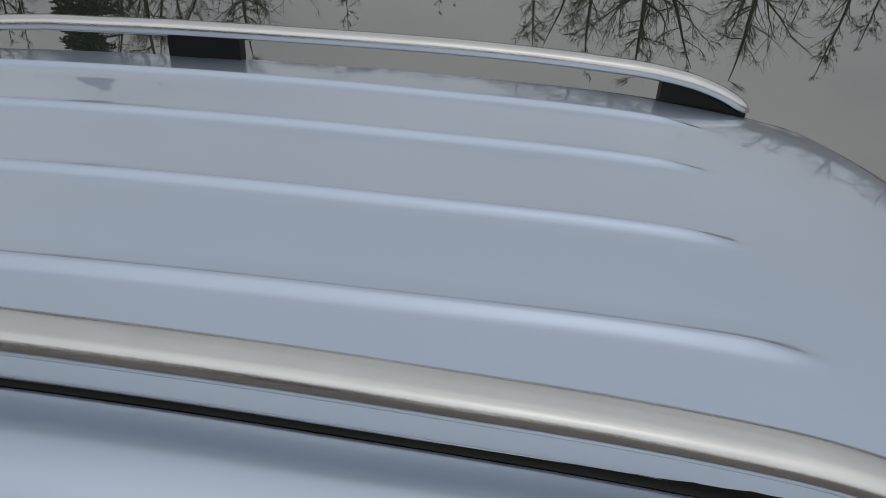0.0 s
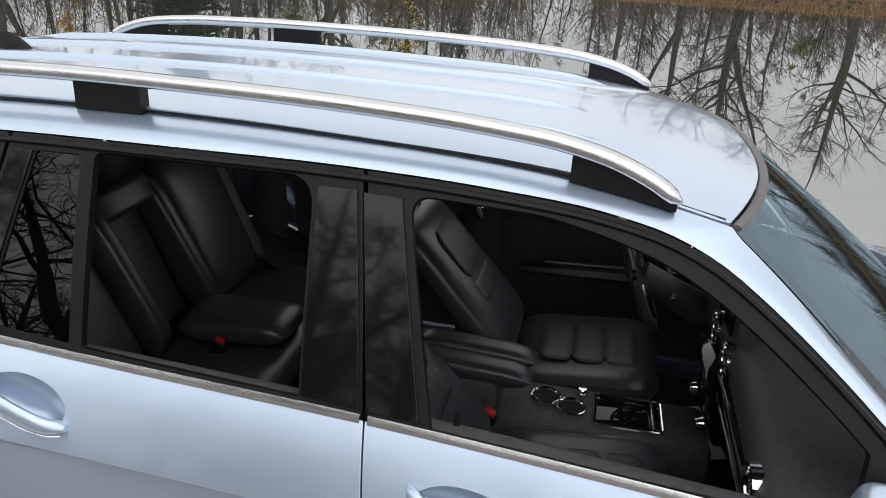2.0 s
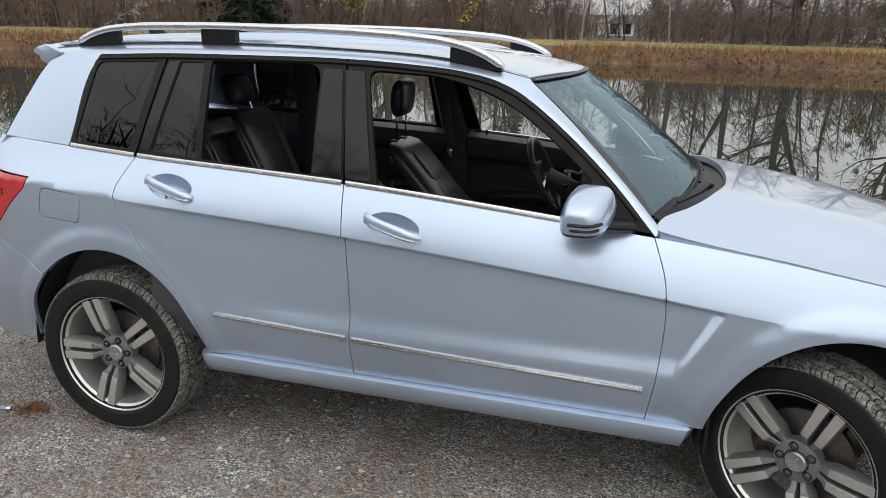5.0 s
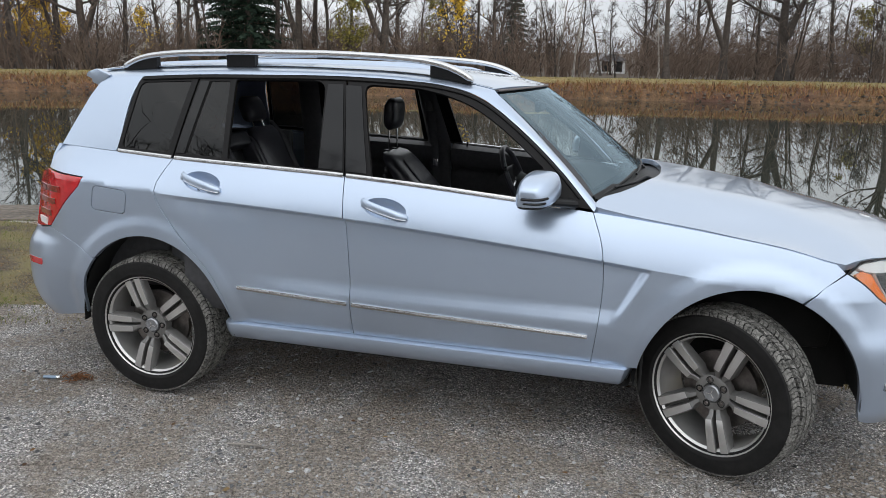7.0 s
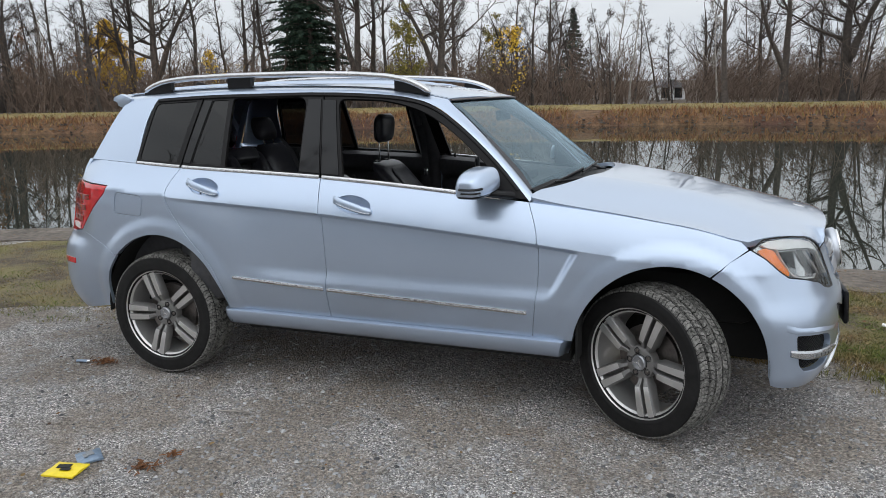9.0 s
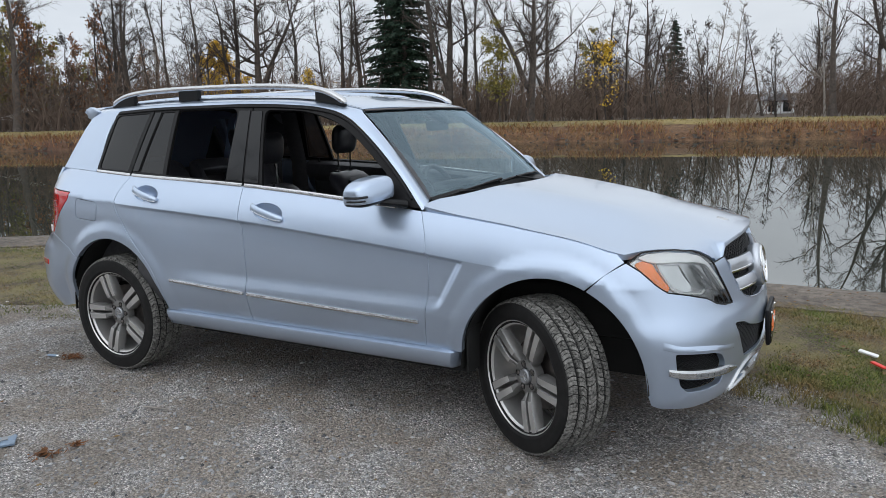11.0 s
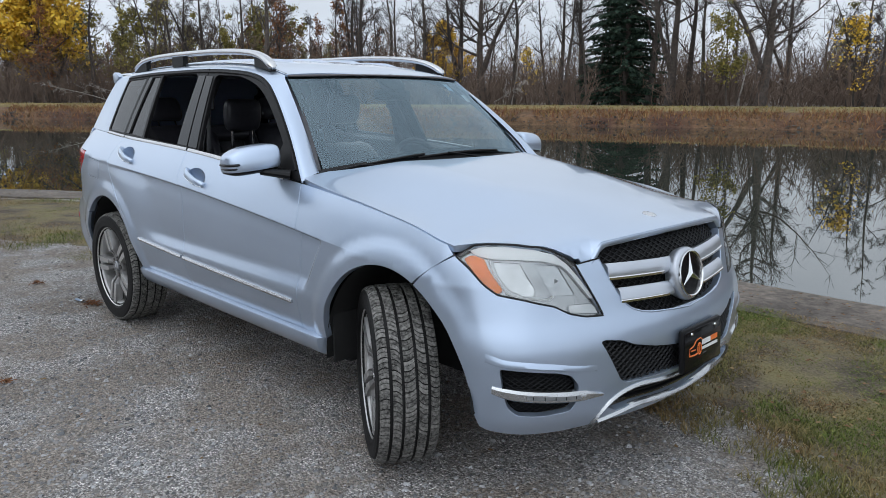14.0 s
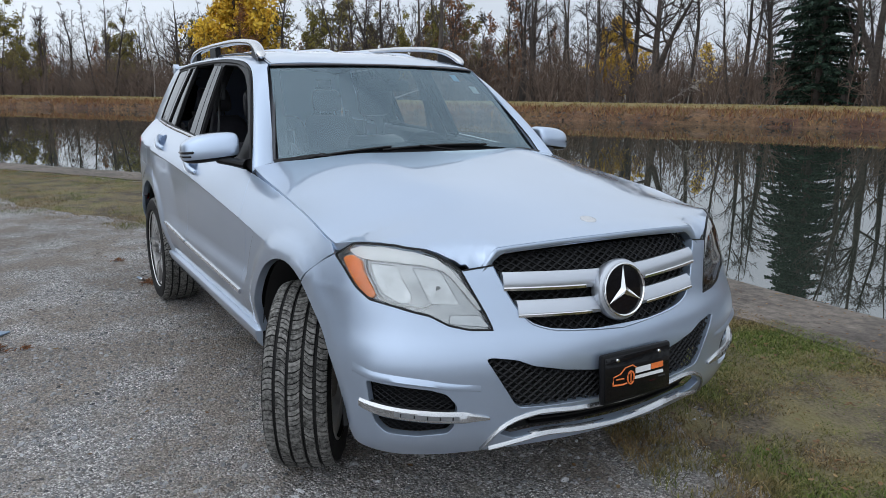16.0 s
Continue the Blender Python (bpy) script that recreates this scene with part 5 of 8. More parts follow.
for s in (False, True):
    def place3(pts, s=s):
        return mirrored(on_skirt(*pts), s)

    lp = place3([*LAMP_LOW, *LAMP_IN, *LAMP_TOP])
    lp = rounded(lp, 0.008, 2)
    lp = lp[::-1] if area(lp) < 0 else lp
    lens = panel("headlamp", skirt_all, lp, M_LENS, car, gap=0.003, depth=0.02, res=0.03, label="hazy clear headlamp with amber indicator")
    lens.visible_shadow = False
    edge = shrink(dense(lp, 0.02), 0.002)
    p = skirt_all(edge[:, 0], edge[:, 1]) - normals_of(skirt_all, edge, False) * 0.003
    part("lamp_seal", tube_bm(p, 0.0045, 6, closed=True), M_BLACK, lens)
    ref_a = rounded(place3([(1.905, 0.803, 0.908), (1.979, 0.738, 0.906), (2.036, 0.709, 0.812), (2.038, 0.720, 0.789), (2.013, 0.753, 0.790), (1.968, 0.787, 0.812), (1.935, 0.802, 0.854)]), 0.012, 3)
    ref_b = rounded(place3([(2.009, 0.701, 0.902), (2.057, 0.617, 0.890), (2.101, 0.576, 0.796), (2.106, 0.572, 0.781), (2.069, 0.664, 0.787), (2.030, 0.689, 0.869)]), 0.012, 3)
    panel("lamp_bezel", skirt_all, shrink(lp, 0.003), M_LAMPTRIM, lens, [ref_a, ref_b], lift=-0.020, gap=0, hole_gap=0, depth=0.012, res=0.03, label="grey lamp inner trim")
    dish("lamp_reflector", ref_a, 0.024, 0.055, M_LAMP, lens)
    dish("lamp_reflector", ref_b, 0.024, 0.060, M_LAMP, lens)
    for loop in (ref_a, ref_b):
        q = loop.mean(0)[None]
        c = skirt_all(q[:, 0], q[:, 1])[0]
        nrm = normals_of(skirt_all, q, False)[0]
        axis = Vector((0.93, nrm[1] * 0.35, 0.0)).normalized()
        m = Matrix.Translation(c - nrm * 0.062) @ axis.to_track_quat("X", "Z").to_matrix().to_4x4()
        bm = lathe_bm([(0.0, 0.036), (0.010, 0.035), (0.015, 0.030), (0.016, 0.022), (0.012, 0.018), (0.013, -0.01)], 18, "x")
        bm.transform(m)
        part("lamp_bulb", bm, M_LAMPGREY, lens)
    amber = rounded(place3([(1.812, 0.852, 0.912), (1.838, 0.835, 0.924), (1.880, 0.819, 0.912), (1.906, 0.819, 0.873), (1.952, 0.801, 0.812), (1.948, 0.809, 0.800), (1.924, 0.826, 0.808), (1.877, 0.848, 0.854)]), 0.010, 3)
    panel("indicator", skirt_all, amber, M_AMBER, lens, lift=-0.009, gap=0, depth=0.012, res=0.03, label="amber indicator")
    brow = [(1.822, 0.830, 0.938), (1.852, 0.806, 0.952), (1.917, 0.757, 0.956), (1.995, 0.683, 0.945), (2.039, 0.623, 0.925), (2.069, 0.588, 0.890), (2.099, 0.548, 0.833), (2.131, 0.507, 0.765), (2.126, 0.518, 0.765), (2.101, 0.553, 0.817), (2.076, 0.588, 0.867), (2.058, 0.612, 0.890), (2.023, 0.671, 0.908), (1.976, 0.736, 0.915), (1.919, 0.788, 0.915), (1.886, 0.810, 0.919), (1.852, 0.825, 0.925)]
    panel("lamp_brow", skirt_all, rounded(place3(brow), 0.008, 2), M_GUIDE, lens, lift=-0.008, gap=0, depth=0.012, res=0.02, label="white light guide")
    guide = [(1.893, 0.811, 0.914), (1.914, 0.812, 0.873), (1.941, 0.803, 0.835), (1.958, 0.797, 0.808), (1.999, 0.768, 0.788), (2.039, 0.720, 0.781), (2.063, 0.679, 0.777), (2.071, 0.660, 0.786)]
    sweep_front("light_guide", place3(smooth_3d(guide, 24)), [(-0.018, -0.004), (-0.008, -0.003), (-0.008, 0.003), (-0.018, 0.004)], M_GUIDE, lens)
    marker = rounded(place3([(2.102, 0.610, 0.750), (2.133, 0.518, 0.746), (2.150, 0.490, 0.710), (2.108, 0.613, 0.727)]), 0.006, 2)
    low = panel("side_marker", skirt_all, marker, M_LAMP, lens, lift=-0.012, gap=0, depth=0.008, res=0.03, label="clear ribbed side marker lens")

# wheels
def tread_material():
    m = bpy.data.materials.new("dusty_tread_blocks")
    m.use_nodes = True
    n, l = m.node_tree.nodes, m.node_tree.links
    b = n["Principled BSDF"]
    b.inputs["Roughness"].default_value = 0.9
    b.inputs["Specular IOR Level"].default_value = 0.2
    geo, tc, nz = n.new("ShaderNodeNewGeometry"), n.new("ShaderNodeTexCoord"), n.new("ShaderNodeTexNoise")
    nz.inputs["Scale"].default_value, nz.inputs["Detail"].default_value = 90.0, 5.0
    l.new(tc.outputs["Object"], nz.inputs["Vector"])
    add = n.new("ShaderNodeMath")
    add.operation = "MULTIPLY_ADD"
    add.inputs[1].default_value = 0.22
    l.new(geo.outputs["Random Per Island"], add.inputs[0])
    l.new(nz.outputs["Fac"], add.inputs[2])
    r = n.new("ShaderNodeValToRGB")
    r.color_ramp.elements[0].position, r.color_ramp.elements[0].color = 0.38, (0.035, 0.034, 0.032, 1)
    r.color_ramp.elements[1].position, r.color_ramp.elements[1].color = 0.85, (0.27, 0.262, 0.245, 1)
    l.new(add.outputs[0], r.inputs[0])
    l.new(r.outputs[0], b.inputs["Base Color"])
    return m


M_BLOCKS = tread_material()


def make_wheel():
    wheel = new("wheel")
    bm = lathe_bm([(0.250, 0.115), (0.262, 0.110), (0.262, 0.102), (0.235, 0.085), (0.232, 0.0), (0.236, -0.060), (0.240, -0.088), (0.252, -0.098), (0.257, -0.104), (0.2615, -0.110), (0.2655, -0.110), (0.2665, -0.104), (0.262, -0.095)], 72)
    barrel = part("rim_barrel", bm, M_RIM, wheel, "grey alloy rim barrel")
    for k in range(5):
        for sg in (1, -1):
            bm = bmesh.new()
            rows = []
            #        radius, offset, half width, face depth, back depth
            for r, o, h, f, b in ((0.040, 0.014, 0.0115, -0.070, -0.035), (0.072, 0.0150, 0.0115, -0.076, -0.035), (0.094, 0.0175, 0.0130, -0.086, -0.040), (0.110, 0.0250, 0.0180, -0.097, -0.045), (0.150, 0.0265, 0.0195, -0.101, -0.050), (0.205, 0.0280, 0.0210, -0.102, -0.055), (0.253, 0.0295, 0.0225, -0.101, -0.060)):
                lo, hi = o - h, o + h
                rows.append([bm.verts.new((sg * lo, b, r)), bm.verts.new((sg * (lo + 0.002), f + 0.003, r)), bm.verts.new((sg * (lo + 0.0045), f, r)), bm.verts.new((sg * (hi - 0.0055), f, r)), bm.verts.new((sg * (hi - 0.001), f + 0.006, r)), bm.verts.new((sg * (hi + 0.003), b, r))])
            for q, (a, b) in enumerate(zip(rows, rows[1:])):
                for i in range(5):
                    fc = bm.faces.new((a[i], a[i + 1], b[i + 1], b[i]))
                    fc.material_index = 0 if i == 2 and q > 2 else 1
            bm.transform(Matrix.Rotation(-k * math.tau / 5, 4, "Y"))
            part("spoke", bm, [M_RIM, M_RIMDARK], wheel)
        a = (k + 0.5) * math.tau / 5
        # black discs laid on the hub stand in for the shaded bolt recesses
        for name, prof, mat in (("bolt_well_shade", [(0.0, -0.0775), (0.0135, -0.0775), (0.0155, -0.0795), (0.0165, -0.074)], M_BLACK), ("wheel_bolt", [(0.0, -0.082), (0.0065, -0.082), (0.0085, -0.080), (0.009, -0.074)], M_DISC)):
            bm = lathe_bm(prof, 14)
            bm.transform(Matrix.Translation((0.056 * math.sin(a), 0.0, 0.056 * math.cos(a))))
            part(name, bm, mat, wheel)
    bm = lathe_bm([(0.078, -0.03), (0.080, -0.066), (0.076, -0.075), (0.068, -0.0775), (0.044, -0.0775), (0.040, -0.074)], 40)
    part("hub", bm, M_RIMDARK, wheel)
    bm = lathe_bm([(0.0, -0.088), (0.024, -0.088), (0.027, -0.0895), (0.032, -0.089), (0.0365, -0.085), (0.038, -0.072)], 36)
    cap = part("hub_cap", bm, M_HUBCAP, wheel, "silver hub cap")
    for k in range(3):
        bm = box_bm((0.004, 0.002, 0.021), (0, -0.0888, 0.0105), 0.0005)
        bm.transform(Matrix.Rotation(k * math.tau / 3, 4, "Y"))
        part("cap_shape", bm, M_CHROME, cap)
    bm = lathe_bm([(0.0, -0.010), (0.165, -0.010), (0.165, 0.012), (0.0, 0.012)], 48)
    part("brake_disc", bm, M_DISC, wheel)
    # tyre: carcass and tread blocks
    prof = [(0.248, 0.098), (0.262, 0.112), (0.300, 0.122), (0.330, 0.118), (0.346, 0.106), (0.3515, 0.090), (0.3525, 0.0), (0.3515, -0.090), (0.346, -0.106), (0.336, -0.116), (0.334, -0.1185), (0.330, -0.1185), (0.318, -0.1215), (0.300, -0.122), (0.282, -0.1195), (0.279, -0.1205), (0.275, -0.1195), (0.266, -0.114), (0.262, -0.108), (0.248, -0.098)]
    bm = lathe_bm(prof, 90)
    tyre = part("tyre", bm, M_TYRE, wheel, "black all-season tyre")
    bm = bmesh.new()
    ribs = ((-0.112, -0.077, 0.3575, 0.004, 0.010), (-0.064, -0.032, 0.3605, 0.012, -0.006), (-0.020, 0.020, 0.3615, -0.007, 0.007), (0.032, 0.064, 0.3605, 0.006, -0.012), (0.077, 0.112, 0.3575, 0.010, 0.004))
    count = 118
    for k in range(count):
        for j, (y0, y1, rt, k0, k1) in enumerate(ribs):
            a0 = (k + 0.5 * (j % 2)) * math.tau / count
            pitch = math.tau / count * (0.72 if (k + j) % 2 else 0.88)
            n = 3
            top, bot = [], []
            for i in range(n + 1):
                t = i / n
                y = y0 + (y1 - y0) * t
                sk = (k0 + (k1 - k0) * t + 0.006 * math.sin(math.pi * t) * (1 if j < 2 else -1)) / 0.36
                drop = 0.0
                if j == 0:
                    drop = 0.011 * (1 - t) ** 2
                if j == 4:
                    drop = 0.011 * t ** 2
                for e in (0, 1):
                    a = a0 + sk + e * pitch
                    r = rt - drop
                    top.append(bm.verts.new((r * math.cos(a), y, r * math.sin(a))))
                    bot.append(bm.verts.new(((r - 0.010) * math.cos(a), y, (r - 0.010) * math.sin(a))))
            fs = []
            for i in range(n):
                q = 2 * i
                fs.append(bm.faces.new((top[q], top[q + 1], top[q + 3], top[q + 2])))
                fs.append(bm.faces.new((top[q], top[q + 2], bot[q + 2], bot[q])))
                fs.append(bm.faces.new((top[q + 1], bot[q + 1], bot[q + 3], top[q + 3])))
            fs.append(bm.faces.new((top[0], bot[0], bot[1], top[1])))
            fs.append(bm.faces.new((top[2 * n], top[2 * n + 1], bot[2 * n + 1], bot[2 * n])))
    tagged(part("tread", bm, M_BLOCKS, wheel, "dusty tread blocks"), kind="stuff")
    return wheel


def place_wheel(w, x, left, spin, steer):
    w.parent = car
    w.matrix_basis = pose(x, 0.802 if left else -0.802, 0.360) @ pose(0, 0, 0, 0, 0, steer + (180 if left else 0)) @ pose(0, 0, 0, 0, spin, 0)


first = make_wheel()
for x, left, spin, steer in ((-1.3775, True, 30, 0), (1.3775, False, 21, -31), (1.3775, True, 10, -27)):
    w = copy_thing(first, Matrix.Identity(4))
    place_wheel(w, x, left, spin, steer)
place_wheel(first, -1.3775, False, -20, 0)
for x, s in ((-1.3775, 1), (-1.3775, -1), (1.3775, 1), (1.3775, -1)):
    part("brake_caliper", box_bm((0.09, 0.06, 0.20), (x + 0.13, s * 0.785, 0.40), 0.02, (0, 20, 0)), M_DISC, car)
# floor pan
part("underbody", join_bm(box_bm((1.9, 1.5, 0.10), (0.05, 0, 0.33), 0.02), box_bm((4.2, 1.00, 0.14), (-0.02, 0, 0.38), 0.03), box_bm((0.75, 1.20, 0.25), (1.45, 0, 0.62), 0.05), box_bm((0.9, 1.10, 0.3), (-1.6, 0, 0.58), 0.05)), M_DARK, car)

# ---- inside the car ----
def pad(name, p0, p1, y, width, thick, mat, parent, dip=0.0, n=16, label="", ends=0.25, curve=0.0, sides=22):
    """A stuffed cushion along a line in the car's length, with rounded ends and a hollow along its front."""
    p0, p1 = np.array(p0, float), np.array(p1, float)
    d = p1 - p0
    ln = np.linalg.norm(d)
    d /= ln
    nrm = np.array((-d[1], d[0]))
    if nrm[1] < 0 and abs(nrm[1]) > abs(nrm[0]):
        nrm = -nrm
    rows = []
    for t in np.linspace(0, 1, n):
        e = min(t, 1 - t) / ends
        k = 1.0 if e >= 1 else math.sqrt(max(1 - (1 - e) ** 2.4, 0.0)) * 0.96 + 0.04
        w = (width[0] + (width[1] - width[0]) * t) / 2 * (0.72 + 0.28 * k)
        th = (thick[0] + (thick[1] - thick[0]) * t) / 2 * k
        c = p0 + d * ln * t + nrm * curve * math.sin(math.pi * t)
        ring = []
        for a in np.linspace(0, math.tau, sides, endpoint=False):
            ca, sa = math.cos(a), math.sin(a)
            across = w * math.copysign(abs(ca) ** 0.6, ca)
            out = th * math.copysign(abs(sa) ** 0.7, sa)
            if sa > 0:
                out -= dip * k * (1 - abs(across / w) ** 2.2)
            q = c + nrm * out
            ring.append((q[0], y + across, q[1]))
        rows.append(ring)
    return loft(name, rows, mat, parent, label, closed=True, caps=True)


def front_seat(y, foot, top, name="front_seat"):
    seat = pad(name, (-0.14, 0.665), (0.36, 0.715), y, (0.50, 0.50), (0.15, 0.15), M_CLOTH, car, dip=0.030, label="black leather front seat")
    for k, x in enumerate((0.02, 0.13, 0.24)):
        pad("seat_insert", (x - 0.058, 0.738 + 0.006 * k), (x + 0.052, 0.743 + 0.006 * k), y, (0.27, 0.27), (0.020, 0.020), M_PERF, seat, n=9, ends=0.3)
    back = pad("backrest", foot, top, y, (0.46, 0.42), (0.15, 0.10), M_CLOTH, seat, dip=0.035, label="black leather backrest")
    f, t = np.array(foot), np.array(top)
    d = (t - f) / np.linalg.norm(t - f)
    nr = np.array((d[1], -d[0]))
    for a, b in ((0.16, 0.33), (0.35, 0.50), (0.52, 0.84)):
        p, q = f + (t - f) * a + nr * 0.060, f + (t - f) * b + nr * 0.056
        pad("back_insert", q, p, y, (0.24, 0.25), (0.020, 0.020), M_PERF, seat, n=9, ends=0.3)
    h0, h1 = t + np.array((0.010, 0.125)), t + np.array((0.025, 0.315))
    for s in (-0.07, 0.07):
        part("headrest_post", tube_bm([(t[0] + 0.01, y + s, t[1] - 0.03), (h0[0], y + s, h0[1] + 0.03)], 0.006, 8), M_CHROME, seat)
        part("post_collar", box_bm((0.035, 0.035, 0.012), (t[0] - 0.004, y + s, t[1] + 0.002), 0.004), M_BLACK, seat)
    pad("headrest", h1, h0, y, (0.25, 0.23), (0.085, 0.085), M_CLOTH, seat, label="black leather headrest", ends=0.45)
    part("seat_base", box_bm((0.44, 0.44, 0.16), (0.10, y, 0.53), 0.02), M_BLACK, seat)
    return seat


front_seat(0.37, (-0.13, 0.70), (-0.525, 1.165))
front_seat(-0.37, (-0.14, 0.70), (-0.555, 1.135))
# rear bench
bench = pad("rear_bench", (-1.26, 0.70), (-0.76, 0.76), 0.0, (1.28, 1.26), (0.17, 0.17), M_CLOTH, car, dip=0.02, label="black leather rear bench", sides=30)
for y, w in ((-0.43, 0.46), (0.43, 0.46)):
    pad("bench_back", (-1.22, 0.74), (-1.46, 1.27), y, (w, w - 0.04), (0.15, 0.11), M_CLOTH, bench, dip=0.03)
    f, t = np.array((-1.22, 0.74)), np.array((-1.46, 1.27))
    d = (t - f) / np.linalg.norm(t - f)
    nr = np.array((d[1], -d[0]))
    for a, b in ((0.15, 0.48), (0.51, 0.86)):
        p, q = f + (t - f) * a + nr * 0.045, f + (t - f) * b + nr * 0.042
        pad("back_insert", q, p, y, (0.24, 0.24), (0.02, 0.02), M_PERF, bench, n=9, ends=0.3)
    for s in (-0.06, 0.06):
        part("headrest_post", tube_bm([(-1.455, y + s, 1.25), (-1.485, y + s, 1.33)], 0.006, 8), M_CHROME, bench)
    pad("headrest", (-1.475, 1.30), (-1.535, 1.46), y, (0.25, 0.22), (0.09, 0.09), M_CLOTH, bench, ends=0.45)
    part("seat_belt", tube_bm([(-1.46, y * 1.35, 1.30), (-1.36, y * 1.33, 1.20), (-1.17, y * 1.25, 0.82)], [0.023] * 3, 8, flat=0.08), M_INTERIOR, bench)
for s in (-1, 1):
    pad("armrest_frame", (-1.19, 0.78), (-1.42, 1.24), s * 0.155, (0.075, 0.075), (0.13, 0.11), M_CLOTH, bench)
pad("armrest_frame", (-1.385, 1.16), (-1.43, 1.26), 0.0, (0.36, 0.34), (0.12, 0.10), M_CLOTH, bench)
part("armrest_slot", box_bm((0.03, 0.24, 0.46), (-1.365, 0, 1.0), 0.01, (0, -23, 0)), M_INTERIOR, bench)
pad("centre_armrest", (-1.18, 0.84), (-0.80, 0.86), 0.0, (0.23, 0.22), (0.10, 0.09), M_CLOTH, bench, label="folded-down centre armrest")
for y in (-0.12, 0.14):
    part("belt_buckle", box_bm((0.05, 0.028, 0.06), (-1.02, y, 0.80), 0.006, (0, 30, 0)), M_BLACK, bench)
    part("buckle_button", box_bm((0.030, 0.022, 0.012), (-1.012, y, 0.835), 0.003, (0, 30, 0)), M_REDBUCKLE, bench)
for y in (-0.13, 0.13):
    part("belt_buckle", box_bm((0.05, 0.028, 0.10), (-0.17, y, 0.69), 0.006, (0, 25, 0)), M_BLACK, car)
    part("buckle_button", box_bm((0.034, 0.024, 0.014), (-0.15, y, 0.745), 0.003, (0, 25, 0)), M_REDBUCKLE, car)

# added board, otherwise unseen, that hides the tail lamps' backs from the cabin
part("hiding_board", box_bm((0.46, 1.34, 0.02), (-1.74, 0, 1.165), 0.006), M_INTERIOR, car)

# floor, roof lining, pillars and door trims
part("cabin_floor", join_bm(box_bm((2.9, 1.50, 0.05), (-0.65, 0, 0.415), 0.01), box_bm((0.05, 1.5, 0.70), (0.86, 0, 0.76), 0.01), box_bm((0.9, 1.40, 0.30), (-1.75, 0, 0.62), 0.03)), M_CARPET, car)
out = [*[(float(0.36 - 0.13 * (abs(y) / 0.60) ** 2.2), y) for y in np.linspace(-0.60, 0.60, 16)], *[(x, 0.60) for x in np.linspace(0.2, -1.75, 8)], *[(x, -0.60) for x in np.linspace(-1.75, 0.2, 8)]]
panel("headliner", roof, out, M_HEADLINER, car, lift=-0.035, res=0.10, gap=0, depth=0.004)
for s in (1, -1):
    for x0, x1, w0, w1 in ((-0.335, -0.400, 0.775, 0.610), (-1.235, -1.19, 0.765, 0.605)):
        part("pillar_trim", join_bm(tube_bm([(x0, s * w0, 0.45), (x0, s * w0, 1.18), (x1, s * w1, 1.58)], [0.085, 0.075, 0.065], 8, flat=0.35)), M_INTERIOR, car)
    rows = []
    for t in np.linspace(0, 1, 10):
        x, z = 0.76 - 0.48 * t, 1.12 + 0.43 * t ** 0.85
        w = 0.78 - 0.17 * t
        rows.append([(x + 0.02, s * (w + 0.02), z), (x - 0.02, s * (w - 0.02), z - 0.01), (x + 0.03, s * (w - 0.05), z + 0.02)])
    loft("pillar_trim", rows, M_INTERIOR, car)
    part("rear_side_trim", box_bm((0.54, 0.05, 0.72), (-1.63, s * 0.69, 0.87), 0.02), M_INTERIOR, car)
    part("seat_belt", tube_bm([(-0.37, s * 0.665, 1.45), (-0.345, s * 0.70, 1.15), (-0.33, s * 0.735, 0.75)], [0.024] * 3, 8, flat=0.1), M_INTERIOR, car)
    part("belt_tongue", box_bm((0.03, 0.012, 0.05), (-0.338, s * 0.69, 1.06), 0.004), M_CHROME, car)
    part("belt_anchor", box_bm((0.05, 0.03, 0.10), (-0.375, s * 0.655, 1.44), 0.012), M_INTERIOR, car)
for left, fd, rd in ((False, right_front_door, right_rear_door), (True, left_front_door, left_rear_door)):
    s = 1 if left else -1
    for door, x0, x1, hx in ((fd, -0.27, 0.76, 0.36), (rd, -1.16, -0.36, -0.66)):
        o = xs((x0, 0.46), (x1, 0.46), (x1, 0.80), *along(lambda x: BELT(x) - 0.014, x1, x0, 12), (x0, 0.8))
        trim = panel("door_trim", skirt, o, M_INTERIOR, door, lift=-0.055, gap=0, depth=0.004, left=left, label="black door trim")
        rows = []
        for x in np.linspace(x0 + 0.02, x1 - 0.02, 16):
            z, w = float(BELT(x)) - 0.004, float(BELT_W(x))
            rows.append([(x, s * (w - 0.018), z), (x, s * (w - 0.045), z + 0.004), (x, s * (w - 0.085), z - 0.02), (x, s * (w - 0.088), z - 0.09), (x, s * (w - 0.06), z - 0.13)])
        loft("door_top_roll", rows, M_INTERIOR, door)
        arm = tube_bm([(x0 + 0.10, s * 0.82, 0.80), (x0 + 0.30, s * 0.80, 0.82), (x1 - 0.25, s * 0.80, 0.84), (x1 - 0.08, s * 0.83, 0.85)], [0.03, 0.05, 0.05, 0.03], 10, flat=0.7)
        part("door_armrest", arm, M_CLOTH, door)
        part("armrest_trim", tube_bm([(x0 + 0.20, s * 0.775, 0.855), (x1 - 0.20, s * 0.775, 0.885)], 0.007, 6), M_SATIN, door)
        part("inner_handle", join_bm(box_bm((0.11, 0.016, 0.022), (hx, s * 0.772, 0.985), 0.006, (0, 12, 0)), box_bm((0.03, 0.016, 0.05), (hx - 0.05, s * 0.772, 0.975), 0.006)), M_SATIN, door)
        part("lock_pin", tube_bm([(x0 + 0.12, s * (float(BELT_W(x0)) - 0.05), float(BELT(x0 + 0.12)) - 0.01), (x0 + 0.12, s * (float(BELT_W(x0)) - 0.05), float(BELT(x0 + 0.12)) + 0.022)], 0.006, 8), M_BLACK, door)

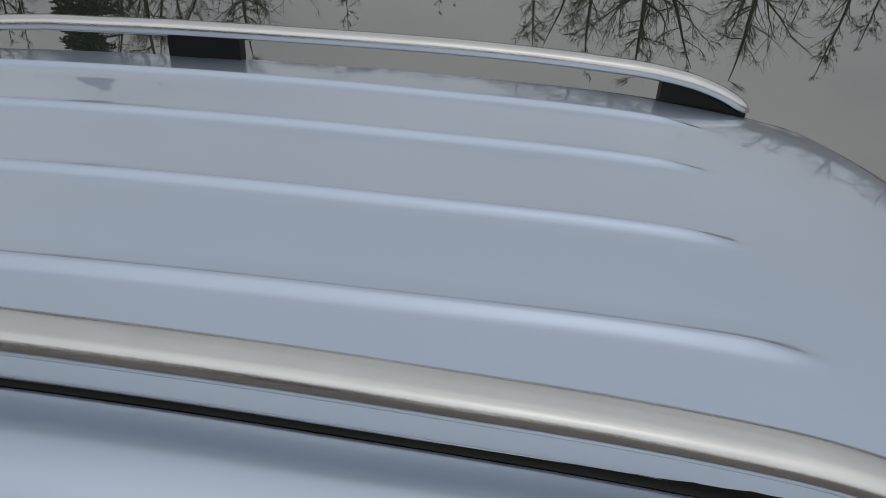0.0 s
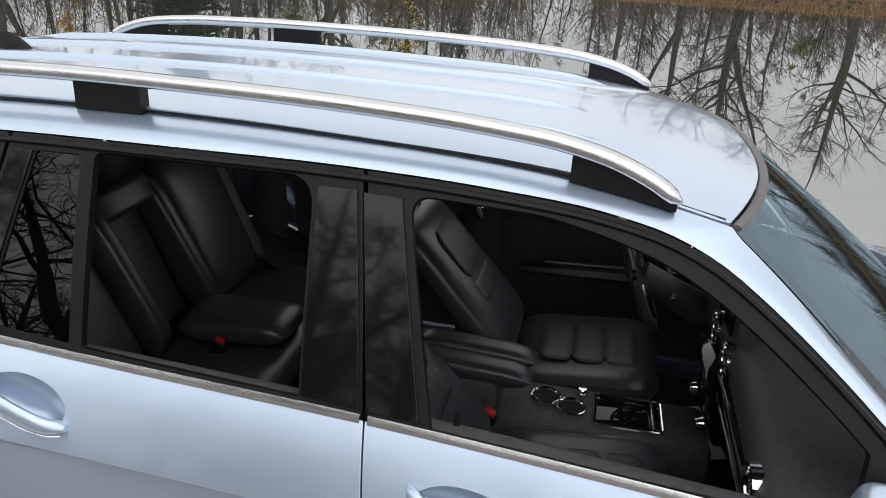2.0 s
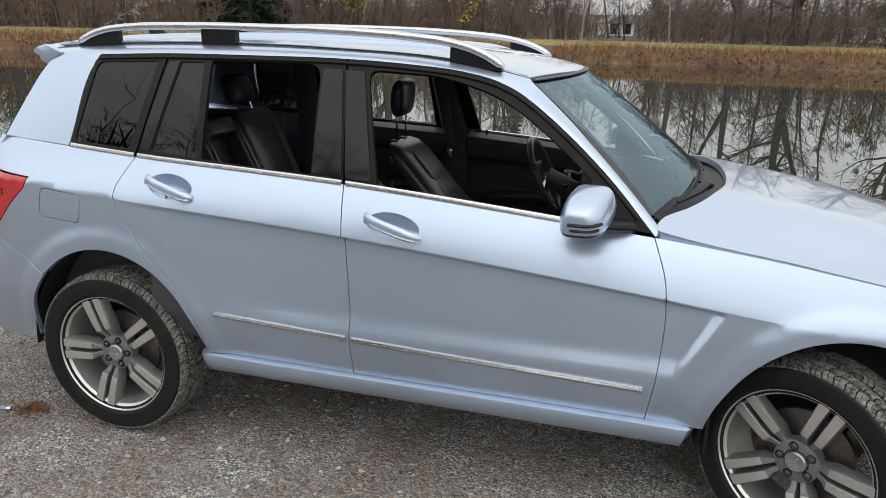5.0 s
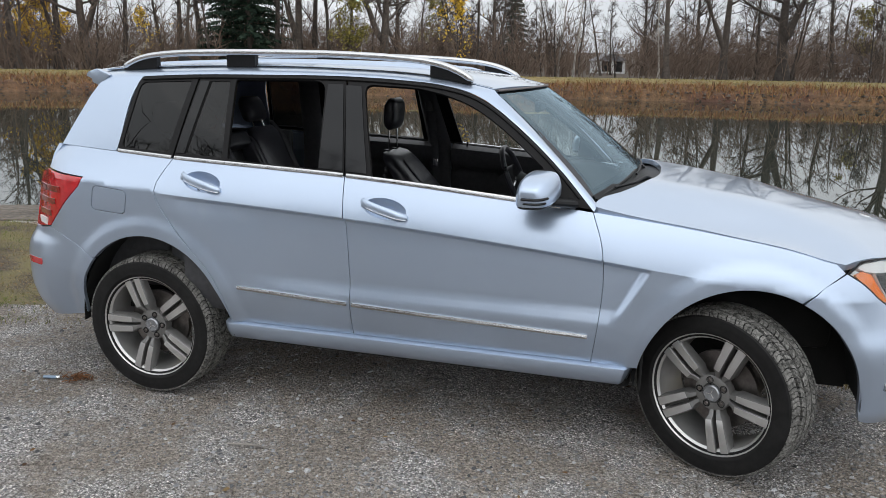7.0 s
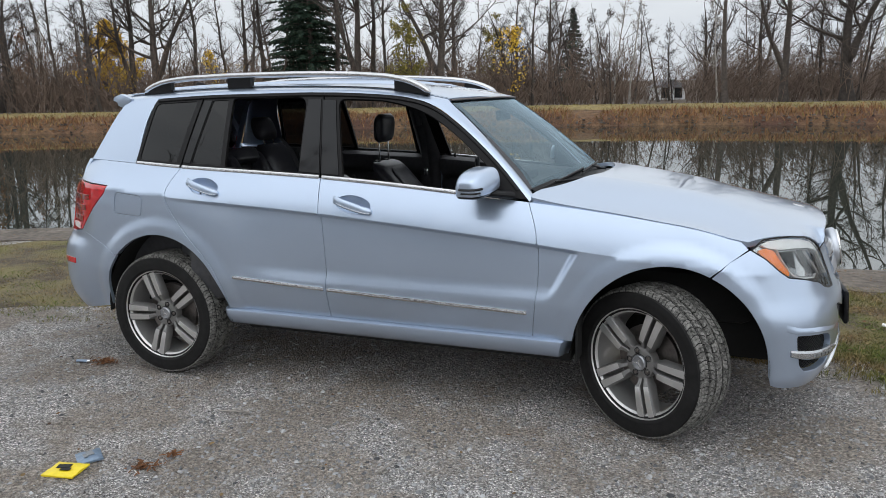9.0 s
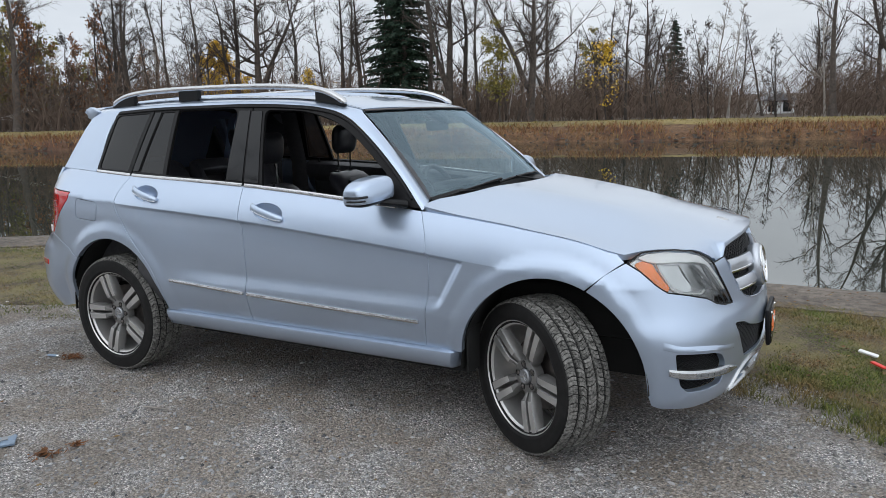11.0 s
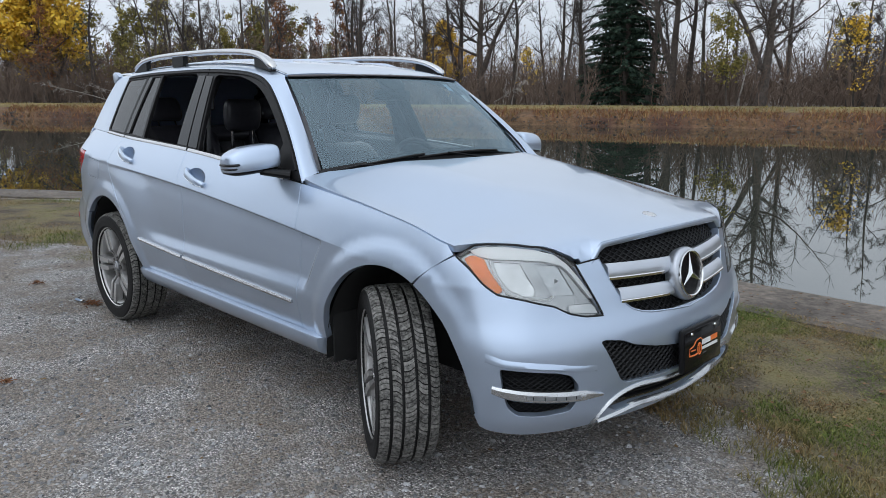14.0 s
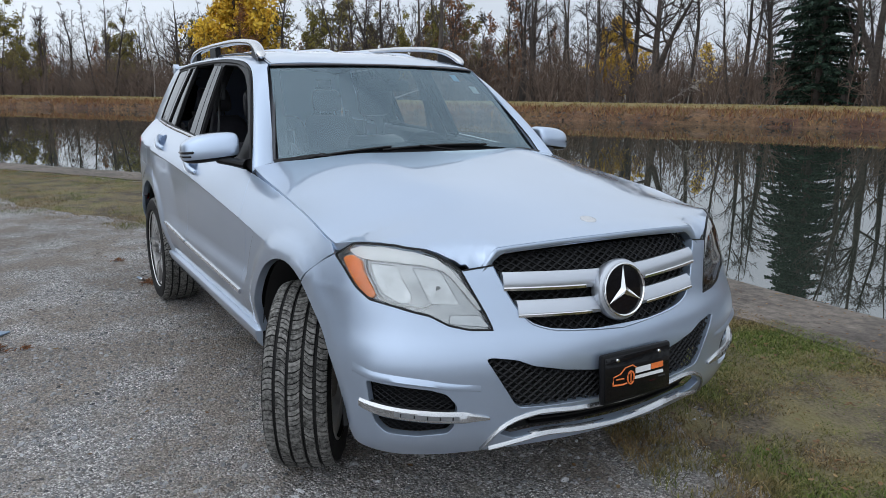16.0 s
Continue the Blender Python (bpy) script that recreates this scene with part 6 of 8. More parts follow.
# dashboard
rows = []
for y in np.linspace(-0.74, 0.74, 31):
    hump = 0.035 * math.exp(-((y - 0.37) / 0.17) ** 2)
    u = 0.03 * (abs(y) / 0.74) ** 2
    xf = 0.88 - 0.20 * (abs(y) / 0.72) ** 2.2
    rows.append([(xf, y, 1.115), (0.70 - u, y, 1.118 + hump * 0.6), (0.56 - u, y, 1.108 + hump), (0.50 - u, y, 1.085 + hump), (0.475 - u, y, 1.04), (0.49 - u, y, 0.93), (0.52 - u, y, 0.90), (0.50 - u, y, 0.84), (0.54, y, 0.70), (0.66, y, 0.60), (0.82, y, 0.58)])
dash = loft("dashboard", rows, M_INTERIOR, car, "black dashboard with round chrome-ringed vents")
for y, z in ((-0.095, 1.015), (0.095, 1.015), (-0.62, 1.015), (0.62, 1.015)):
    x = 0.472 - 0.03 * (abs(y) / 0.74) ** 2
    m = pose(x, y, z, 0, -6, 0)
    bm = lathe_bm([(0.040, 0.02), (0.044, -0.004), (0.048, -0.008), (0.052, -0.004), (0.053, 0.02)], 28, "x")
    bm.transform(m)
    part("vent_ring", bm, M_CHROME, dash)
    bm = join_bm(*[box_bm((0.006, 0.086, 0.010), (0.004, 0, 0), 0.002, (a, 0, 0)) for a in (0, 60, 120)], lathe_bm([(0.0, -0.004), (0.014, -0.004), (0.015, 0.008)], 16, "x"))
    bm.transform(m)
    part("vent_spokes", bm, M_SATIN, dash)
    # flat near-black disc behind the spokes, in place of the duct's shade
    bm = lathe_bm([(0.0, 0.012), (0.046, 0.012)], 24, "x")
    bm.transform(m)
    part("vent_shade", bm, M_DARK, dash)
part("dash_trim", box_bm((0.02, 0.52, 0.05), (0.474, -0.36, 0.945), 0.008), M_GLOSSBLACK, dash)
for z in (0.968, 0.92):
    part("trim_line", tube_bm([(0.462, -0.62, z), (0.462, -0.10, z)], 0.003, 6), M_SATIN, dash)
part("display_hood", box_bm((0.14, 0.26, 0.085), (0.545, 0.0, 1.115), 0.02), M_INTERIOR, dash)
part("display", box_bm((0.006, 0.19, 0.065), (0.471, 0.0, 1.115), 0.003), M_GLOSSBLACK, dash)
part("control_panel", box_bm((0.10, 0.26, 0.22), (0.50, 0, 0.86), 0.02, (0, -14, 0)), M_GLOSSBLACK, dash)
for k in range(3):
    part("button_row", box_bm((0.012, 0.20, 0.016), (0.445 + 0.012 * k, 0, 0.92 - 0.05 * k), 0.003, (0, -14, 0)), M_BLACK, dash)
for y in (-0.095, 0.095):
    bm = lathe_bm([(0.0, -0.022), (0.017, -0.022), (0.020, -0.015), (0.021, 0.0)], 20, "x")
    bm.transform(pose(0.455, y, 0.80, 0, -14, 0))
    part("knob", bm, M_CHROME, dash)
# instrument cowl and steering wheel
SW = Matrix.Translation((0.25, 0.37, 1.035)) @ Euler((0, radians(-24), 0)).to_matrix().to_4x4()
bm = tube_bm([(0, 0.188 * math.cos(a), 0.188 * math.sin(a)) for a in np.linspace(0, math.tau, 40, endpoint=False)], 0.0165, 10, closed=True)
bm.transform(SW)
wheel_rim = part("steering_wheel", bm, M_CLOTH, car, "black leather steering wheel")
bm = lathe_bm([(0.0, -0.035), (0.055, -0.033), (0.078, -0.020), (0.080, 0.015)], 28, "x")
bm.transform(SW)
part("wheel_hub", bm, M_INTERIOR, wheel_rim)
for a in (-10, 190, 270):
    r0, c = radians(a), math.cos(radians(a))
    bm = tube_bm([(-0.005, 0.06 * math.cos(r0), 0.06 * math.sin(r0)), (0.0, 0.182 * math.cos(r0), 0.182 * math.sin(r0))], [0.024, 0.016], 10, flat=0.6)
    bm.transform(SW)
    part("wheel_spoke", bm, M_SATIN, wheel_rim)
bm = lathe_bm([(0.0, -0.036), (0.018, -0.036), (0.022, -0.033)], 20, "x")
bm.transform(SW)
part("hub_badge", bm, M_CHROME, wheel_rim)
part("steering_column", tube_bm([(0.26, 0.37, 1.03), (0.62, 0.37, 0.86)], [0.05, 0.06], 12), M_INTERIOR, wheel_rim)
for s in (-1, 1):
    part("column_stalk", tube_bm([(0.37, 0.37 + 0.05 * s, 1.0), (0.355, 0.37 + 0.16 * s, 1.02)], [0.008, 0.011], 8), M_BLACK, wheel_rim)
rows = []
for y in np.linspace(0.20, 0.54, 13):
    k = math.cos((y - 0.37) / 0.17 * 1.45)
    rows.append([(0.62, y, 1.09 + 0.05 * k), (0.46, y, 1.085 + 0.065 * k), (0.44, y, 1.075 + 0.060 * k), (0.50, y, 1.06 + 0.02 * k)])
loft("instrument_cowl", rows, M_INTERIOR, dash)
# console with armrest, cup holders and tray
console = part("centre_console", join_bm(box_bm((0.95, 0.235, 0.30), (0.02, 0, 0.575), 0.03), box_bm((0.30, 0.22, 0.16), (-0.28, 0, 0.76), 0.03)), M_INTERIOR, car, "black centre console with padded armrest")
for s in (-1, 1):
    pad("console_armrest", (-0.43, 0.848), (-0.04, 0.835), s * 0.055, (0.104, 0.095), (0.075, 0.06), M_CLOTH, console)
for x, y in ((0.005, 0.02), (0.085, -0.02)):
    bm = tube_bm([(x + 0.043 * math.cos(a), y + 0.043 * math.sin(a), 0.735) for a in np.linspace(0, math.tau, 28, endpoint=False)], 0.005, 8, closed=True)
    part("cup_ring", bm, M_CHROME, console, "chrome cup holder ring")
    # flat near-black disc stands in for the holder's shaded depth
    bm = lathe_bm([(0.0, 0.7285), (0.040, 0.7285)], 24, "z")
    bm.transform(Matrix.Translation((x, y, 0)))
    part("cup_shade", bm, M_DARK, console)
bm = lathe_bm([(0.0, 0.026), (0.012, 0.025), (0.018, 0.016), (0.018, 0.0)], 18, "z")
bm.transform(Matrix.Translation((0.115, 0.062, 0.727)))
part("controller_knob", bm, M_CHROME, console)
fr = [(0.155, -0.085), (0.355, -0.085), (0.355, 0.075), (0.155, 0.075)]
pts = [(p[0], p[1], 0.733) for p in rounded(fr, 0.015, 3)]
part("tray_rim", tube_bm(pts, 0.0055, 8, closed=True), M_CHROME, console, "chrome tray surround")
part("tray", box_bm((0.19, 0.15, 0.006), (0.255, -0.005, 0.728), 0.002), M_GLOSSBLACK, console)
part("tray_divider", box_bm((0.008, 0.14, 0.02), (0.325, -0.005, 0.738), 0.002), M_SATIN, console)
# rear-view mirror, sensor pod, stickers and a paper mat
part("sensor_pod", tube_bm([(0.40, 0, 1.555), (0.455, 0, 1.525), (0.50, 0, 1.49)], [0.07, 0.065, 0.03], 12, flat=0.5), M_BLACK, car)
pad("rear_view_mirror", (0.435, 1.445), (0.43, 1.505), 0.0, (0.25, 0.25), (0.035, 0.035), M_INTERIOR, car, label="grey-backed rear-view mirror")
for y, v, w, h, mat in ((0.395, 0.86, 0.045, 0.05, M_STICKER), (0.49, 0.70, 0.05, 0.05, M_WHITE)):
    panel("sticker", screen, [(y - w / 2, v - h), (y + w / 2, v - h), (y + w / 2, v + h), (y - w / 2, v + h)], mat, ws, lift=-0.004, gap=0, depth=0.0005, rim=0.0002, label="inspection sticker")
paper = part("paper_mat", box_bm((0.36, 0.30, 0.004), (0.42, 0.33, 0.446), 0.001, (0, -6, 12)), M_WHITE, car, "white paper floor mat with print")
for k in range(3):
    part("print_bar", box_bm((0.03, 0.20 - 0.04 * k, 0.002), (0.32 + 0.055 * k, 0.30, 0.446 + 0.006 * k), 0, (0, -6, 12)), M_LAMPGREY, paper)

# ---- the place ----
def gravel_material():
    """Crushed grey stone trodden into brown dirt, wet and leaf-stained in patches."""
    m = bpy.data.materials.new("grey_brown_gravel")
    m.use_nodes = True
    n, l = m.node_tree.nodes, m.node_tree.links
    b = n["Principled BSDF"]
    b.inputs["Roughness"].default_value = 0.92
    tc = n.new("ShaderNodeTexCoord")

    def tex(kind, scale, detail=4.0):
        t = n.new(kind)
        t.inputs["Scale"].default_value = scale
        if kind == "ShaderNodeTexNoise":
            t.inputs["Detail"].default_value = detail
            t.inputs["Roughness"].default_value = 0.65
        l.new(tc.outputs["Object"], t.inputs["Vector"])
        return t

    def ramp(src, stops):
        r = n.new("ShaderNodeValToRGB")
        r.color_ramp.elements[0].position, r.color_ramp.elements[0].color = stops[0][0], (*stops[0][1], 1)
        r.color_ramp.elements[1].position, r.color_ramp.elements[1].color = stops[-1][0], (*stops[-1][1], 1)
        for p, c in stops[1:-1]:
            r.color_ramp.elements.new(p).color = (*c, 1)
        l.new(src, r.inputs[0])
        return r.outputs[0]

    def blend(kind, fac, a, c):
        x = n.new("ShaderNodeMixRGB")
        x.blend_type = kind
        for k, v in enumerate((fac, a, c)):
            if isinstance(v, (int, float)):
                x.inputs[k].default_value = v
            elif isinstance(v, tuple):
                x.inputs[k].default_value = (*v, 1)
            else:
                l.new(v, x.inputs[k])
        return x.outputs[0]

    cells, small = tex("ShaderNodeTexVoronoi", 95.0), tex("ShaderNodeTexVoronoi", 210.0)
    for v in (cells, small):
        v.inputs["Randomness"].default_value = 1.0
    sep = n.new("ShaderNodeSeparateColor")
    l.new(cells.outputs["Color"], sep.inputs[0])
    sep2 = n.new("ShaderNodeSeparateColor")
    l.new(small.outputs["Color"], sep2.inputs[0])
    stone = ramp(sep.outputs[0], [(0.0, (0.03, 0.03, 0.031)), (0.40, (0.15, 0.15, 0.153)), (0.8, (0.32, 0.322, 0.328)), (1.0, (0.55, 0.55, 0.55))])
    chips = ramp(sep2.outputs[0], [(0.0, (0.045, 0.043, 0.041)), (0.5, (0.21, 0.205, 0.20)), (1.0, (0.58, 0.575, 0.57))])
    dirt_n = tex("ShaderNodeTexNoise", 60.0, 8.0)
    dirt = ramp(dirt_n.outputs["Fac"], [(0.34, (0.045, 0.038, 0.032)), (0.5, (0.15, 0.130, 0.112)), (0.68, (0.33, 0.295, 0.26))])
    patch = tex("ShaderNodeTexNoise", 1.6, 12.0)
    mask = ramp(patch.outputs["Fac"], [(0.45, (0.0, 0.0, 0.0)), (0.57, (1.0, 1.0, 1.0))])
    loose = blend("MIX", 0.45, stone, chips)
    # darker between the stones: dirt, plus the gaps' shade put into the colour
    gap_dirt_shade = ramp(cells.outputs["Distance"], [(0.25, (1.0, 1.0, 1.0)), (0.75, (0.16, 0.15, 0.14))])
    fine_dirt_shade = ramp(small.outputs["Distance"], [(0.3, (1.0, 1.0, 1.0)), (0.8, (0.35, 0.33, 0.31))])
    loose = blend("MULTIPLY", 0.75, loose, gap_dirt_shade)
    loose = blend("MULTIPLY", 0.8, loose, fine_dirt_shade)
    mixed = blend("MIX", mask, blend("MIX", 0.18, dirt, loose), blend("MULTIPLY", 1.0, loose, (1.75, 1.75, 1.78)))
    big = tex("ShaderNodeTexNoise", 0.30, 5.0)
    tone = ramp(big.outputs["Fac"], [(0.30, (1.25, 1.21, 1.16)), (0.70, (2.25, 2.19, 2.12))])
    l.new(blend("MULTIPLY", 1.0, mixed, tone), b.inputs["Base Color"])
    h = n.new("ShaderNodeMath")
    h.operation = "ADD"
    l.new(cells.outputs["Distance"], h.inputs[0])
    l.new(dirt_n.outputs["Fac"], h.inputs[1])
    bp = n.new("ShaderNodeBump")
    bp.invert = True
    bp.inputs["Strength"].default_value, bp.inputs["Distance"].default_value = 1.0, 0.018
    l.new(h.outputs[0], bp.inputs["Height"])
    l.new(bp.outputs[0], b.inputs["Normal"])
    return m


def island_material(name, colors, rough=0.9):
    """A colour a piece, picked from a ramp, for stuff of many pieces."""
    m = bpy.data.materials.new(name)
    m.use_nodes = True
    n, l = m.node_tree.nodes, m.node_tree.links
    b = n["Principled BSDF"]
    b.inputs["Roughness"].default_value = rough
    b.inputs["Specular IOR Level"].default_value = 0.25
    colors = [tuple(min(0.8, 1.3 * v) for v in c) for c in colors]
    geo = n.new("ShaderNodeNewGeometry")
    r = n.new("ShaderNodeValToRGB")
    r.color_ramp.elements[0].color = (*colors[0], 1)
    r.color_ramp.elements[1].color = (*colors[-1], 1)
    for k, c in enumerate(colors[1:-1]):
        r.color_ramp.elements.new((k + 1) / (len(colors) - 1)).color = (*c, 1)
    l.new(geo.outputs["Random Per Island"], r.inputs[0])
    l.new(r.outputs[0], b.inputs["Base Color"])
    return m


M_GRAVEL = gravel_material()
M_WATER = material("canal_water", (0.026, 0.032, 0.025), rough=0.004, bump=0.018, bump_scale=0.7, dist=0.03, spec=1.0)
M_WATER.node_tree.nodes["Principled BSDF"].inputs["IOR"].default_value = 2.5
M_BANK = material("dry_grass_bank", (0.17, 0.10, 0.052), rough=1.0, var=0.5, scale=3, bump=0.9, bump_scale=9, dist=0.15, big=0.4, big_scale=0.25, tint=(0.085, 0.042, 0.028))
M_PATH = material("grassy_path", (0.20, 0.155, 0.062), rough=1.0, var=0.4, scale=2, bump=0.6, bump_scale=12, dist=0.08, big=0.3, big_scale=0.2)
M_LITTER = material("woodland_floor", (0.075, 0.056, 0.042), rough=1.0, var=0.5, scale=2, bump=0.8, bump_scale=6, dist=0.1, big=0.3, big_scale=0.15)
M_CONCRETE = material("weathered_concrete", (0.125, 0.105, 0.088), rough=0.95, var=0.5, scale=14, bump=0.8, bump_scale=45, dist=0.008, big=0.45, big_scale=1.4, detail=7)
M_SOIL = material("trodden_soil", (0.115, 0.092, 0.062), rough=1.0, var=0.75, scale=60, bump=0.9, bump_scale=60, dist=0.02, big=0.45, big_scale=2.2, detail=8, tint=(0.17, 0.145, 0.065))
M_BARK = material("grey_brown_bark", (0.064, 0.052, 0.044), rough=0.95, var=0.4, scale=6, bump=0.7, bump_scale=10, dist=0.03, random_v=0.35)
M_TWIG = material("dark_twig_bark", (0.052, 0.040, 0.033), rough=0.95, var=0.3, scale=3, random_v=0.4)
M_PALE = material("pale_birch_bark", (0.34, 0.31, 0.28), rough=0.9, var=0.4, scale=5, random_v=0.2)
M_NEEDLE = island_material("spruce_needles", [(0.010, 0.020, 0.014), (0.020, 0.036, 0.024), (0.030, 0.050, 0.030)])
M_YELLOW = island_material("yellow_leaves", [(0.30, 0.17, 0.02), (0.52, 0.33, 0.03), (0.62, 0.42, 0.05), (0.36, 0.24, 0.04)])
M_OLIVE = island_material("fading_green_leaves", [(0.09, 0.085, 0.025), (0.15, 0.13, 0.035), (0.20, 0.16, 0.04)])
M_RUST = island_material("rusty_leaves", [(0.14, 0.06, 0.025), (0.20, 0.085, 0.03), (0.11, 0.06, 0.035)])
def grass_material():
    """Short grass: each blade its own tone, greener in some patches and dead in others."""
    m = island_material("worn_grass", [(0.040, 0.066, 0.013), (0.10, 0.13, 0.028), (0.17, 0.17, 0.05), (0.07, 0.105, 0.02), (0.045, 0.05, 0.018)])
    n, l = m.node_tree.nodes, m.node_tree.links
    geo = next(k for k in n if k.bl_idname == "ShaderNodeNewGeometry")
    green = next(k for k in n if k.bl_idname == "ShaderNodeValToRGB")
    dead = n.new("ShaderNodeValToRGB")
    stops = [(0.0, (0.085, 0.052, 0.028)), (0.3, (0.22, 0.15, 0.07)), (0.55, (0.40, 0.29, 0.15)), (0.8, (0.13, 0.085, 0.045)), (1.0, (0.17, 0.15, 0.05))]
    dead.color_ramp.elements[0].color, dead.color_ramp.elements[1].color = (*stops[0][1], 1), (*stops[-1][1], 1)
    for p, c in stops[1:-1]:
        dead.color_ramp.elements.new(p).color = (*c, 1)
    l.new(geo.outputs["Random Per Island"], dead.inputs[0])
    tc, nz, mr, mix = n.new("ShaderNodeTexCoord"), n.new("ShaderNodeTexNoise"), n.new("ShaderNodeMapRange"), n.new("ShaderNodeMixRGB")
    nz.inputs["Scale"].default_value, nz.inputs["Detail"].default_value = 1.7, 6.0
    mr.inputs["From Min"].default_value, mr.inputs["From Max"].default_value = 0.40, 0.58
    l.new(tc.outputs["Object"], nz.inputs["Vector"])
    l.new(nz.outputs["Fac"], mr.inputs["Value"])
    l.new(mr.outputs[0], mix.inputs[0])
    l.new(green.outputs[0], mix.inputs[1])
    l.new(dead.outputs[0], mix.inputs[2])
    l.new(mix.outputs[0], n["Principled BSDF"].inputs["Base Color"])
    return m


M_GRASS = grass_material()
M_STRAW = island_material("dry_bank_grass", [(0.16, 0.075, 0.038), (0.24, 0.125, 0.055), (0.13, 0.054, 0.032), (0.30, 0.19, 0.085), (0.075, 0.040, 0.026), (0.17, 0.125, 0.045)])
M_VERGE = island_material("verge_grass", [(0.13, 0.115, 0.034), (0.20, 0.175, 0.050), (0.17, 0.125, 0.045), (0.24, 0.18, 0.07)])
M_STONES = island_material("loose_gravel_stones", [(0.05, 0.05, 0.052), (0.17, 0.172, 0.178), (0.12, 0.11, 0.10), (0.27, 0.272, 0.278), (0.16, 0.145, 0.13), (0.38, 0.38, 0.385)])
M_ROCK = island_material("bank_rocks", [(0.025, 0.021, 0.018), (0.05, 0.042, 0.036), (0.085, 0.075, 0.066), (0.04, 0.031, 0.025)])
M_LEAVES = island_material("fallen_leaves", [(0.085, 0.045, 0.024), (0.15, 0.085, 0.04), (0.05, 0.03, 0.02), (0.22, 0.15, 0.07)])

rng = np.random.default_rng(7)


def ground_height(x, y):
    return 0.006 * np.sin(x * 1.7 + 0.6) * np.cos(y * 1.3) + 0.004 * np.sin(x * 4.1 + y * 3.3)


# canal edge (near side): straight beside the car, bending back behind it
EDGE = np.array([(-150.0, -92.0), (-13.65, -1.90), (-6.6, 2.75), (-5.6, 3.10), (-4.0, 3.15), (160.0, 3.15)])


WATER = -0.35


def edge_y(x):
    return np.interp(x, EDGE[:, 0], EDGE[:, 1])


xs_g = np.unique(np.concatenate([np.linspace(-150, -16, 12), np.linspace(-16, 8, 121), np.linspace(8, 160, 14)]))
rows = []
for x in xs_g:
    y1 = float(edge_y(x)) - 0.5
    ys = np.concatenate([y1 - np.linspace(0, 9.0, 46), y1 - np.linspace(10, 220, 16)])
    rows.append([(x, y, float(ground_height(x, y)) if y > -12 and -16 < x < 8 else 0.0) for y in ys])
ground = tagged(loft("ground", rows, M_GRAVEL, None), "grey-brown gravel parking ground with muddy patches", "ground", kind="structure")
water = tagged(mesh_object("water", [(-900, -900, WATER), (900, -900, WATER), (900, 900, WATER), (-900, 900, WATER)], [(0, 1, 2, 3)], M_WATER), "still dark canal water mirroring bare trees", "water", kind="structure")

# concrete coping with a worn edge
ex = np.unique(np.concatenate([np.linspace(-150, -16, 20), np.linspace(-16, 10, 131), np.linspace(10, 160, 30)]))
rows = []
for x in ex:
    y = float(edge_y(x))
    a, b = float(edge_y(x - 0.2)), float(edge_y(x + 0.2))
    nx, ny = -(b - a), 0.4
    k = math.hypot(nx, ny)
    nx, ny = nx / k, ny / k
    j = 0.035 * noise.noise((x * 1.3, 0, 0)) + 0.02 * noise.noise((x * 5.1, 3, 0))
    i = 0.10 * noise.noise((x * 0.9, 7, 0)) + 0.04 * noise.noise((x * 3.7, 9, 0))
    w = 0.86 + i
    h = lambda t: 0.018 + 0.008 * noise.noise((x * 2.2, t * 6, 4))
    rows.append([(x - nx * (w + 0.02), y - ny * (w + 0.02), -0.03), (x - nx * w, y - ny * w, h(0.1)), (x - nx * w * 0.66, y - ny * w * 0.66, h(0.3)), (x - nx * w * 0.33, y - ny * w * 0.33, h(0.6)), (x - nx * 0.05, y - ny * 0.05, h(0.8)), (x + nx * j, y + ny * j, h(0.9) - 0.02), (x + nx * (j + 0.01), y + ny * (j + 0.01), -0.12), (x + nx * 0.02, y + ny * 0.02, -0.8)])
coping = tagged(loft("canal_wall", rows, M_CONCRETE, None), "weathered brown-grey concrete canal coping", "canal wall", kind="structure")


# worn grass between gravel and coping
def grass_edge(x):
    return np.interp(x, [-16, -9, -6.2, -4.6, -3.6, -2.6, -1.0, 1.8, 2.0, 2.4, 2.8, 3.3, 5, 8], [-4.6, -2.6, -1.5, -0.5, -0.25, 0.1, 0.7, 0.72, 0.62, 0.42, 0.22, 0.12, 0.3, 0.6])


rows = []
for x in np.linspace(-15.5, 8, 120):
    y0, y1 = float(grass_edge(x)) - 0.05, float(edge_y(x)) - 0.70
    if x < -6:
        y1 = float(edge_y(x)) - 0.95
    y1 = max(y1, y0 + 0.15)
    t = np.linspace(0, 1, 14)
    rows.append([(x, y0 + (y1 - y0) * k + 0.06 * noise.noise((x * 2.5, k * 3, 1)) * (1 if 0 < i < 13 else 0), 0.003 + float(ground_height(x, y0 + (y1 - y0) * k)) + 0.012 * math.sin(math.pi * k) ** 2 + 0.010 * noise.noise((x * 3, k * 8, 2)) - (0.015 if i in (0, 13) else 0)) for i, k in enumerate(t)])
tagged(loft("verge", rows, M_SOIL, None), "trodden soil verge with patchy grass", "verge", kind="structure")


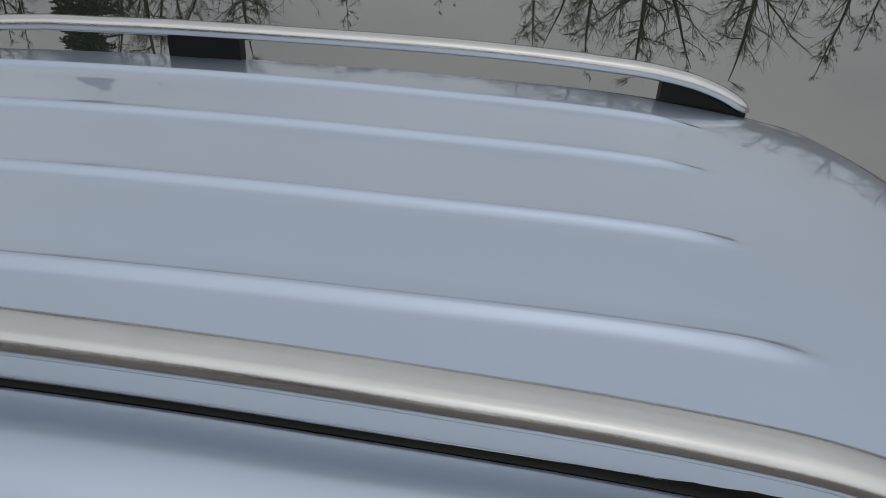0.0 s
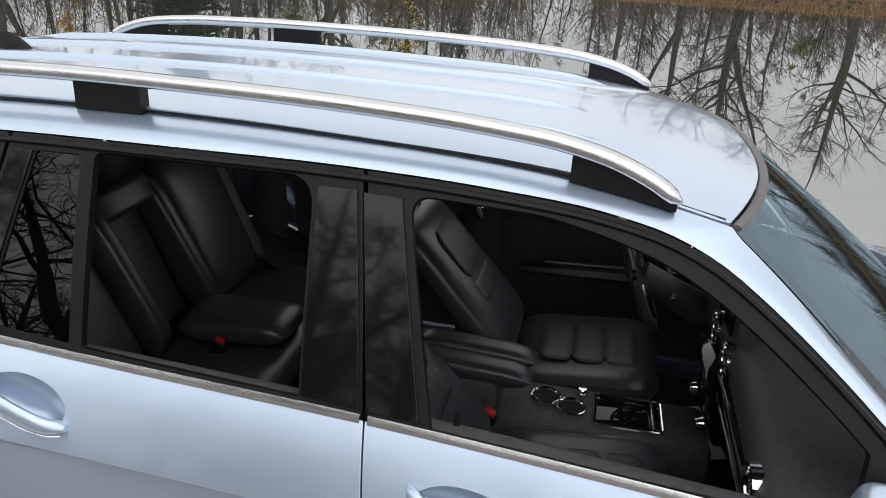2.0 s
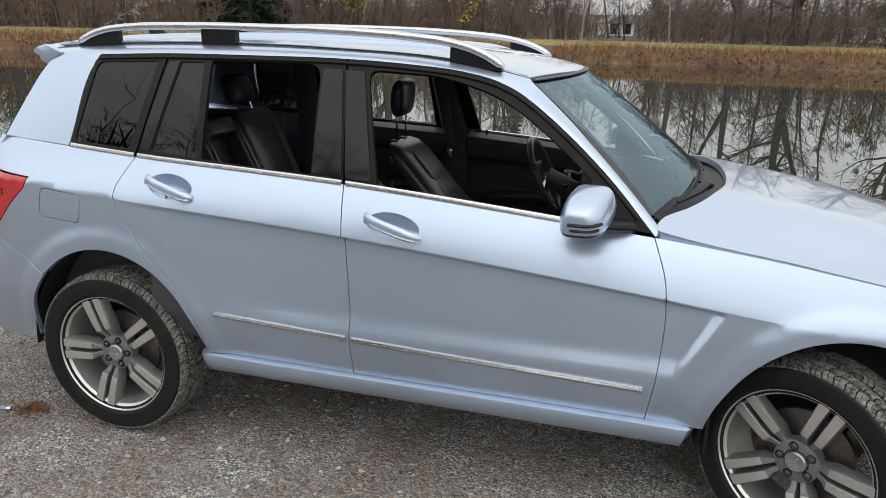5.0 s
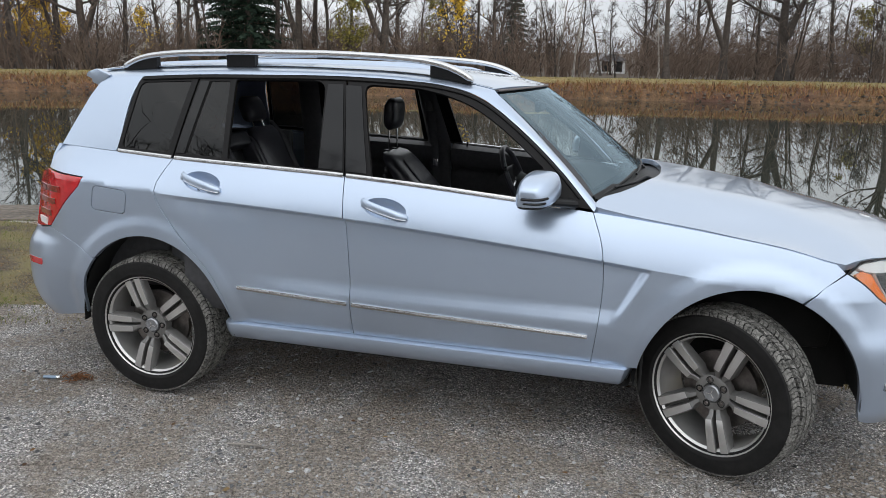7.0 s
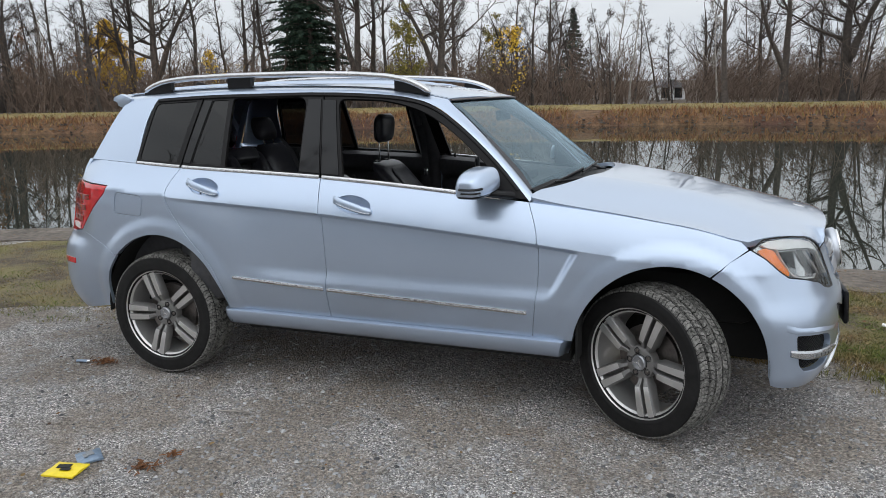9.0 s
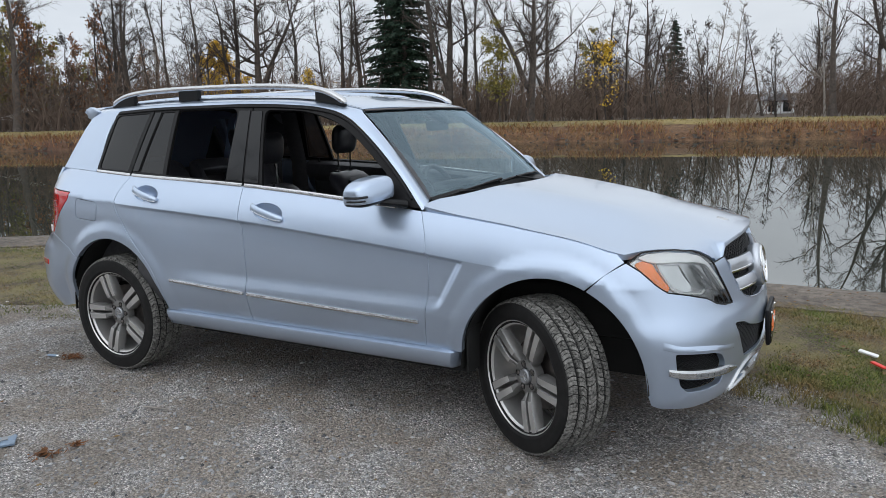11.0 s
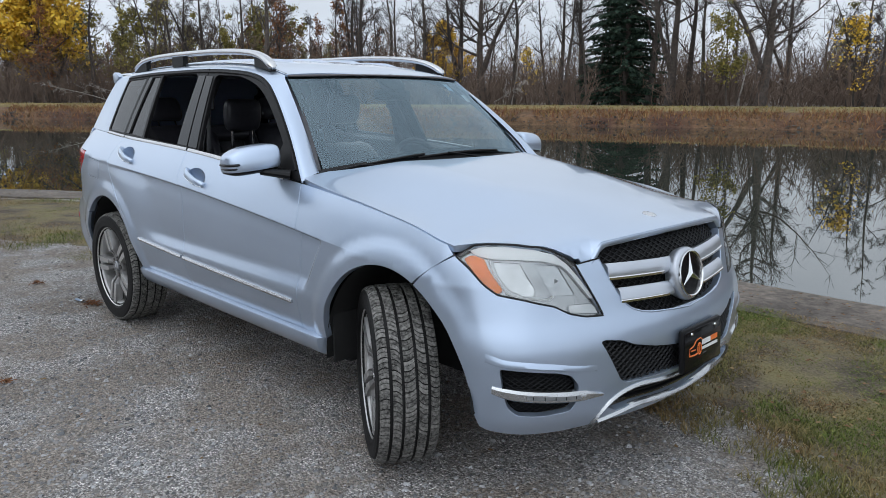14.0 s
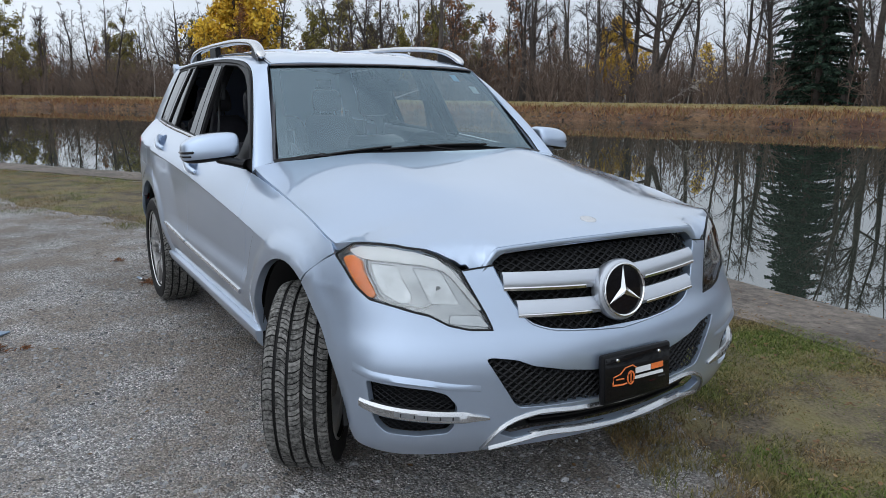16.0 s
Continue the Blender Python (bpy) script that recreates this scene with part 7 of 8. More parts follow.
def blades(name, xy, z, height, width, lean, mat, label, category, seed):
    """Many single blades: bent triangles pairs."""
    r = np.random.default_rng(seed)
    n = len(xy)
    a = r.uniform(0, math.tau, n)
    h = height * r.uniform(0.5, 1.3, n)
    w = width * r.uniform(0.6, 1.4, n)
    ln = lean * r.uniform(0.2, 1.4, n)
    b = r.uniform(0, math.tau, n)
    dx, dy = np.cos(a) * w / 2, np.sin(a) * w / 2
    lx, ly = np.cos(b) * ln * h, np.sin(b) * ln * h
    x, y = xy[:, 0], xy[:, 1]
    z = z + np.zeros(n)
    v = np.empty((n, 5, 3))
    v[:, 0] = np.stack([x - dx, y - dy, z - 0.01], -1)
    v[:, 1] = np.stack([x + dx, y + dy, z - 0.01], -1)
    v[:, 2] = np.stack([x + dx * 0.8 + lx * 0.35, y + dy * 0.8 + ly * 0.35, z + h * 0.6], -1)
    v[:, 3] = np.stack([x - dx * 0.8 + lx * 0.35, y - dy * 0.8 + ly * 0.35, z + h * 0.6], -1)
    v[:, 4] = np.stack([x + lx, y + ly, z + h], -1)
    base = np.arange(n)[:, None] * 5
    faces = [tuple(f) for f in (base + [0, 1, 2, 3]).tolist()] + [tuple(f) for f in (base + [3, 2, 4]).tolist()]
    ob = mesh_object(name, v.reshape(-1, 3), faces, mat, smooth=False)
    return tagged(ob, label, category, kind="stuff")


pts = []
while len(pts) < 165000:
    x = rng.uniform(-14, 6.5)
    if rng.uniform() < 0.45:
        x = rng.uniform(0.5, 4.6)
    y0, y1 = float(grass_edge(x)), float(edge_y(x)) - (0.78 if x > -6 else 1.05)
    y = rng.uniform(y0 - 0.35, y1 + 0.06)
    d = noise.noise((x * 1.6, y * 1.6, 5)) + 0.5 * noise.noise((x * 5, y * 5, 8)) + 0.45
    d -= 0.9 * max(0.0, (y0 + 0.35 - y))
    if d > rng.uniform(-0.25, 0.55):
        pts.append((x, y))
pts = np.array(pts)
blades("grass", pts, 0.006, 0.022, 0.0042, 2.0, M_GRASS, "short trodden green and straw-coloured grass", "grass", 3)


def stones(name, xy, size, mat, label, category, seed, z=0.0, flat=0.6):
    """Angular chips: squashed, jittered octahedra with cut tops."""
    r = np.random.default_rng(seed)
    n = len(xy)
    base = np.array([(1, 0, -0.2), (0.3, 0.95, -0.2), (-0.8, 0.6, -0.2), (-0.8, -0.6, -0.2), (0.3, -0.95, -0.2), (0.55, 0.1, 0.75), (-0.05, 0.5, 0.8), (-0.45, -0.2, 0.7), (0.2, -0.5, 0.78)])
    v = base[None] * r.uniform(0.5, 1.4, (n, 9, 3))
    s = size[:, None, None] * np.stack([np.ones(n), r.uniform(0.6, 1.0, n), flat * r.uniform(0.5, 1.1, n)], -1)[:, None]
    v = v * s
    a = r.uniform(0, math.tau, n)
    c, q = np.cos(a)[:, None], np.sin(a)[:, None]
    v = np.stack([v[..., 0] * c - v[..., 1] * q, v[..., 0] * q + v[..., 1] * c, v[..., 2]], -1)
    v[..., 0] += xy[:, :1]
    v[..., 1] += xy[:, 1:2]
    v[..., 2] += z if np.isscalar(z) else z[:, None]
    f0 = [(0, 1, 6, 5), (1, 2, 6), (2, 3, 7, 6), (3, 4, 8, 7), (4, 0, 5, 8), (5, 6, 7, 8)]
    faces = []
    for f in f0:
        faces += [tuple(t) for t in (np.arange(n)[:, None] * 9 + list(f)).tolist()]
    return tagged(mesh_object(name, v.reshape(-1, 3), faces, mat, smooth=False), label, category, kind="stuff")


pts = []
while len(pts) < 92000:
    x, y = rng.uniform(-7, 6), rng.uniform(-6.5, 1.6)
    if y > float(grass_edge(x)) + 0.25:
        continue
    d = noise.noise((x * 0.85, y * 0.85, 21)) + 0.4 * noise.noise((x * 3, y * 3, 22))
    near = math.exp(-((x - 1.2) ** 2 + (y + 1.9) ** 2) / 12)
    if d + 0.45 > rng.uniform(-0.3, 0.9) and rng.uniform() < 0.18 + near:
        pts.append((x, y))
pts = np.array(pts)
size = 0.0036 + 0.011 * rng.power(0.45, len(pts)) ** 2.0 + np.where(rng.uniform(size=len(pts)) < 0.025, rng.uniform(0.003, 0.012, len(pts)), 0)
stones("gravel", pts, size, M_STONES, "loose crushed grey stone", "gravel", 5, ground_height(pts[:, 0], pts[:, 1]) + 0.001)

# fallen leaves on gravel and grass
n = 4600
xy = np.stack([rng.uniform(-10, 6, n), rng.uniform(-5.5, 3.0, n)], -1)
xy[600:, 1] = rng.uniform(0.0, 1.0, n - 600) * (edge_y(xy[600:, 0]) - grass_edge(xy[600:, 0])) + grass_edge(xy[600:, 0]) - 0.05
ang, sz = rng.uniform(0, math.tau, n), rng.uniform(0.006, 0.017, n)
v = np.empty((n, 6, 3))
for k, (p, q, up) in enumerate(((1, 0, 0.2), (0.35, 0.55, 0.05), (-0.5, 0.45, 0.25), (-1.0, 0, 0.05), (-0.45, -0.5, 0.3), (0.4, -0.5, 0.1))):
    v[:, k, 0] = xy[:, 0] + sz * (p * np.cos(ang) - q * np.sin(ang))
    v[:, k, 1] = xy[:, 1] + sz * (p * np.sin(ang) + q * np.cos(ang))
    v[:, k, 2] = ground_height(xy[:, 0], xy[:, 1]) + 0.012 + sz * up * rng.uniform(0.3, 1.2, n) + np.where(xy[:, 1] > grass_edge(xy[:, 0]), 0.02, 0)
tagged(mesh_object("fallen_leaves", v.reshape(-1, 3), [tuple(f) for f in (np.arange(n)[:, None] * 6 + np.arange(6)).tolist()], M_LEAVES, smooth=False), "scattered brown fallen leaves", "leaves", kind="stuff")

# far bank: rocks at the waterline, rusty grass slope, grassy path, woodland floor
FAR = np.array([(420.0, 53.0), (120.0, 49.5), (40.0, 47.5), (8.0, 46.6), (-2.0, 46.0), (-17.0, 42.0), (-30.0, 37.6), (-40.0, 32.8), (-52.0, 25.5), (-88.0, 3.5), (-150.0, -41.0), (-400.0, -221.0)])
FAR_D = np.r_[0, np.cumsum(np.hypot(*np.diff(FAR, axis=0).T))]


def far_at(d, back):
    """A place on the far bank: along it, and back from the water."""
    x, y = np.interp(d, FAR_D, FAR[:, 0]), np.interp(d, FAR_D, FAR[:, 1])
    x2, y2 = np.interp(d + 4, FAR_D, FAR[:, 0]), np.interp(d + 4, FAR_D, FAR[:, 1])
    x1, y1 = np.interp(d - 4, FAR_D, FAR[:, 0]), np.interp(d - 4, FAR_D, FAR[:, 1])
    dx, dy = x2 - x1, y2 - y1
    k = np.hypot(dx, dy)
    return x + dy / k * back, y - dx / k * back


def far_height(back):
    return np.interp(back, [-0.5, 0, 0.35, 1.6, 3.2, 6.2, 8.0, 75, 260], [-0.5, WATER - 0.02, 0.14, 0.48, 0.78, 0.92, 0.88, 1.05, 7.0])


DS = np.concatenate([np.linspace(0, 280, 10), np.linspace(285, 590, 160), np.linspace(600, FAR_D[-1], 12)])
for name, b0, b1, steps, mat, label in (("bank_slope", -0.5, 2.3, 14, M_BANK, "rusty dry grass canal bank"), ("bank_path", 2.3, 6.6, 8, M_PATH, "short green-yellow grassy path"), ("woodland_floor", 6.6, 260.0, 16, M_LITTER, "leaf-covered woodland floor")):
    bs = np.linspace(b0, b1, steps) if b1 < 50 else b0 + (b1 - b0) * np.linspace(0, 1, steps) ** 2.5
    rows = []
    for d in DS:
        row = []
        for b in bs:
            x, y = far_at(d, b)
            row.append((float(x), float(y), float(far_height(b)) + (0.14 * noise.noise((float(x) * 0.6, float(y) * 0.6, 3)) if 0 < b < 3.6 else 0.0) + (0.02 if b == b1 else 0)))
        rows.append(row)
    tagged(loft(name, rows, mat, None), label, name.replace("_", " "), kind="structure")

n = 34000
d, bk = rng.uniform(285, 590, n), rng.power(1.1, n) * 2.4
x, y = far_at(d, bk)
keep = np.array([noise.noise((a * 0.35, b * 0.35, 11)) > -0.35 for a, b in zip(x, y)])
blades("bank_grass", np.stack([x, y], -1)[keep], far_height(bk[keep]) - 0.03, 0.36, 0.05, 1.0, M_STRAW, "tall rusty dry grass and weeds", "grass", 8)
n = 14000
d, bk = rng.uniform(285, 590, n), rng.uniform(2.2, 7.0, n)
x, y = far_at(d, bk)
blades("path_grass", np.stack([x, y], -1), far_height(bk) - 0.02, 0.10, 0.06, 0.9, M_VERGE, "short yellow-green verge grass", "grass", 9)
n = 2600
d, bk = rng.uniform(290, 585, n), np.abs(rng.normal(0.05, 0.26, n))
x, y = far_at(d, bk)
stones("shore_rocks", np.stack([x, y], -1), rng.uniform(0.06, 0.20, n) * rng.uniform(0.5, 1.0, n), M_ROCK, "dark tumbled stones along the waterline", "rocks", 12, far_height(bk) + 0.02, 0.8)


# ---- trees ----
def tube(verts, faces, pts, radii, sides):
    base = len(verts)
    n = len(pts)
    for i, p in enumerate(pts):
        d = (pts[min(i + 1, n - 1)] - pts[max(i - 1, 0)])
        d = d / max(np.linalg.norm(d), 1e-9)
        e = np.cross(d, (0.31, 0.17, 0.93) if abs(d[2]) < 0.9 else (1.0, 0.1, 0.0))
        e /= max(np.linalg.norm(e), 1e-9)
        f = np.cross(e, d)
        for k in range(sides):
            a = k * math.tau / sides
            verts.append(p + radii[i] * (math.cos(a) * e + math.sin(a) * f))
    for i in range(n - 1):
        for k in range(sides):
            a, b = base + i * sides + k, base + i * sides + (k + 1) % sides
            faces.append((a, b, b + sides, a + sides))


def ribbon(verts, faces, pts, radii):
    """A thin twig as a flat tapered strip."""
    base = len(verts)
    d = pts[-1] - pts[0]
    e = np.cross(d, (0.45, -0.62, 0.38))
    e /= max(np.linalg.norm(e), 1e-9)
    for p, q in zip(pts, radii):
        verts.append(p - e * q)
        verts.append(p + e * q)
    for i in range(len(pts) - 1):
        faces.append((base + 2 * i, base + 2 * i + 1, base + 2 * i + 3, base + 2 * i + 2))


def limb(r, start, way, length, bend, droop, n):
    pts, p, d = [start], start.copy(), way / np.linalg.norm(way)
    for _ in range(n):
        d = d + r.normal(0, bend, 3) + np.array((0, 0, droop))
        d /= np.linalg.norm(d)
        p = p + d * length / n
        pts.append(p.copy())
    return pts


def tree_parts(seed, height, girth, first, many, spread, upright, leaf=None, leaves=0, leaf_size=0.12, fork=False):
    """A bare tree: trunk with main limbs, and its finer branches; optionally leaves on the twigs."""
    r = np.random.default_rng(seed)
    tv, tf, bv, bf, tips = [], [], [], [], []
    trunks = [limb(r, np.zeros(3), np.array((r.normal(0, 0.06), r.normal(0, 0.06), 1.0)), height, 0.045, 0.03, 12)]
    if fork:
        s = trunks[0][2]
        trunks.append(limb(r, s, np.array((0.45, 0.2, 1.0)), height * 0.75, 0.06, 0.05, 10))
    for tk, t in enumerate(trunks):
        m = len(t)
        rad = [girth * (1.0 if tk == 0 else 0.7) * (1 - 0.93 * (i / (m - 1)) ** 0.85) * (1.35 if i == 0 and tk == 0 else 1) for i in range(m)]
        tube(tv, tf, t, rad, 9)
        for _ in range(many if tk == 0 else many // 2):
            f = r.uniform(first, 0.97)
            i = min(int(f * (m - 1)), m - 2)
            p = t[i] + (t[i + 1] - t[i]) * r.uniform()
            a = r.uniform(0, math.tau)
            ln = height * spread * (1.15 - f) * r.uniform(0.6, 1.2)
            w = np.array((math.cos(a), math.sin(a), upright * r.uniform(0.5, 1.4)))
            rb = max(rad[i] * r.uniform(0.28, 0.5), 0.018)
            br = limb(r, p, w, ln, 0.16, 0.06, 7)
            tube(tv, tf, br, [rb * (1 - 0.85 * k / 7) for k in range(8)], 5)
            for _ in range(int(r.uniform(5, 9))):
                k = int(r.uniform(1, 7))
                d = br[k] - br[k - 1]
                w2 = d / np.linalg.norm(d) + r.normal(0, 0.6, 3) + np.array((0, 0, 0.25))
                l2 = ln * r.uniform(0.22, 0.5)
                sb = limb(r, br[k], w2, l2, 0.20, 0.05, 4)
                r2 = max(rb * 0.35, 0.012)
                tube(bv, bf, sb, [r2 * (1 - 0.7 * q / 4) for q in range(5)], 3)
                for _ in range(int(r.uniform(6, 11))):
                    q = int(r.uniform(1, 5))
                    d = sb[q] - sb[q - 1]
                    w3 = d / np.linalg.norm(d) + r.normal(0, 0.7, 3) + np.array((0, 0, 0.15))
                    tw = limb(r, sb[q], w3, l2 * r.uniform(0.3, 0.75), 0.22, 0.03, 2)
                    ribbon(bv, bf, tw, [0.011, 0.008, 0.004])
                    tips.append((tw[1], tw[2]))
    lv, lf = [], []
    if leaf and tips:
        for _ in range(leaves):
            a, b = tips[int(r.integers(len(tips)))]
            p = a + (b - a) * r.uniform() + r.normal(0, 0.16, 3)
            u, w = r.normal(0, 1, 3), r.normal(0, 1, 3)
            u /= np.linalg.norm(u)
            w -= u * (u @ w)
            w /= np.linalg.norm(w)
            s = leaf_size * r.uniform(0.6, 1.3)
            k = len(lv)
            lv += [p - u * s, p + w * s * 0.6, p + u * s, p - w * s * 0.6]
            lf.append((k, k + 1, k + 2, k + 3))
    return (tv, tf), (bv, bf), (lv, lf)


def make_tree(name, label, category, seed, bark=None, twig=None, leaf=None, **kw):
    t, b, lf = tree_parts(seed, leaf=leaf, **kw)
    tree = tagged(new(name), label, category, group="trees along the canal")
    mesh_object("trunk", *t, bark or M_BARK, tree)
    tagged(mesh_object("branchwork", *b, twig or M_TWIG, tree), kind="stuff")
    if lf[0]:
        tagged(mesh_object("crown", *lf, leaf, tree, smooth=False), kind="stuff")
    return tree


KINDS = [
    make_tree("tree", "tall bare grey-brown tree with fine twigs", "tree", 11, height=12.5, girth=0.27, first=0.32, many=20, spread=0.34, upright=0.7),
    make_tree("tree", "tall bare tree with a forked trunk", "tree", 12, height=13, girth=0.33, first=0.30, many=20, spread=0.36, upright=0.6, fork=True),
    make_tree("tree", "slender bare tree with upright branches", "tree", 13, height=12, girth=0.16, first=0.35, many=18, spread=0.24, upright=1.2),
    make_tree("tree", "slender leaning bare tree", "tree", 14, height=11, girth=0.14, first=0.30, many=16, spread=0.26, upright=0.9),
    make_tree("tree", "broad bare tree with spreading limbs", "tree", 15, height=11, girth=0.36, first=0.18, many=22, spread=0.52, upright=0.45, fork=True),
    make_tree("birch", "thin pale-barked bare birch", "tree", 16, bark=M_PALE, twig=M_PALE, height=9, girth=0.085, first=0.25, many=14, spread=0.22, upright=1.0),
    make_tree("young_tree", "young bare tree of thin dense twigs", "tree", 17, height=8, girth=0.08, first=0.08, many=20, spread=0.34, upright=1.1),
    make_tree("young_tree", "young tree with a few olive leaves", "tree", 18, leaf=M_OLIVE, leaves=1800, leaf_size=0.13, height=9, girth=0.10, first=0.12, many=18, spread=0.32, upright=0.9),
    make_tree("tree", "tree with a full yellow autumn crown", "tree", 19, leaf=M_YELLOW, leaves=11000, leaf_size=0.19, height=13, girth=0.28, first=0.22, many=26, spread=0.42, upright=0.6),
    make_tree("young_tree", "young tree with sparse yellow leaves", "tree", 20, leaf=M_YELLOW, leaves=700, leaf_size=0.10, height=6, girth=0.07, first=0.10, many=16, spread=0.42, upright=0.8),
    make_tree("young_tree", "young tree with rusty hanging leaves", "tree", 22, leaf=M_RUST, leaves=1500, leaf_size=0.10, height=8, girth=0.09, first=0.10, many=18, spread=0.34, upright=0.8),
]
planted = {}


def plant(kind, x, y, z, size, turn, lean=0.0):
    m = pose(x, y, z, lean, 0, turn) @ Matrix.Diagonal((size, size, size, 1))
    if kind not in planted:
        planted[kind] = True
        KINDS[kind].matrix_basis = m
        return KINDS[kind]
    ob = copy_thing(KINDS[kind], m)
    ob.scale = (size, size, size)
    return ob


# the trees that stand out along the far bank
for kind, x, y, s in ((0, -53.7, 42.3, 1.0), (3, -52.1, 43.4, 1.0), (2, -50.7, 44.4, 1.1), (0, -48.9, 45.6, 1.05), (1, -45.5, 46.8, 1.05), (4, -43.2, 47.6, 1.25), (0, -40.3, 48.2, 1.0), (2, -35.3, 48.6, 1.15),
                      (1, -25.6, 49.4, 1.15), (0, -24.9, 50.4, 1.05), (2, -23.0, 49.6, 1.1), (4, -19.3, 49.9, 1.15), (9, -13.6, 49.0, 1.0), (3, -12.5, 50.3, 1.0), (5, -6.6, 52.0, 1.1), (5, -5.3, 50.7, 1.0), (5, 1.0, 52.0, 1.0), (0, 1.5, 51.1, 1.0),
                      (1, 5.5, 51.4, 1.0), (4, 9.6, 51.6, 1.25), (4, 17.0, 52.0, 1.2), (0, 23.0, 51.5, 1.0), (1, 30.0, 52.0, 1.0), (4, 38.0, 53.0, 1.1), (8, -82.4, 21.7, 1.35), (8, -85.5, 23.5, 1.0), (4, -88.7, 17.1, 1.0), (0, -76.9, 25.7, 1.0),
                      (2, -69.2, 31.3, 1.05), (1, -66.9, 32.9, 0.95), (0, -63.9, 35.1, 1.05), (2, -60.8, 37.4, 1.1), (0, -54.7, 41.6, 1.0), (8, -51.5, 50.0, 0.6), (9, -37.0, 46.6, 0.8), (7, -20.5, 47.5, 0.8), (9, -45.0, 45.2, 0.6),
                      (0, -36.6, 50.2, 1.0), (2, -34.6, 52.4, 1.1), (3, -33.2, 49.4, 1.0), (2, -38.4, 51.0, 1.05), (0, -28.2, 50.6, 1.0), (3, -27.0, 52.2, 1.1), (1, -37.6, 55.0, 1.0), (2, -31.8, 57.0, 1.1)):
    plant(kind, x, y + 4.0 * float(step(-24, -8, x)), 0.86, s, float(rng.uniform(0, 360)))
# the wood behind them
spots = []
while len(spots) < 300:
    d, b = rng.uniform(270, 660), 8.0 + 60 * rng.power(0.8)
    x, y = (float(v) for v in far_at(d, b))
    if math.hypot(x + 30.7, y - 51.5) < 5.5 or abs((x - 2.5) * 0.855 + (y + 3.5) * 0.519) < 2.5 or (425 < d < 462 and rng.uniform() < 0.12):
        continue
    if abs(x + 3.0 - (y - 50) * 0.0) < 5 and 52 < y < 88 and rng.uniform() < 0.6:
        continue
    spots.append((x, y))
for x, y in spots:
    kind = int(rng.choice([0, 1, 2, 3, 4, 5, 6, 7, 10], p=[0.14, 0.10, 0.19, 0.19, 0.04, 0.11, 0.18, 0.03, 0.02]))
    plant(kind, x, y, 0.86, float(rng.uniform(0.7, 1.1)), float(rng.uniform(0, 360)), float(rng.normal(0, 2.5)))
# thin young stems crowding the wood's edge
for _ in range(130):
    x, y = (float(v) for v in far_at(rng.uniform(300, 560), 9.0 + 45 * rng.power(0.8)))
    if abs((x - 2.5) * 0.855 + (y + 3.5) * 0.519) < 2.6 and y < 51:
        continue
    plant(int(rng.choice([2, 3, 3, 5, 6, 6])), x, y, 0.86, float(rng.uniform(0.7, 1.0)), float(rng.uniform(0, 360)), float(rng.normal(0, 3.0)))
# fallen birches on the wood's edge
for x, y, turn in ((-39.0, 44.5, 70), (-62.0, 29.0, 20), (-66.5, 26.5, -50), (-60.5, 31.0, 120), (-70.0, 24.5, 10)):
    plant(5, x, y, 1.12, 0.75, turn, 78.0)
# olive and rusty trees where the bank bends away
for _ in range(130):
    x, y = (float(v) for v in far_at(rng.uniform(470, 640), 8.0 + 28 * rng.power(0.9)))
    plant(int(rng.choice([7, 7, 10, 6, 7, 2, 3, 0])), x, y, 0.86, float(rng.uniform(0.8, 1.45)), float(rng.uniform(0, 360)))
# trees on the near side, behind the camera
for _ in range(60):
    x, y = float(rng.uniform(-60, 12)), float(-rng.uniform(32, 75))
    plant(int(rng.choice([0, 1, 2, 3, 4, 4, 6])), x, y, -0.05, float(rng.uniform(1.0, 1.5)), float(rng.uniform(0, 360)))
plant(4, -10.0, -20.0, -0.05, 1.1, 40.0)
plant(4, -15.0, -19.0, -0.05, 1.5, 140.0)
plant(4, -7.0, -21.0, -0.05, 1.4, 300.0)
plant(1, -11.5, -24.0, -0.05, 1.35, 30.0)
plant(4, 1.0, -24.0, -0.05, 1.3, 75.0)
plant(4, -24.0, -22.0, -0.05, 1.55, 10.0)
plant(4, -4.0, -22.0, -0.05, 1.05, 250.0)


# brush: thin stems and twigs filling the wood's lower storey
def brush(name, places, label, seed, mat):
    r = np.random.default_rng(seed)
    v, f = [], []
    for x, y, z, tall in places:
        for _ in range(3):
            p = np.array((x + r.normal(0, 0.5), y + r.normal(0, 0.5), z - 0.1))
            ln = tall * r.uniform(0.4, 1.25)
            st = limb(r, p, np.array((r.normal(0, 0.30), r.normal(0, 0.30), 1.0)), ln, 0.15, 0.03, 4)
            ribbon(v, f, st, [0.032, 0.027, 0.022, 0.016, 0.007])
            for _ in range(6):
                k = int(r.uniform(1, 5))
                tw = limb(r, st[k], np.array((r.normal(0, 1), r.normal(0, 1), 0.8)), ln * r.uniform(0.15, 0.4), 0.2, 0.05, 2)
                ribbon(v, f, tw, [0.024, 0.018, 0.008])
    return tagged(mesh_object(name, v, f, mat), label, "brush", kind="stuff")


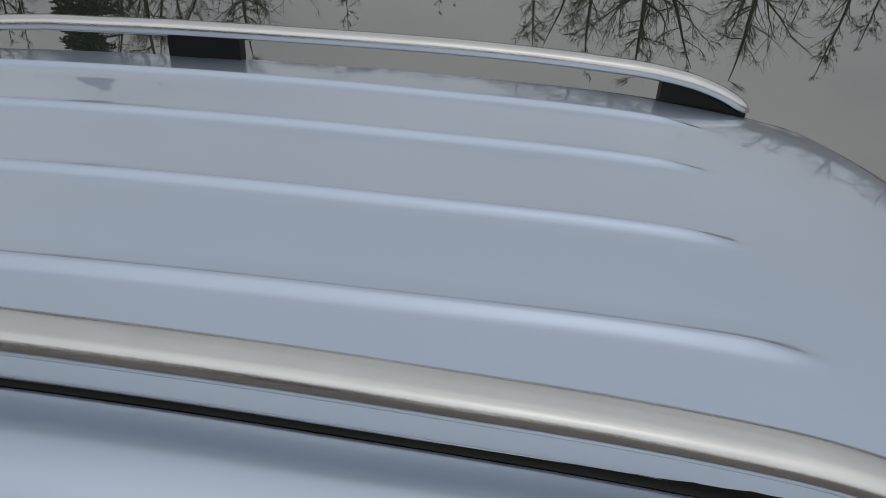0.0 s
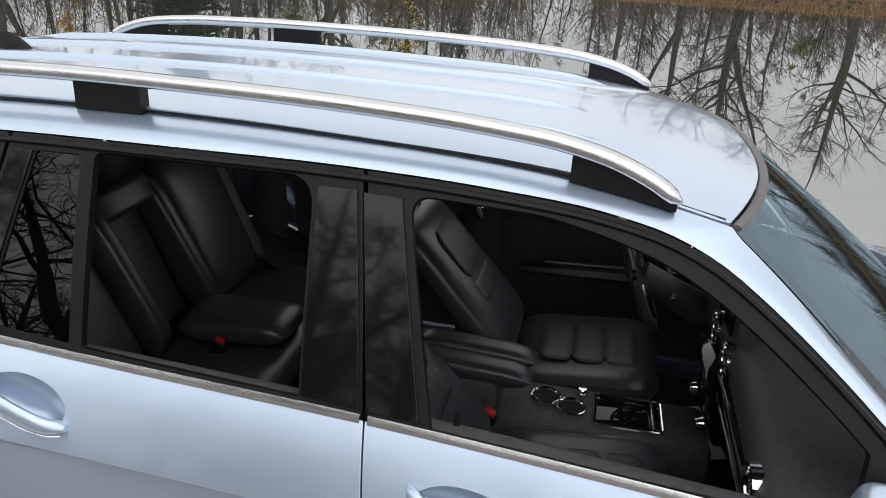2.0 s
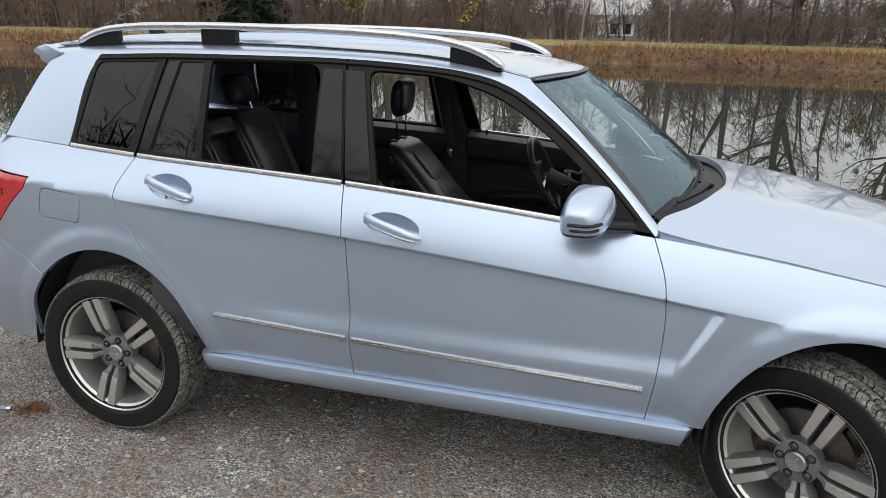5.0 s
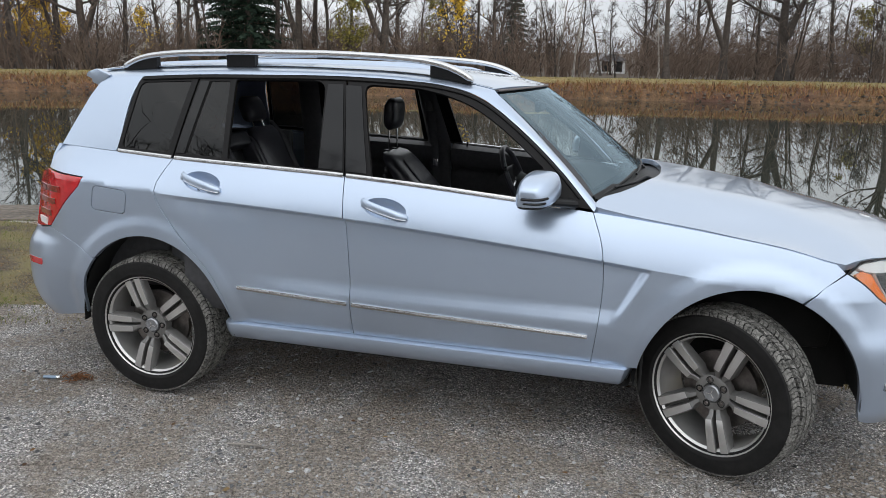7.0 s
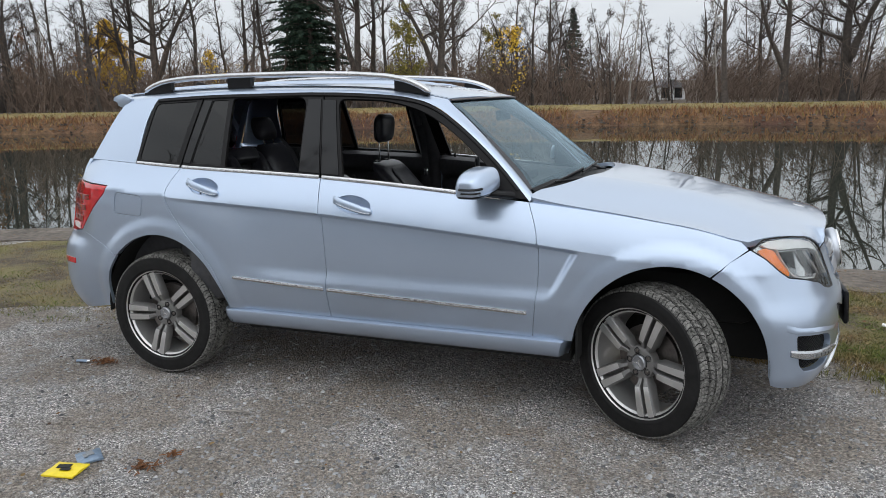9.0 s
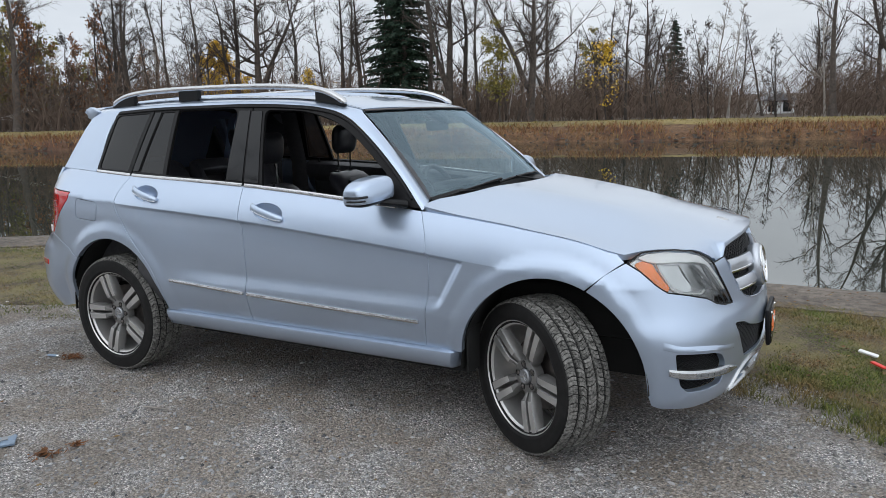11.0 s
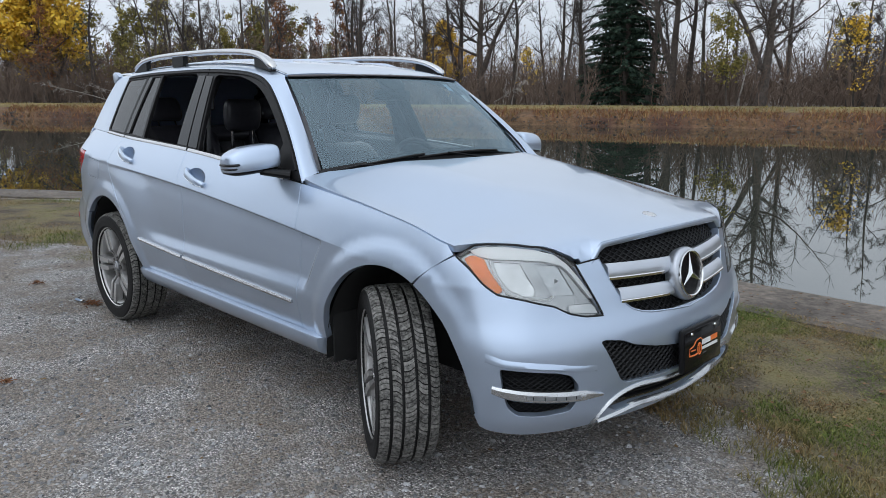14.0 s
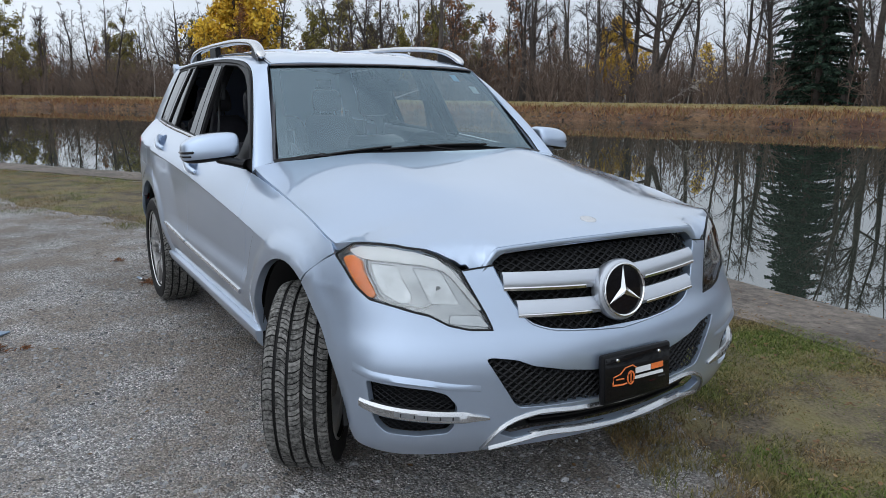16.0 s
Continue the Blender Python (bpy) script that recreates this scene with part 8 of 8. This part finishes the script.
pl = []
for _ in range(7600):
    d, b = rng.uniform(280, 660), 7.5 + 62 * rng.power(0.7)
    x, y = far_at(d, b)
    if y < 51.0 and abs((x - 2.5) * 0.855 + (y + 3.5) * 0.519) < 2.6:
        continue
    if abs(x - 1.5 + 0.07 * (y + 4)) < 1.8 and rng.uniform() < 0.85:
        continue
    pl.append((float(x), float(y), 0.90, 4.1 if d < 465 else 4.8))
far_pl = []
for _ in range(3000):
    d, b = rng.uniform(250, 700), 45.0 + 150 * rng.power(0.9)
    x, y = far_at(d, b)
    if abs(x - 1.5 + 0.07 * (y + 4)) < 4.0 and y < 95:
        continue
    far_pl.append((float(x), float(y), float(far_height(b)), 7.5))
M_BRUSH = material("brown_brush_twigs", (0.100, 0.070, 0.052), rough=0.95, var=0.4, scale=0.4)
brush("underbrush", pl, "dense bare grey-brown underbrush", 31, M_BRUSH)
brush("far_wood", far_pl, "dense far wood of thin grey-brown stems", 33, M_BRUSH)
# unseen brush added behind the camera, to darken low reflections in paint and panes
pl = [(float(rng.uniform(-70, 10)), float(-rng.uniform(45, 80)), 0.0, 3.5) for _ in range(900)]
brush("hedge_brush", pl, "unseen bare brush on the near side, added to darken low reflections", 32, M_TWIG)


# the spruce
def make_spruce(height, seed):
    r = np.random.default_rng(seed)
    tree = tagged(new("spruce"), "dark green spruce with drooping boughs", "tree", group="trees along the canal")
    tv, tf, nv, nf = [], [], [], []
    tube(tv, tf, [np.array((0.0, 0.0, z)) for z in np.linspace(0, height, 8)], [0.30 * (1 - 0.95 * k / 7) for k in range(8)], 8)
    z = 0.7
    while z < height - 0.3:
        reach = 3.6 * (1 - z / height) ** 0.75 + 0.15
        for _ in range(9):
            a = r.uniform(0, math.tau)
            ln = reach * r.uniform(0.7, 1.15)
            st = limb(r, np.array((0, 0, z + r.uniform(-0.25, 0.25))), np.array((math.cos(a), math.sin(a), 0.12)), ln, 0.05, -0.07, 5)
            tube(tv, tf, st, [0.035, 0.028, 0.02, 0.015, 0.01, 0.005], 3)
            for _ in range(int(14 + ln * 22)):
                t = r.uniform(0.12, 1.0) * 5
                k = min(int(t), 4)
                p = st[k] + (st[k + 1] - st[k]) * (t - k)
                side = np.array((-math.sin(a), math.cos(a), 0)) * r.choice((-1, 1)) * r.uniform(0.3, 1) + np.array((math.cos(a), math.sin(a), 0)) * r.uniform(0, 0.8) + np.array((0, 0, -r.uniform(0.1, 0.9)))
                side /= np.linalg.norm(side)
                s = r.uniform(0.18, 0.42)
                w = np.cross(side, r.normal(0, 1, 3))
                w /= np.linalg.norm(w)
                i = len(nv)
                nv += [p - w * 0.04, p + w * 0.04, p + side * s * 0.6 + w * 0.06, p + side * s, p + side * s * 0.6 - w * 0.06]
                nf.append((i, i + 1, i + 2, i + 3, i + 4))
        z += 0.42
    mesh_object("trunk", tv, tf, M_BARK, tree)
    mesh_object("crown", nv, nf, M_NEEDLE, tree, smooth=False)
    return tree


spruce = make_spruce(17.0, 41)
spruce.matrix_basis = pose(-30.7, 51.2, 0.86)
other = copy_thing(spruce, pose(-33.9, 54.5, 0.86, 0, 0, 80))
copy_thing(spruce, pose(-18.0, 98.0, 0.86, 0, 0, 200) @ Matrix.Diagonal((0.72, 0.72, 0.72, 1)))


# white houses far behind the wood
def house_far(x, y, w, d, h, turn):
    ob = tagged(new("far_house"), "small white house far behind the trees", "house")
    part("wall", box_bm((w, d, h), (0, 0, h / 2), 0.02), M_WALLWHITE, ob)
    part("roof", prism_bm([(-w / 2 - 0.4, h), (w / 2 + 0.4, h), (0, h + w * 0.28)], d + 0.6, Matrix.Translation((0, -d / 2 - 0.3, 0))), M_SHINGLE, ob, smooth=False)
    for k in (-1, 1):
        win = part("window", box_bm((0.9, 0.06, 1.2), (k * w * 0.25, -d / 2 - 0.03, h * 0.55), 0.01), M_DARK, ob)
    ob.matrix_basis = pose(x, y, 0.95, 0, 0, turn)
    return ob


M_WALLWHITE = material("white_siding", (0.72, 0.73, 0.74), rough=0.7, var=0.06, scale=2)
M_SHINGLE = material("grey_roof_shingle", (0.16, 0.16, 0.17), rough=0.9, var=0.2, scale=3)
house_far(-5.2, 92.0, 3.2, 4.0, 1.5, 20)
house_far(22.0, 95.0, 5.0, 5.0, 1.6, -10)
house_far(-104.0, 40.0, 6.0, 6.0, 2.8, 50)


# ---- litter on the gravel ----
M_YELLOWBAG = material("yellow_foil", (0.80, 0.62, 0.02), rough=0.35, var=0.08, scale=40, bump=0.5, bump_scale=60, dist=0.003)
M_BLUEBAG = material("blue_grey_foil", (0.20, 0.27, 0.36), rough=0.3, metal=0.4, var=0.2, scale=40, bump=0.5, bump_scale=60, dist=0.003)
M_MULCH = island_material("brown_shreds", [(0.10, 0.045, 0.020), (0.16, 0.07, 0.03), (0.06, 0.03, 0.018)])


def wrapper(name, w, h, mat, label, x, y, turn, seed, print_mat):
    """A crumpled flat snack bag with crimped ends."""
    r = np.random.default_rng(seed)
    rows = []
    for i, u in enumerate(np.linspace(-0.5, 0.5, 13)):
        row_t, n = [], 9
        for k, v in enumerate(np.linspace(-0.5, 0.5, n)):
            puff = 0.010 * math.cos(math.pi * u) * math.cos(math.pi * v) + 0.004
            row_t.append((w * u, h * v, 0.006 + puff + 0.004 * noise.noise((u * 5 + seed, v * 5, 1)) + 0.006 * max(0, abs(u) - 0.4) * 10 * abs(noise.noise((seed, v * 4, 0)))))
        row_b = [(p[0], p[1], 0.002) for p in row_t[::-1]]
        rows.append(row_t + row_b)
    ob = loft(name, rows, mat, None, closed=True, caps=True)
    tagged(ob, label, "litter")
    for a, b, c, d in ((-0.05, 0.05, 0.40, 0.16), (0.10, -0.15, 0.30, 0.10)):
        part("print_patch", box_bm((w * c, h * d * 1.6, 0.002), (w * a, h * b, 0.0215), 0, (0, 0, 8)), print_mat, ob)
    ob.matrix_basis = pose(x, y, float(ground_height(x, y)) + 0.002, 2, -2, turn)
    return ob


wrapper("snack_bag", 0.155, 0.115, M_YELLOWBAG, "crumpled bright yellow snack bag on gravel", -0.955, -2.045, 8, 3, M_BLACK)
wrapper("snack_packet", 0.125, 0.105, M_BLUEBAG, "crumpled blue and grey packet on gravel", -0.955, -1.915, -38, 5, M_LAMPGREY)
lighter = tagged(new("lighter"), "blue plastic lighter lying on gravel", "litter")
part("case", tube_bm([(-0.045, 0, 0.012), (0.025, 0, 0.012)], 0.012, 12, flat=0.7), M_BLUEBAG, lighter)
part("cap", tube_bm([(0.025, 0, 0.012), (0.045, 0, 0.012)], 0.0115, 12, flat=0.7), M_CHROME, lighter)
lighter.matrix_basis = pose(-1.99, -0.945, 0.004, 0, 0, 12)


def shreds(x, y, spread, n, seed):
    r = np.random.default_rng(seed)
    v, f = [], []
    for _ in range(n):
        a, q = r.uniform(0, math.tau), abs(r.normal(0, spread))
        px, py = x + q * math.cos(a) * 1.4, y + q * math.sin(a)
        b, ln, w = r.uniform(0, math.tau), r.uniform(0.012, 0.045), r.uniform(0.003, 0.008)
        z = 0.004 + abs(r.normal(0, 0.010)) * max(0, 1 - q / (2 * spread))
        dx, dy = math.cos(b) * ln / 2, math.sin(b) * ln / 2
        ex, ey = -math.sin(b) * w / 2, math.cos(b) * w / 2
        k = len(v)
        v += [(px - dx - ex, py - dy - ey, z), (px + dx - ex, py + dy - ey, z + 0.006), (px + dx + ex, py + dy + ey, z + 0.008), (px - dx + ex, py - dy + ey, z + 0.003)]
        f.append((k, k + 1, k + 2, k + 3))
    return tagged(mesh_object("shredded_bark", v, f, M_MULCH, smooth=False), "small heap of rust-brown shreds on gravel", "litter", kind="stuff")


for k, (x, y, sp, n) in enumerate(((-1.87, -0.90, 0.040, 160), (-0.67, -1.90, 0.030, 90), (-0.62, -1.76, 0.018, 40), (-2.8, -1.0, 0.03, 60), (0.3, -2.6, 0.02, 30))):
    shreds(x, y, sp, n, 50 + k)
for k, (x, y, ln, a) in enumerate(((-0.62, -1.28, 0.20, 5), (-1.6, -2.4, 0.14, 40), (0.35, -1.55, 0.12, 80), (2.9, 1.25, 0.11, 20))):
    p = [(x - ln / 2 * math.cos(radians(a)), y - ln / 2 * math.sin(radians(a)), 0.010), (x + 0.01, y + 0.008, 0.013), (x + ln / 2 * math.cos(radians(a)), y + ln / 2 * math.sin(radians(a)), 0.010)]
    tagged(part("twig", tube_bm(p, [0.004, 0.005, 0.003], 6), M_PALE, None), "thin dry twig lying on the ground", "twig")
tagged(part("paper_scrap", box_bm((0.11, 0.035, 0.012), (2.75, 1.18, 0.05), 0.004, (8, 10, -15)), M_WHITE, None), "white paper scrap in the grass", "litter")
tagged(part("red_wrapper", box_bm((0.09, 0.04, 0.010), (2.80, 0.98, 0.045), 0.003, (-6, 8, -40)), M_REDBUCKLE, None), "torn red wrapper in the grass", "litter")
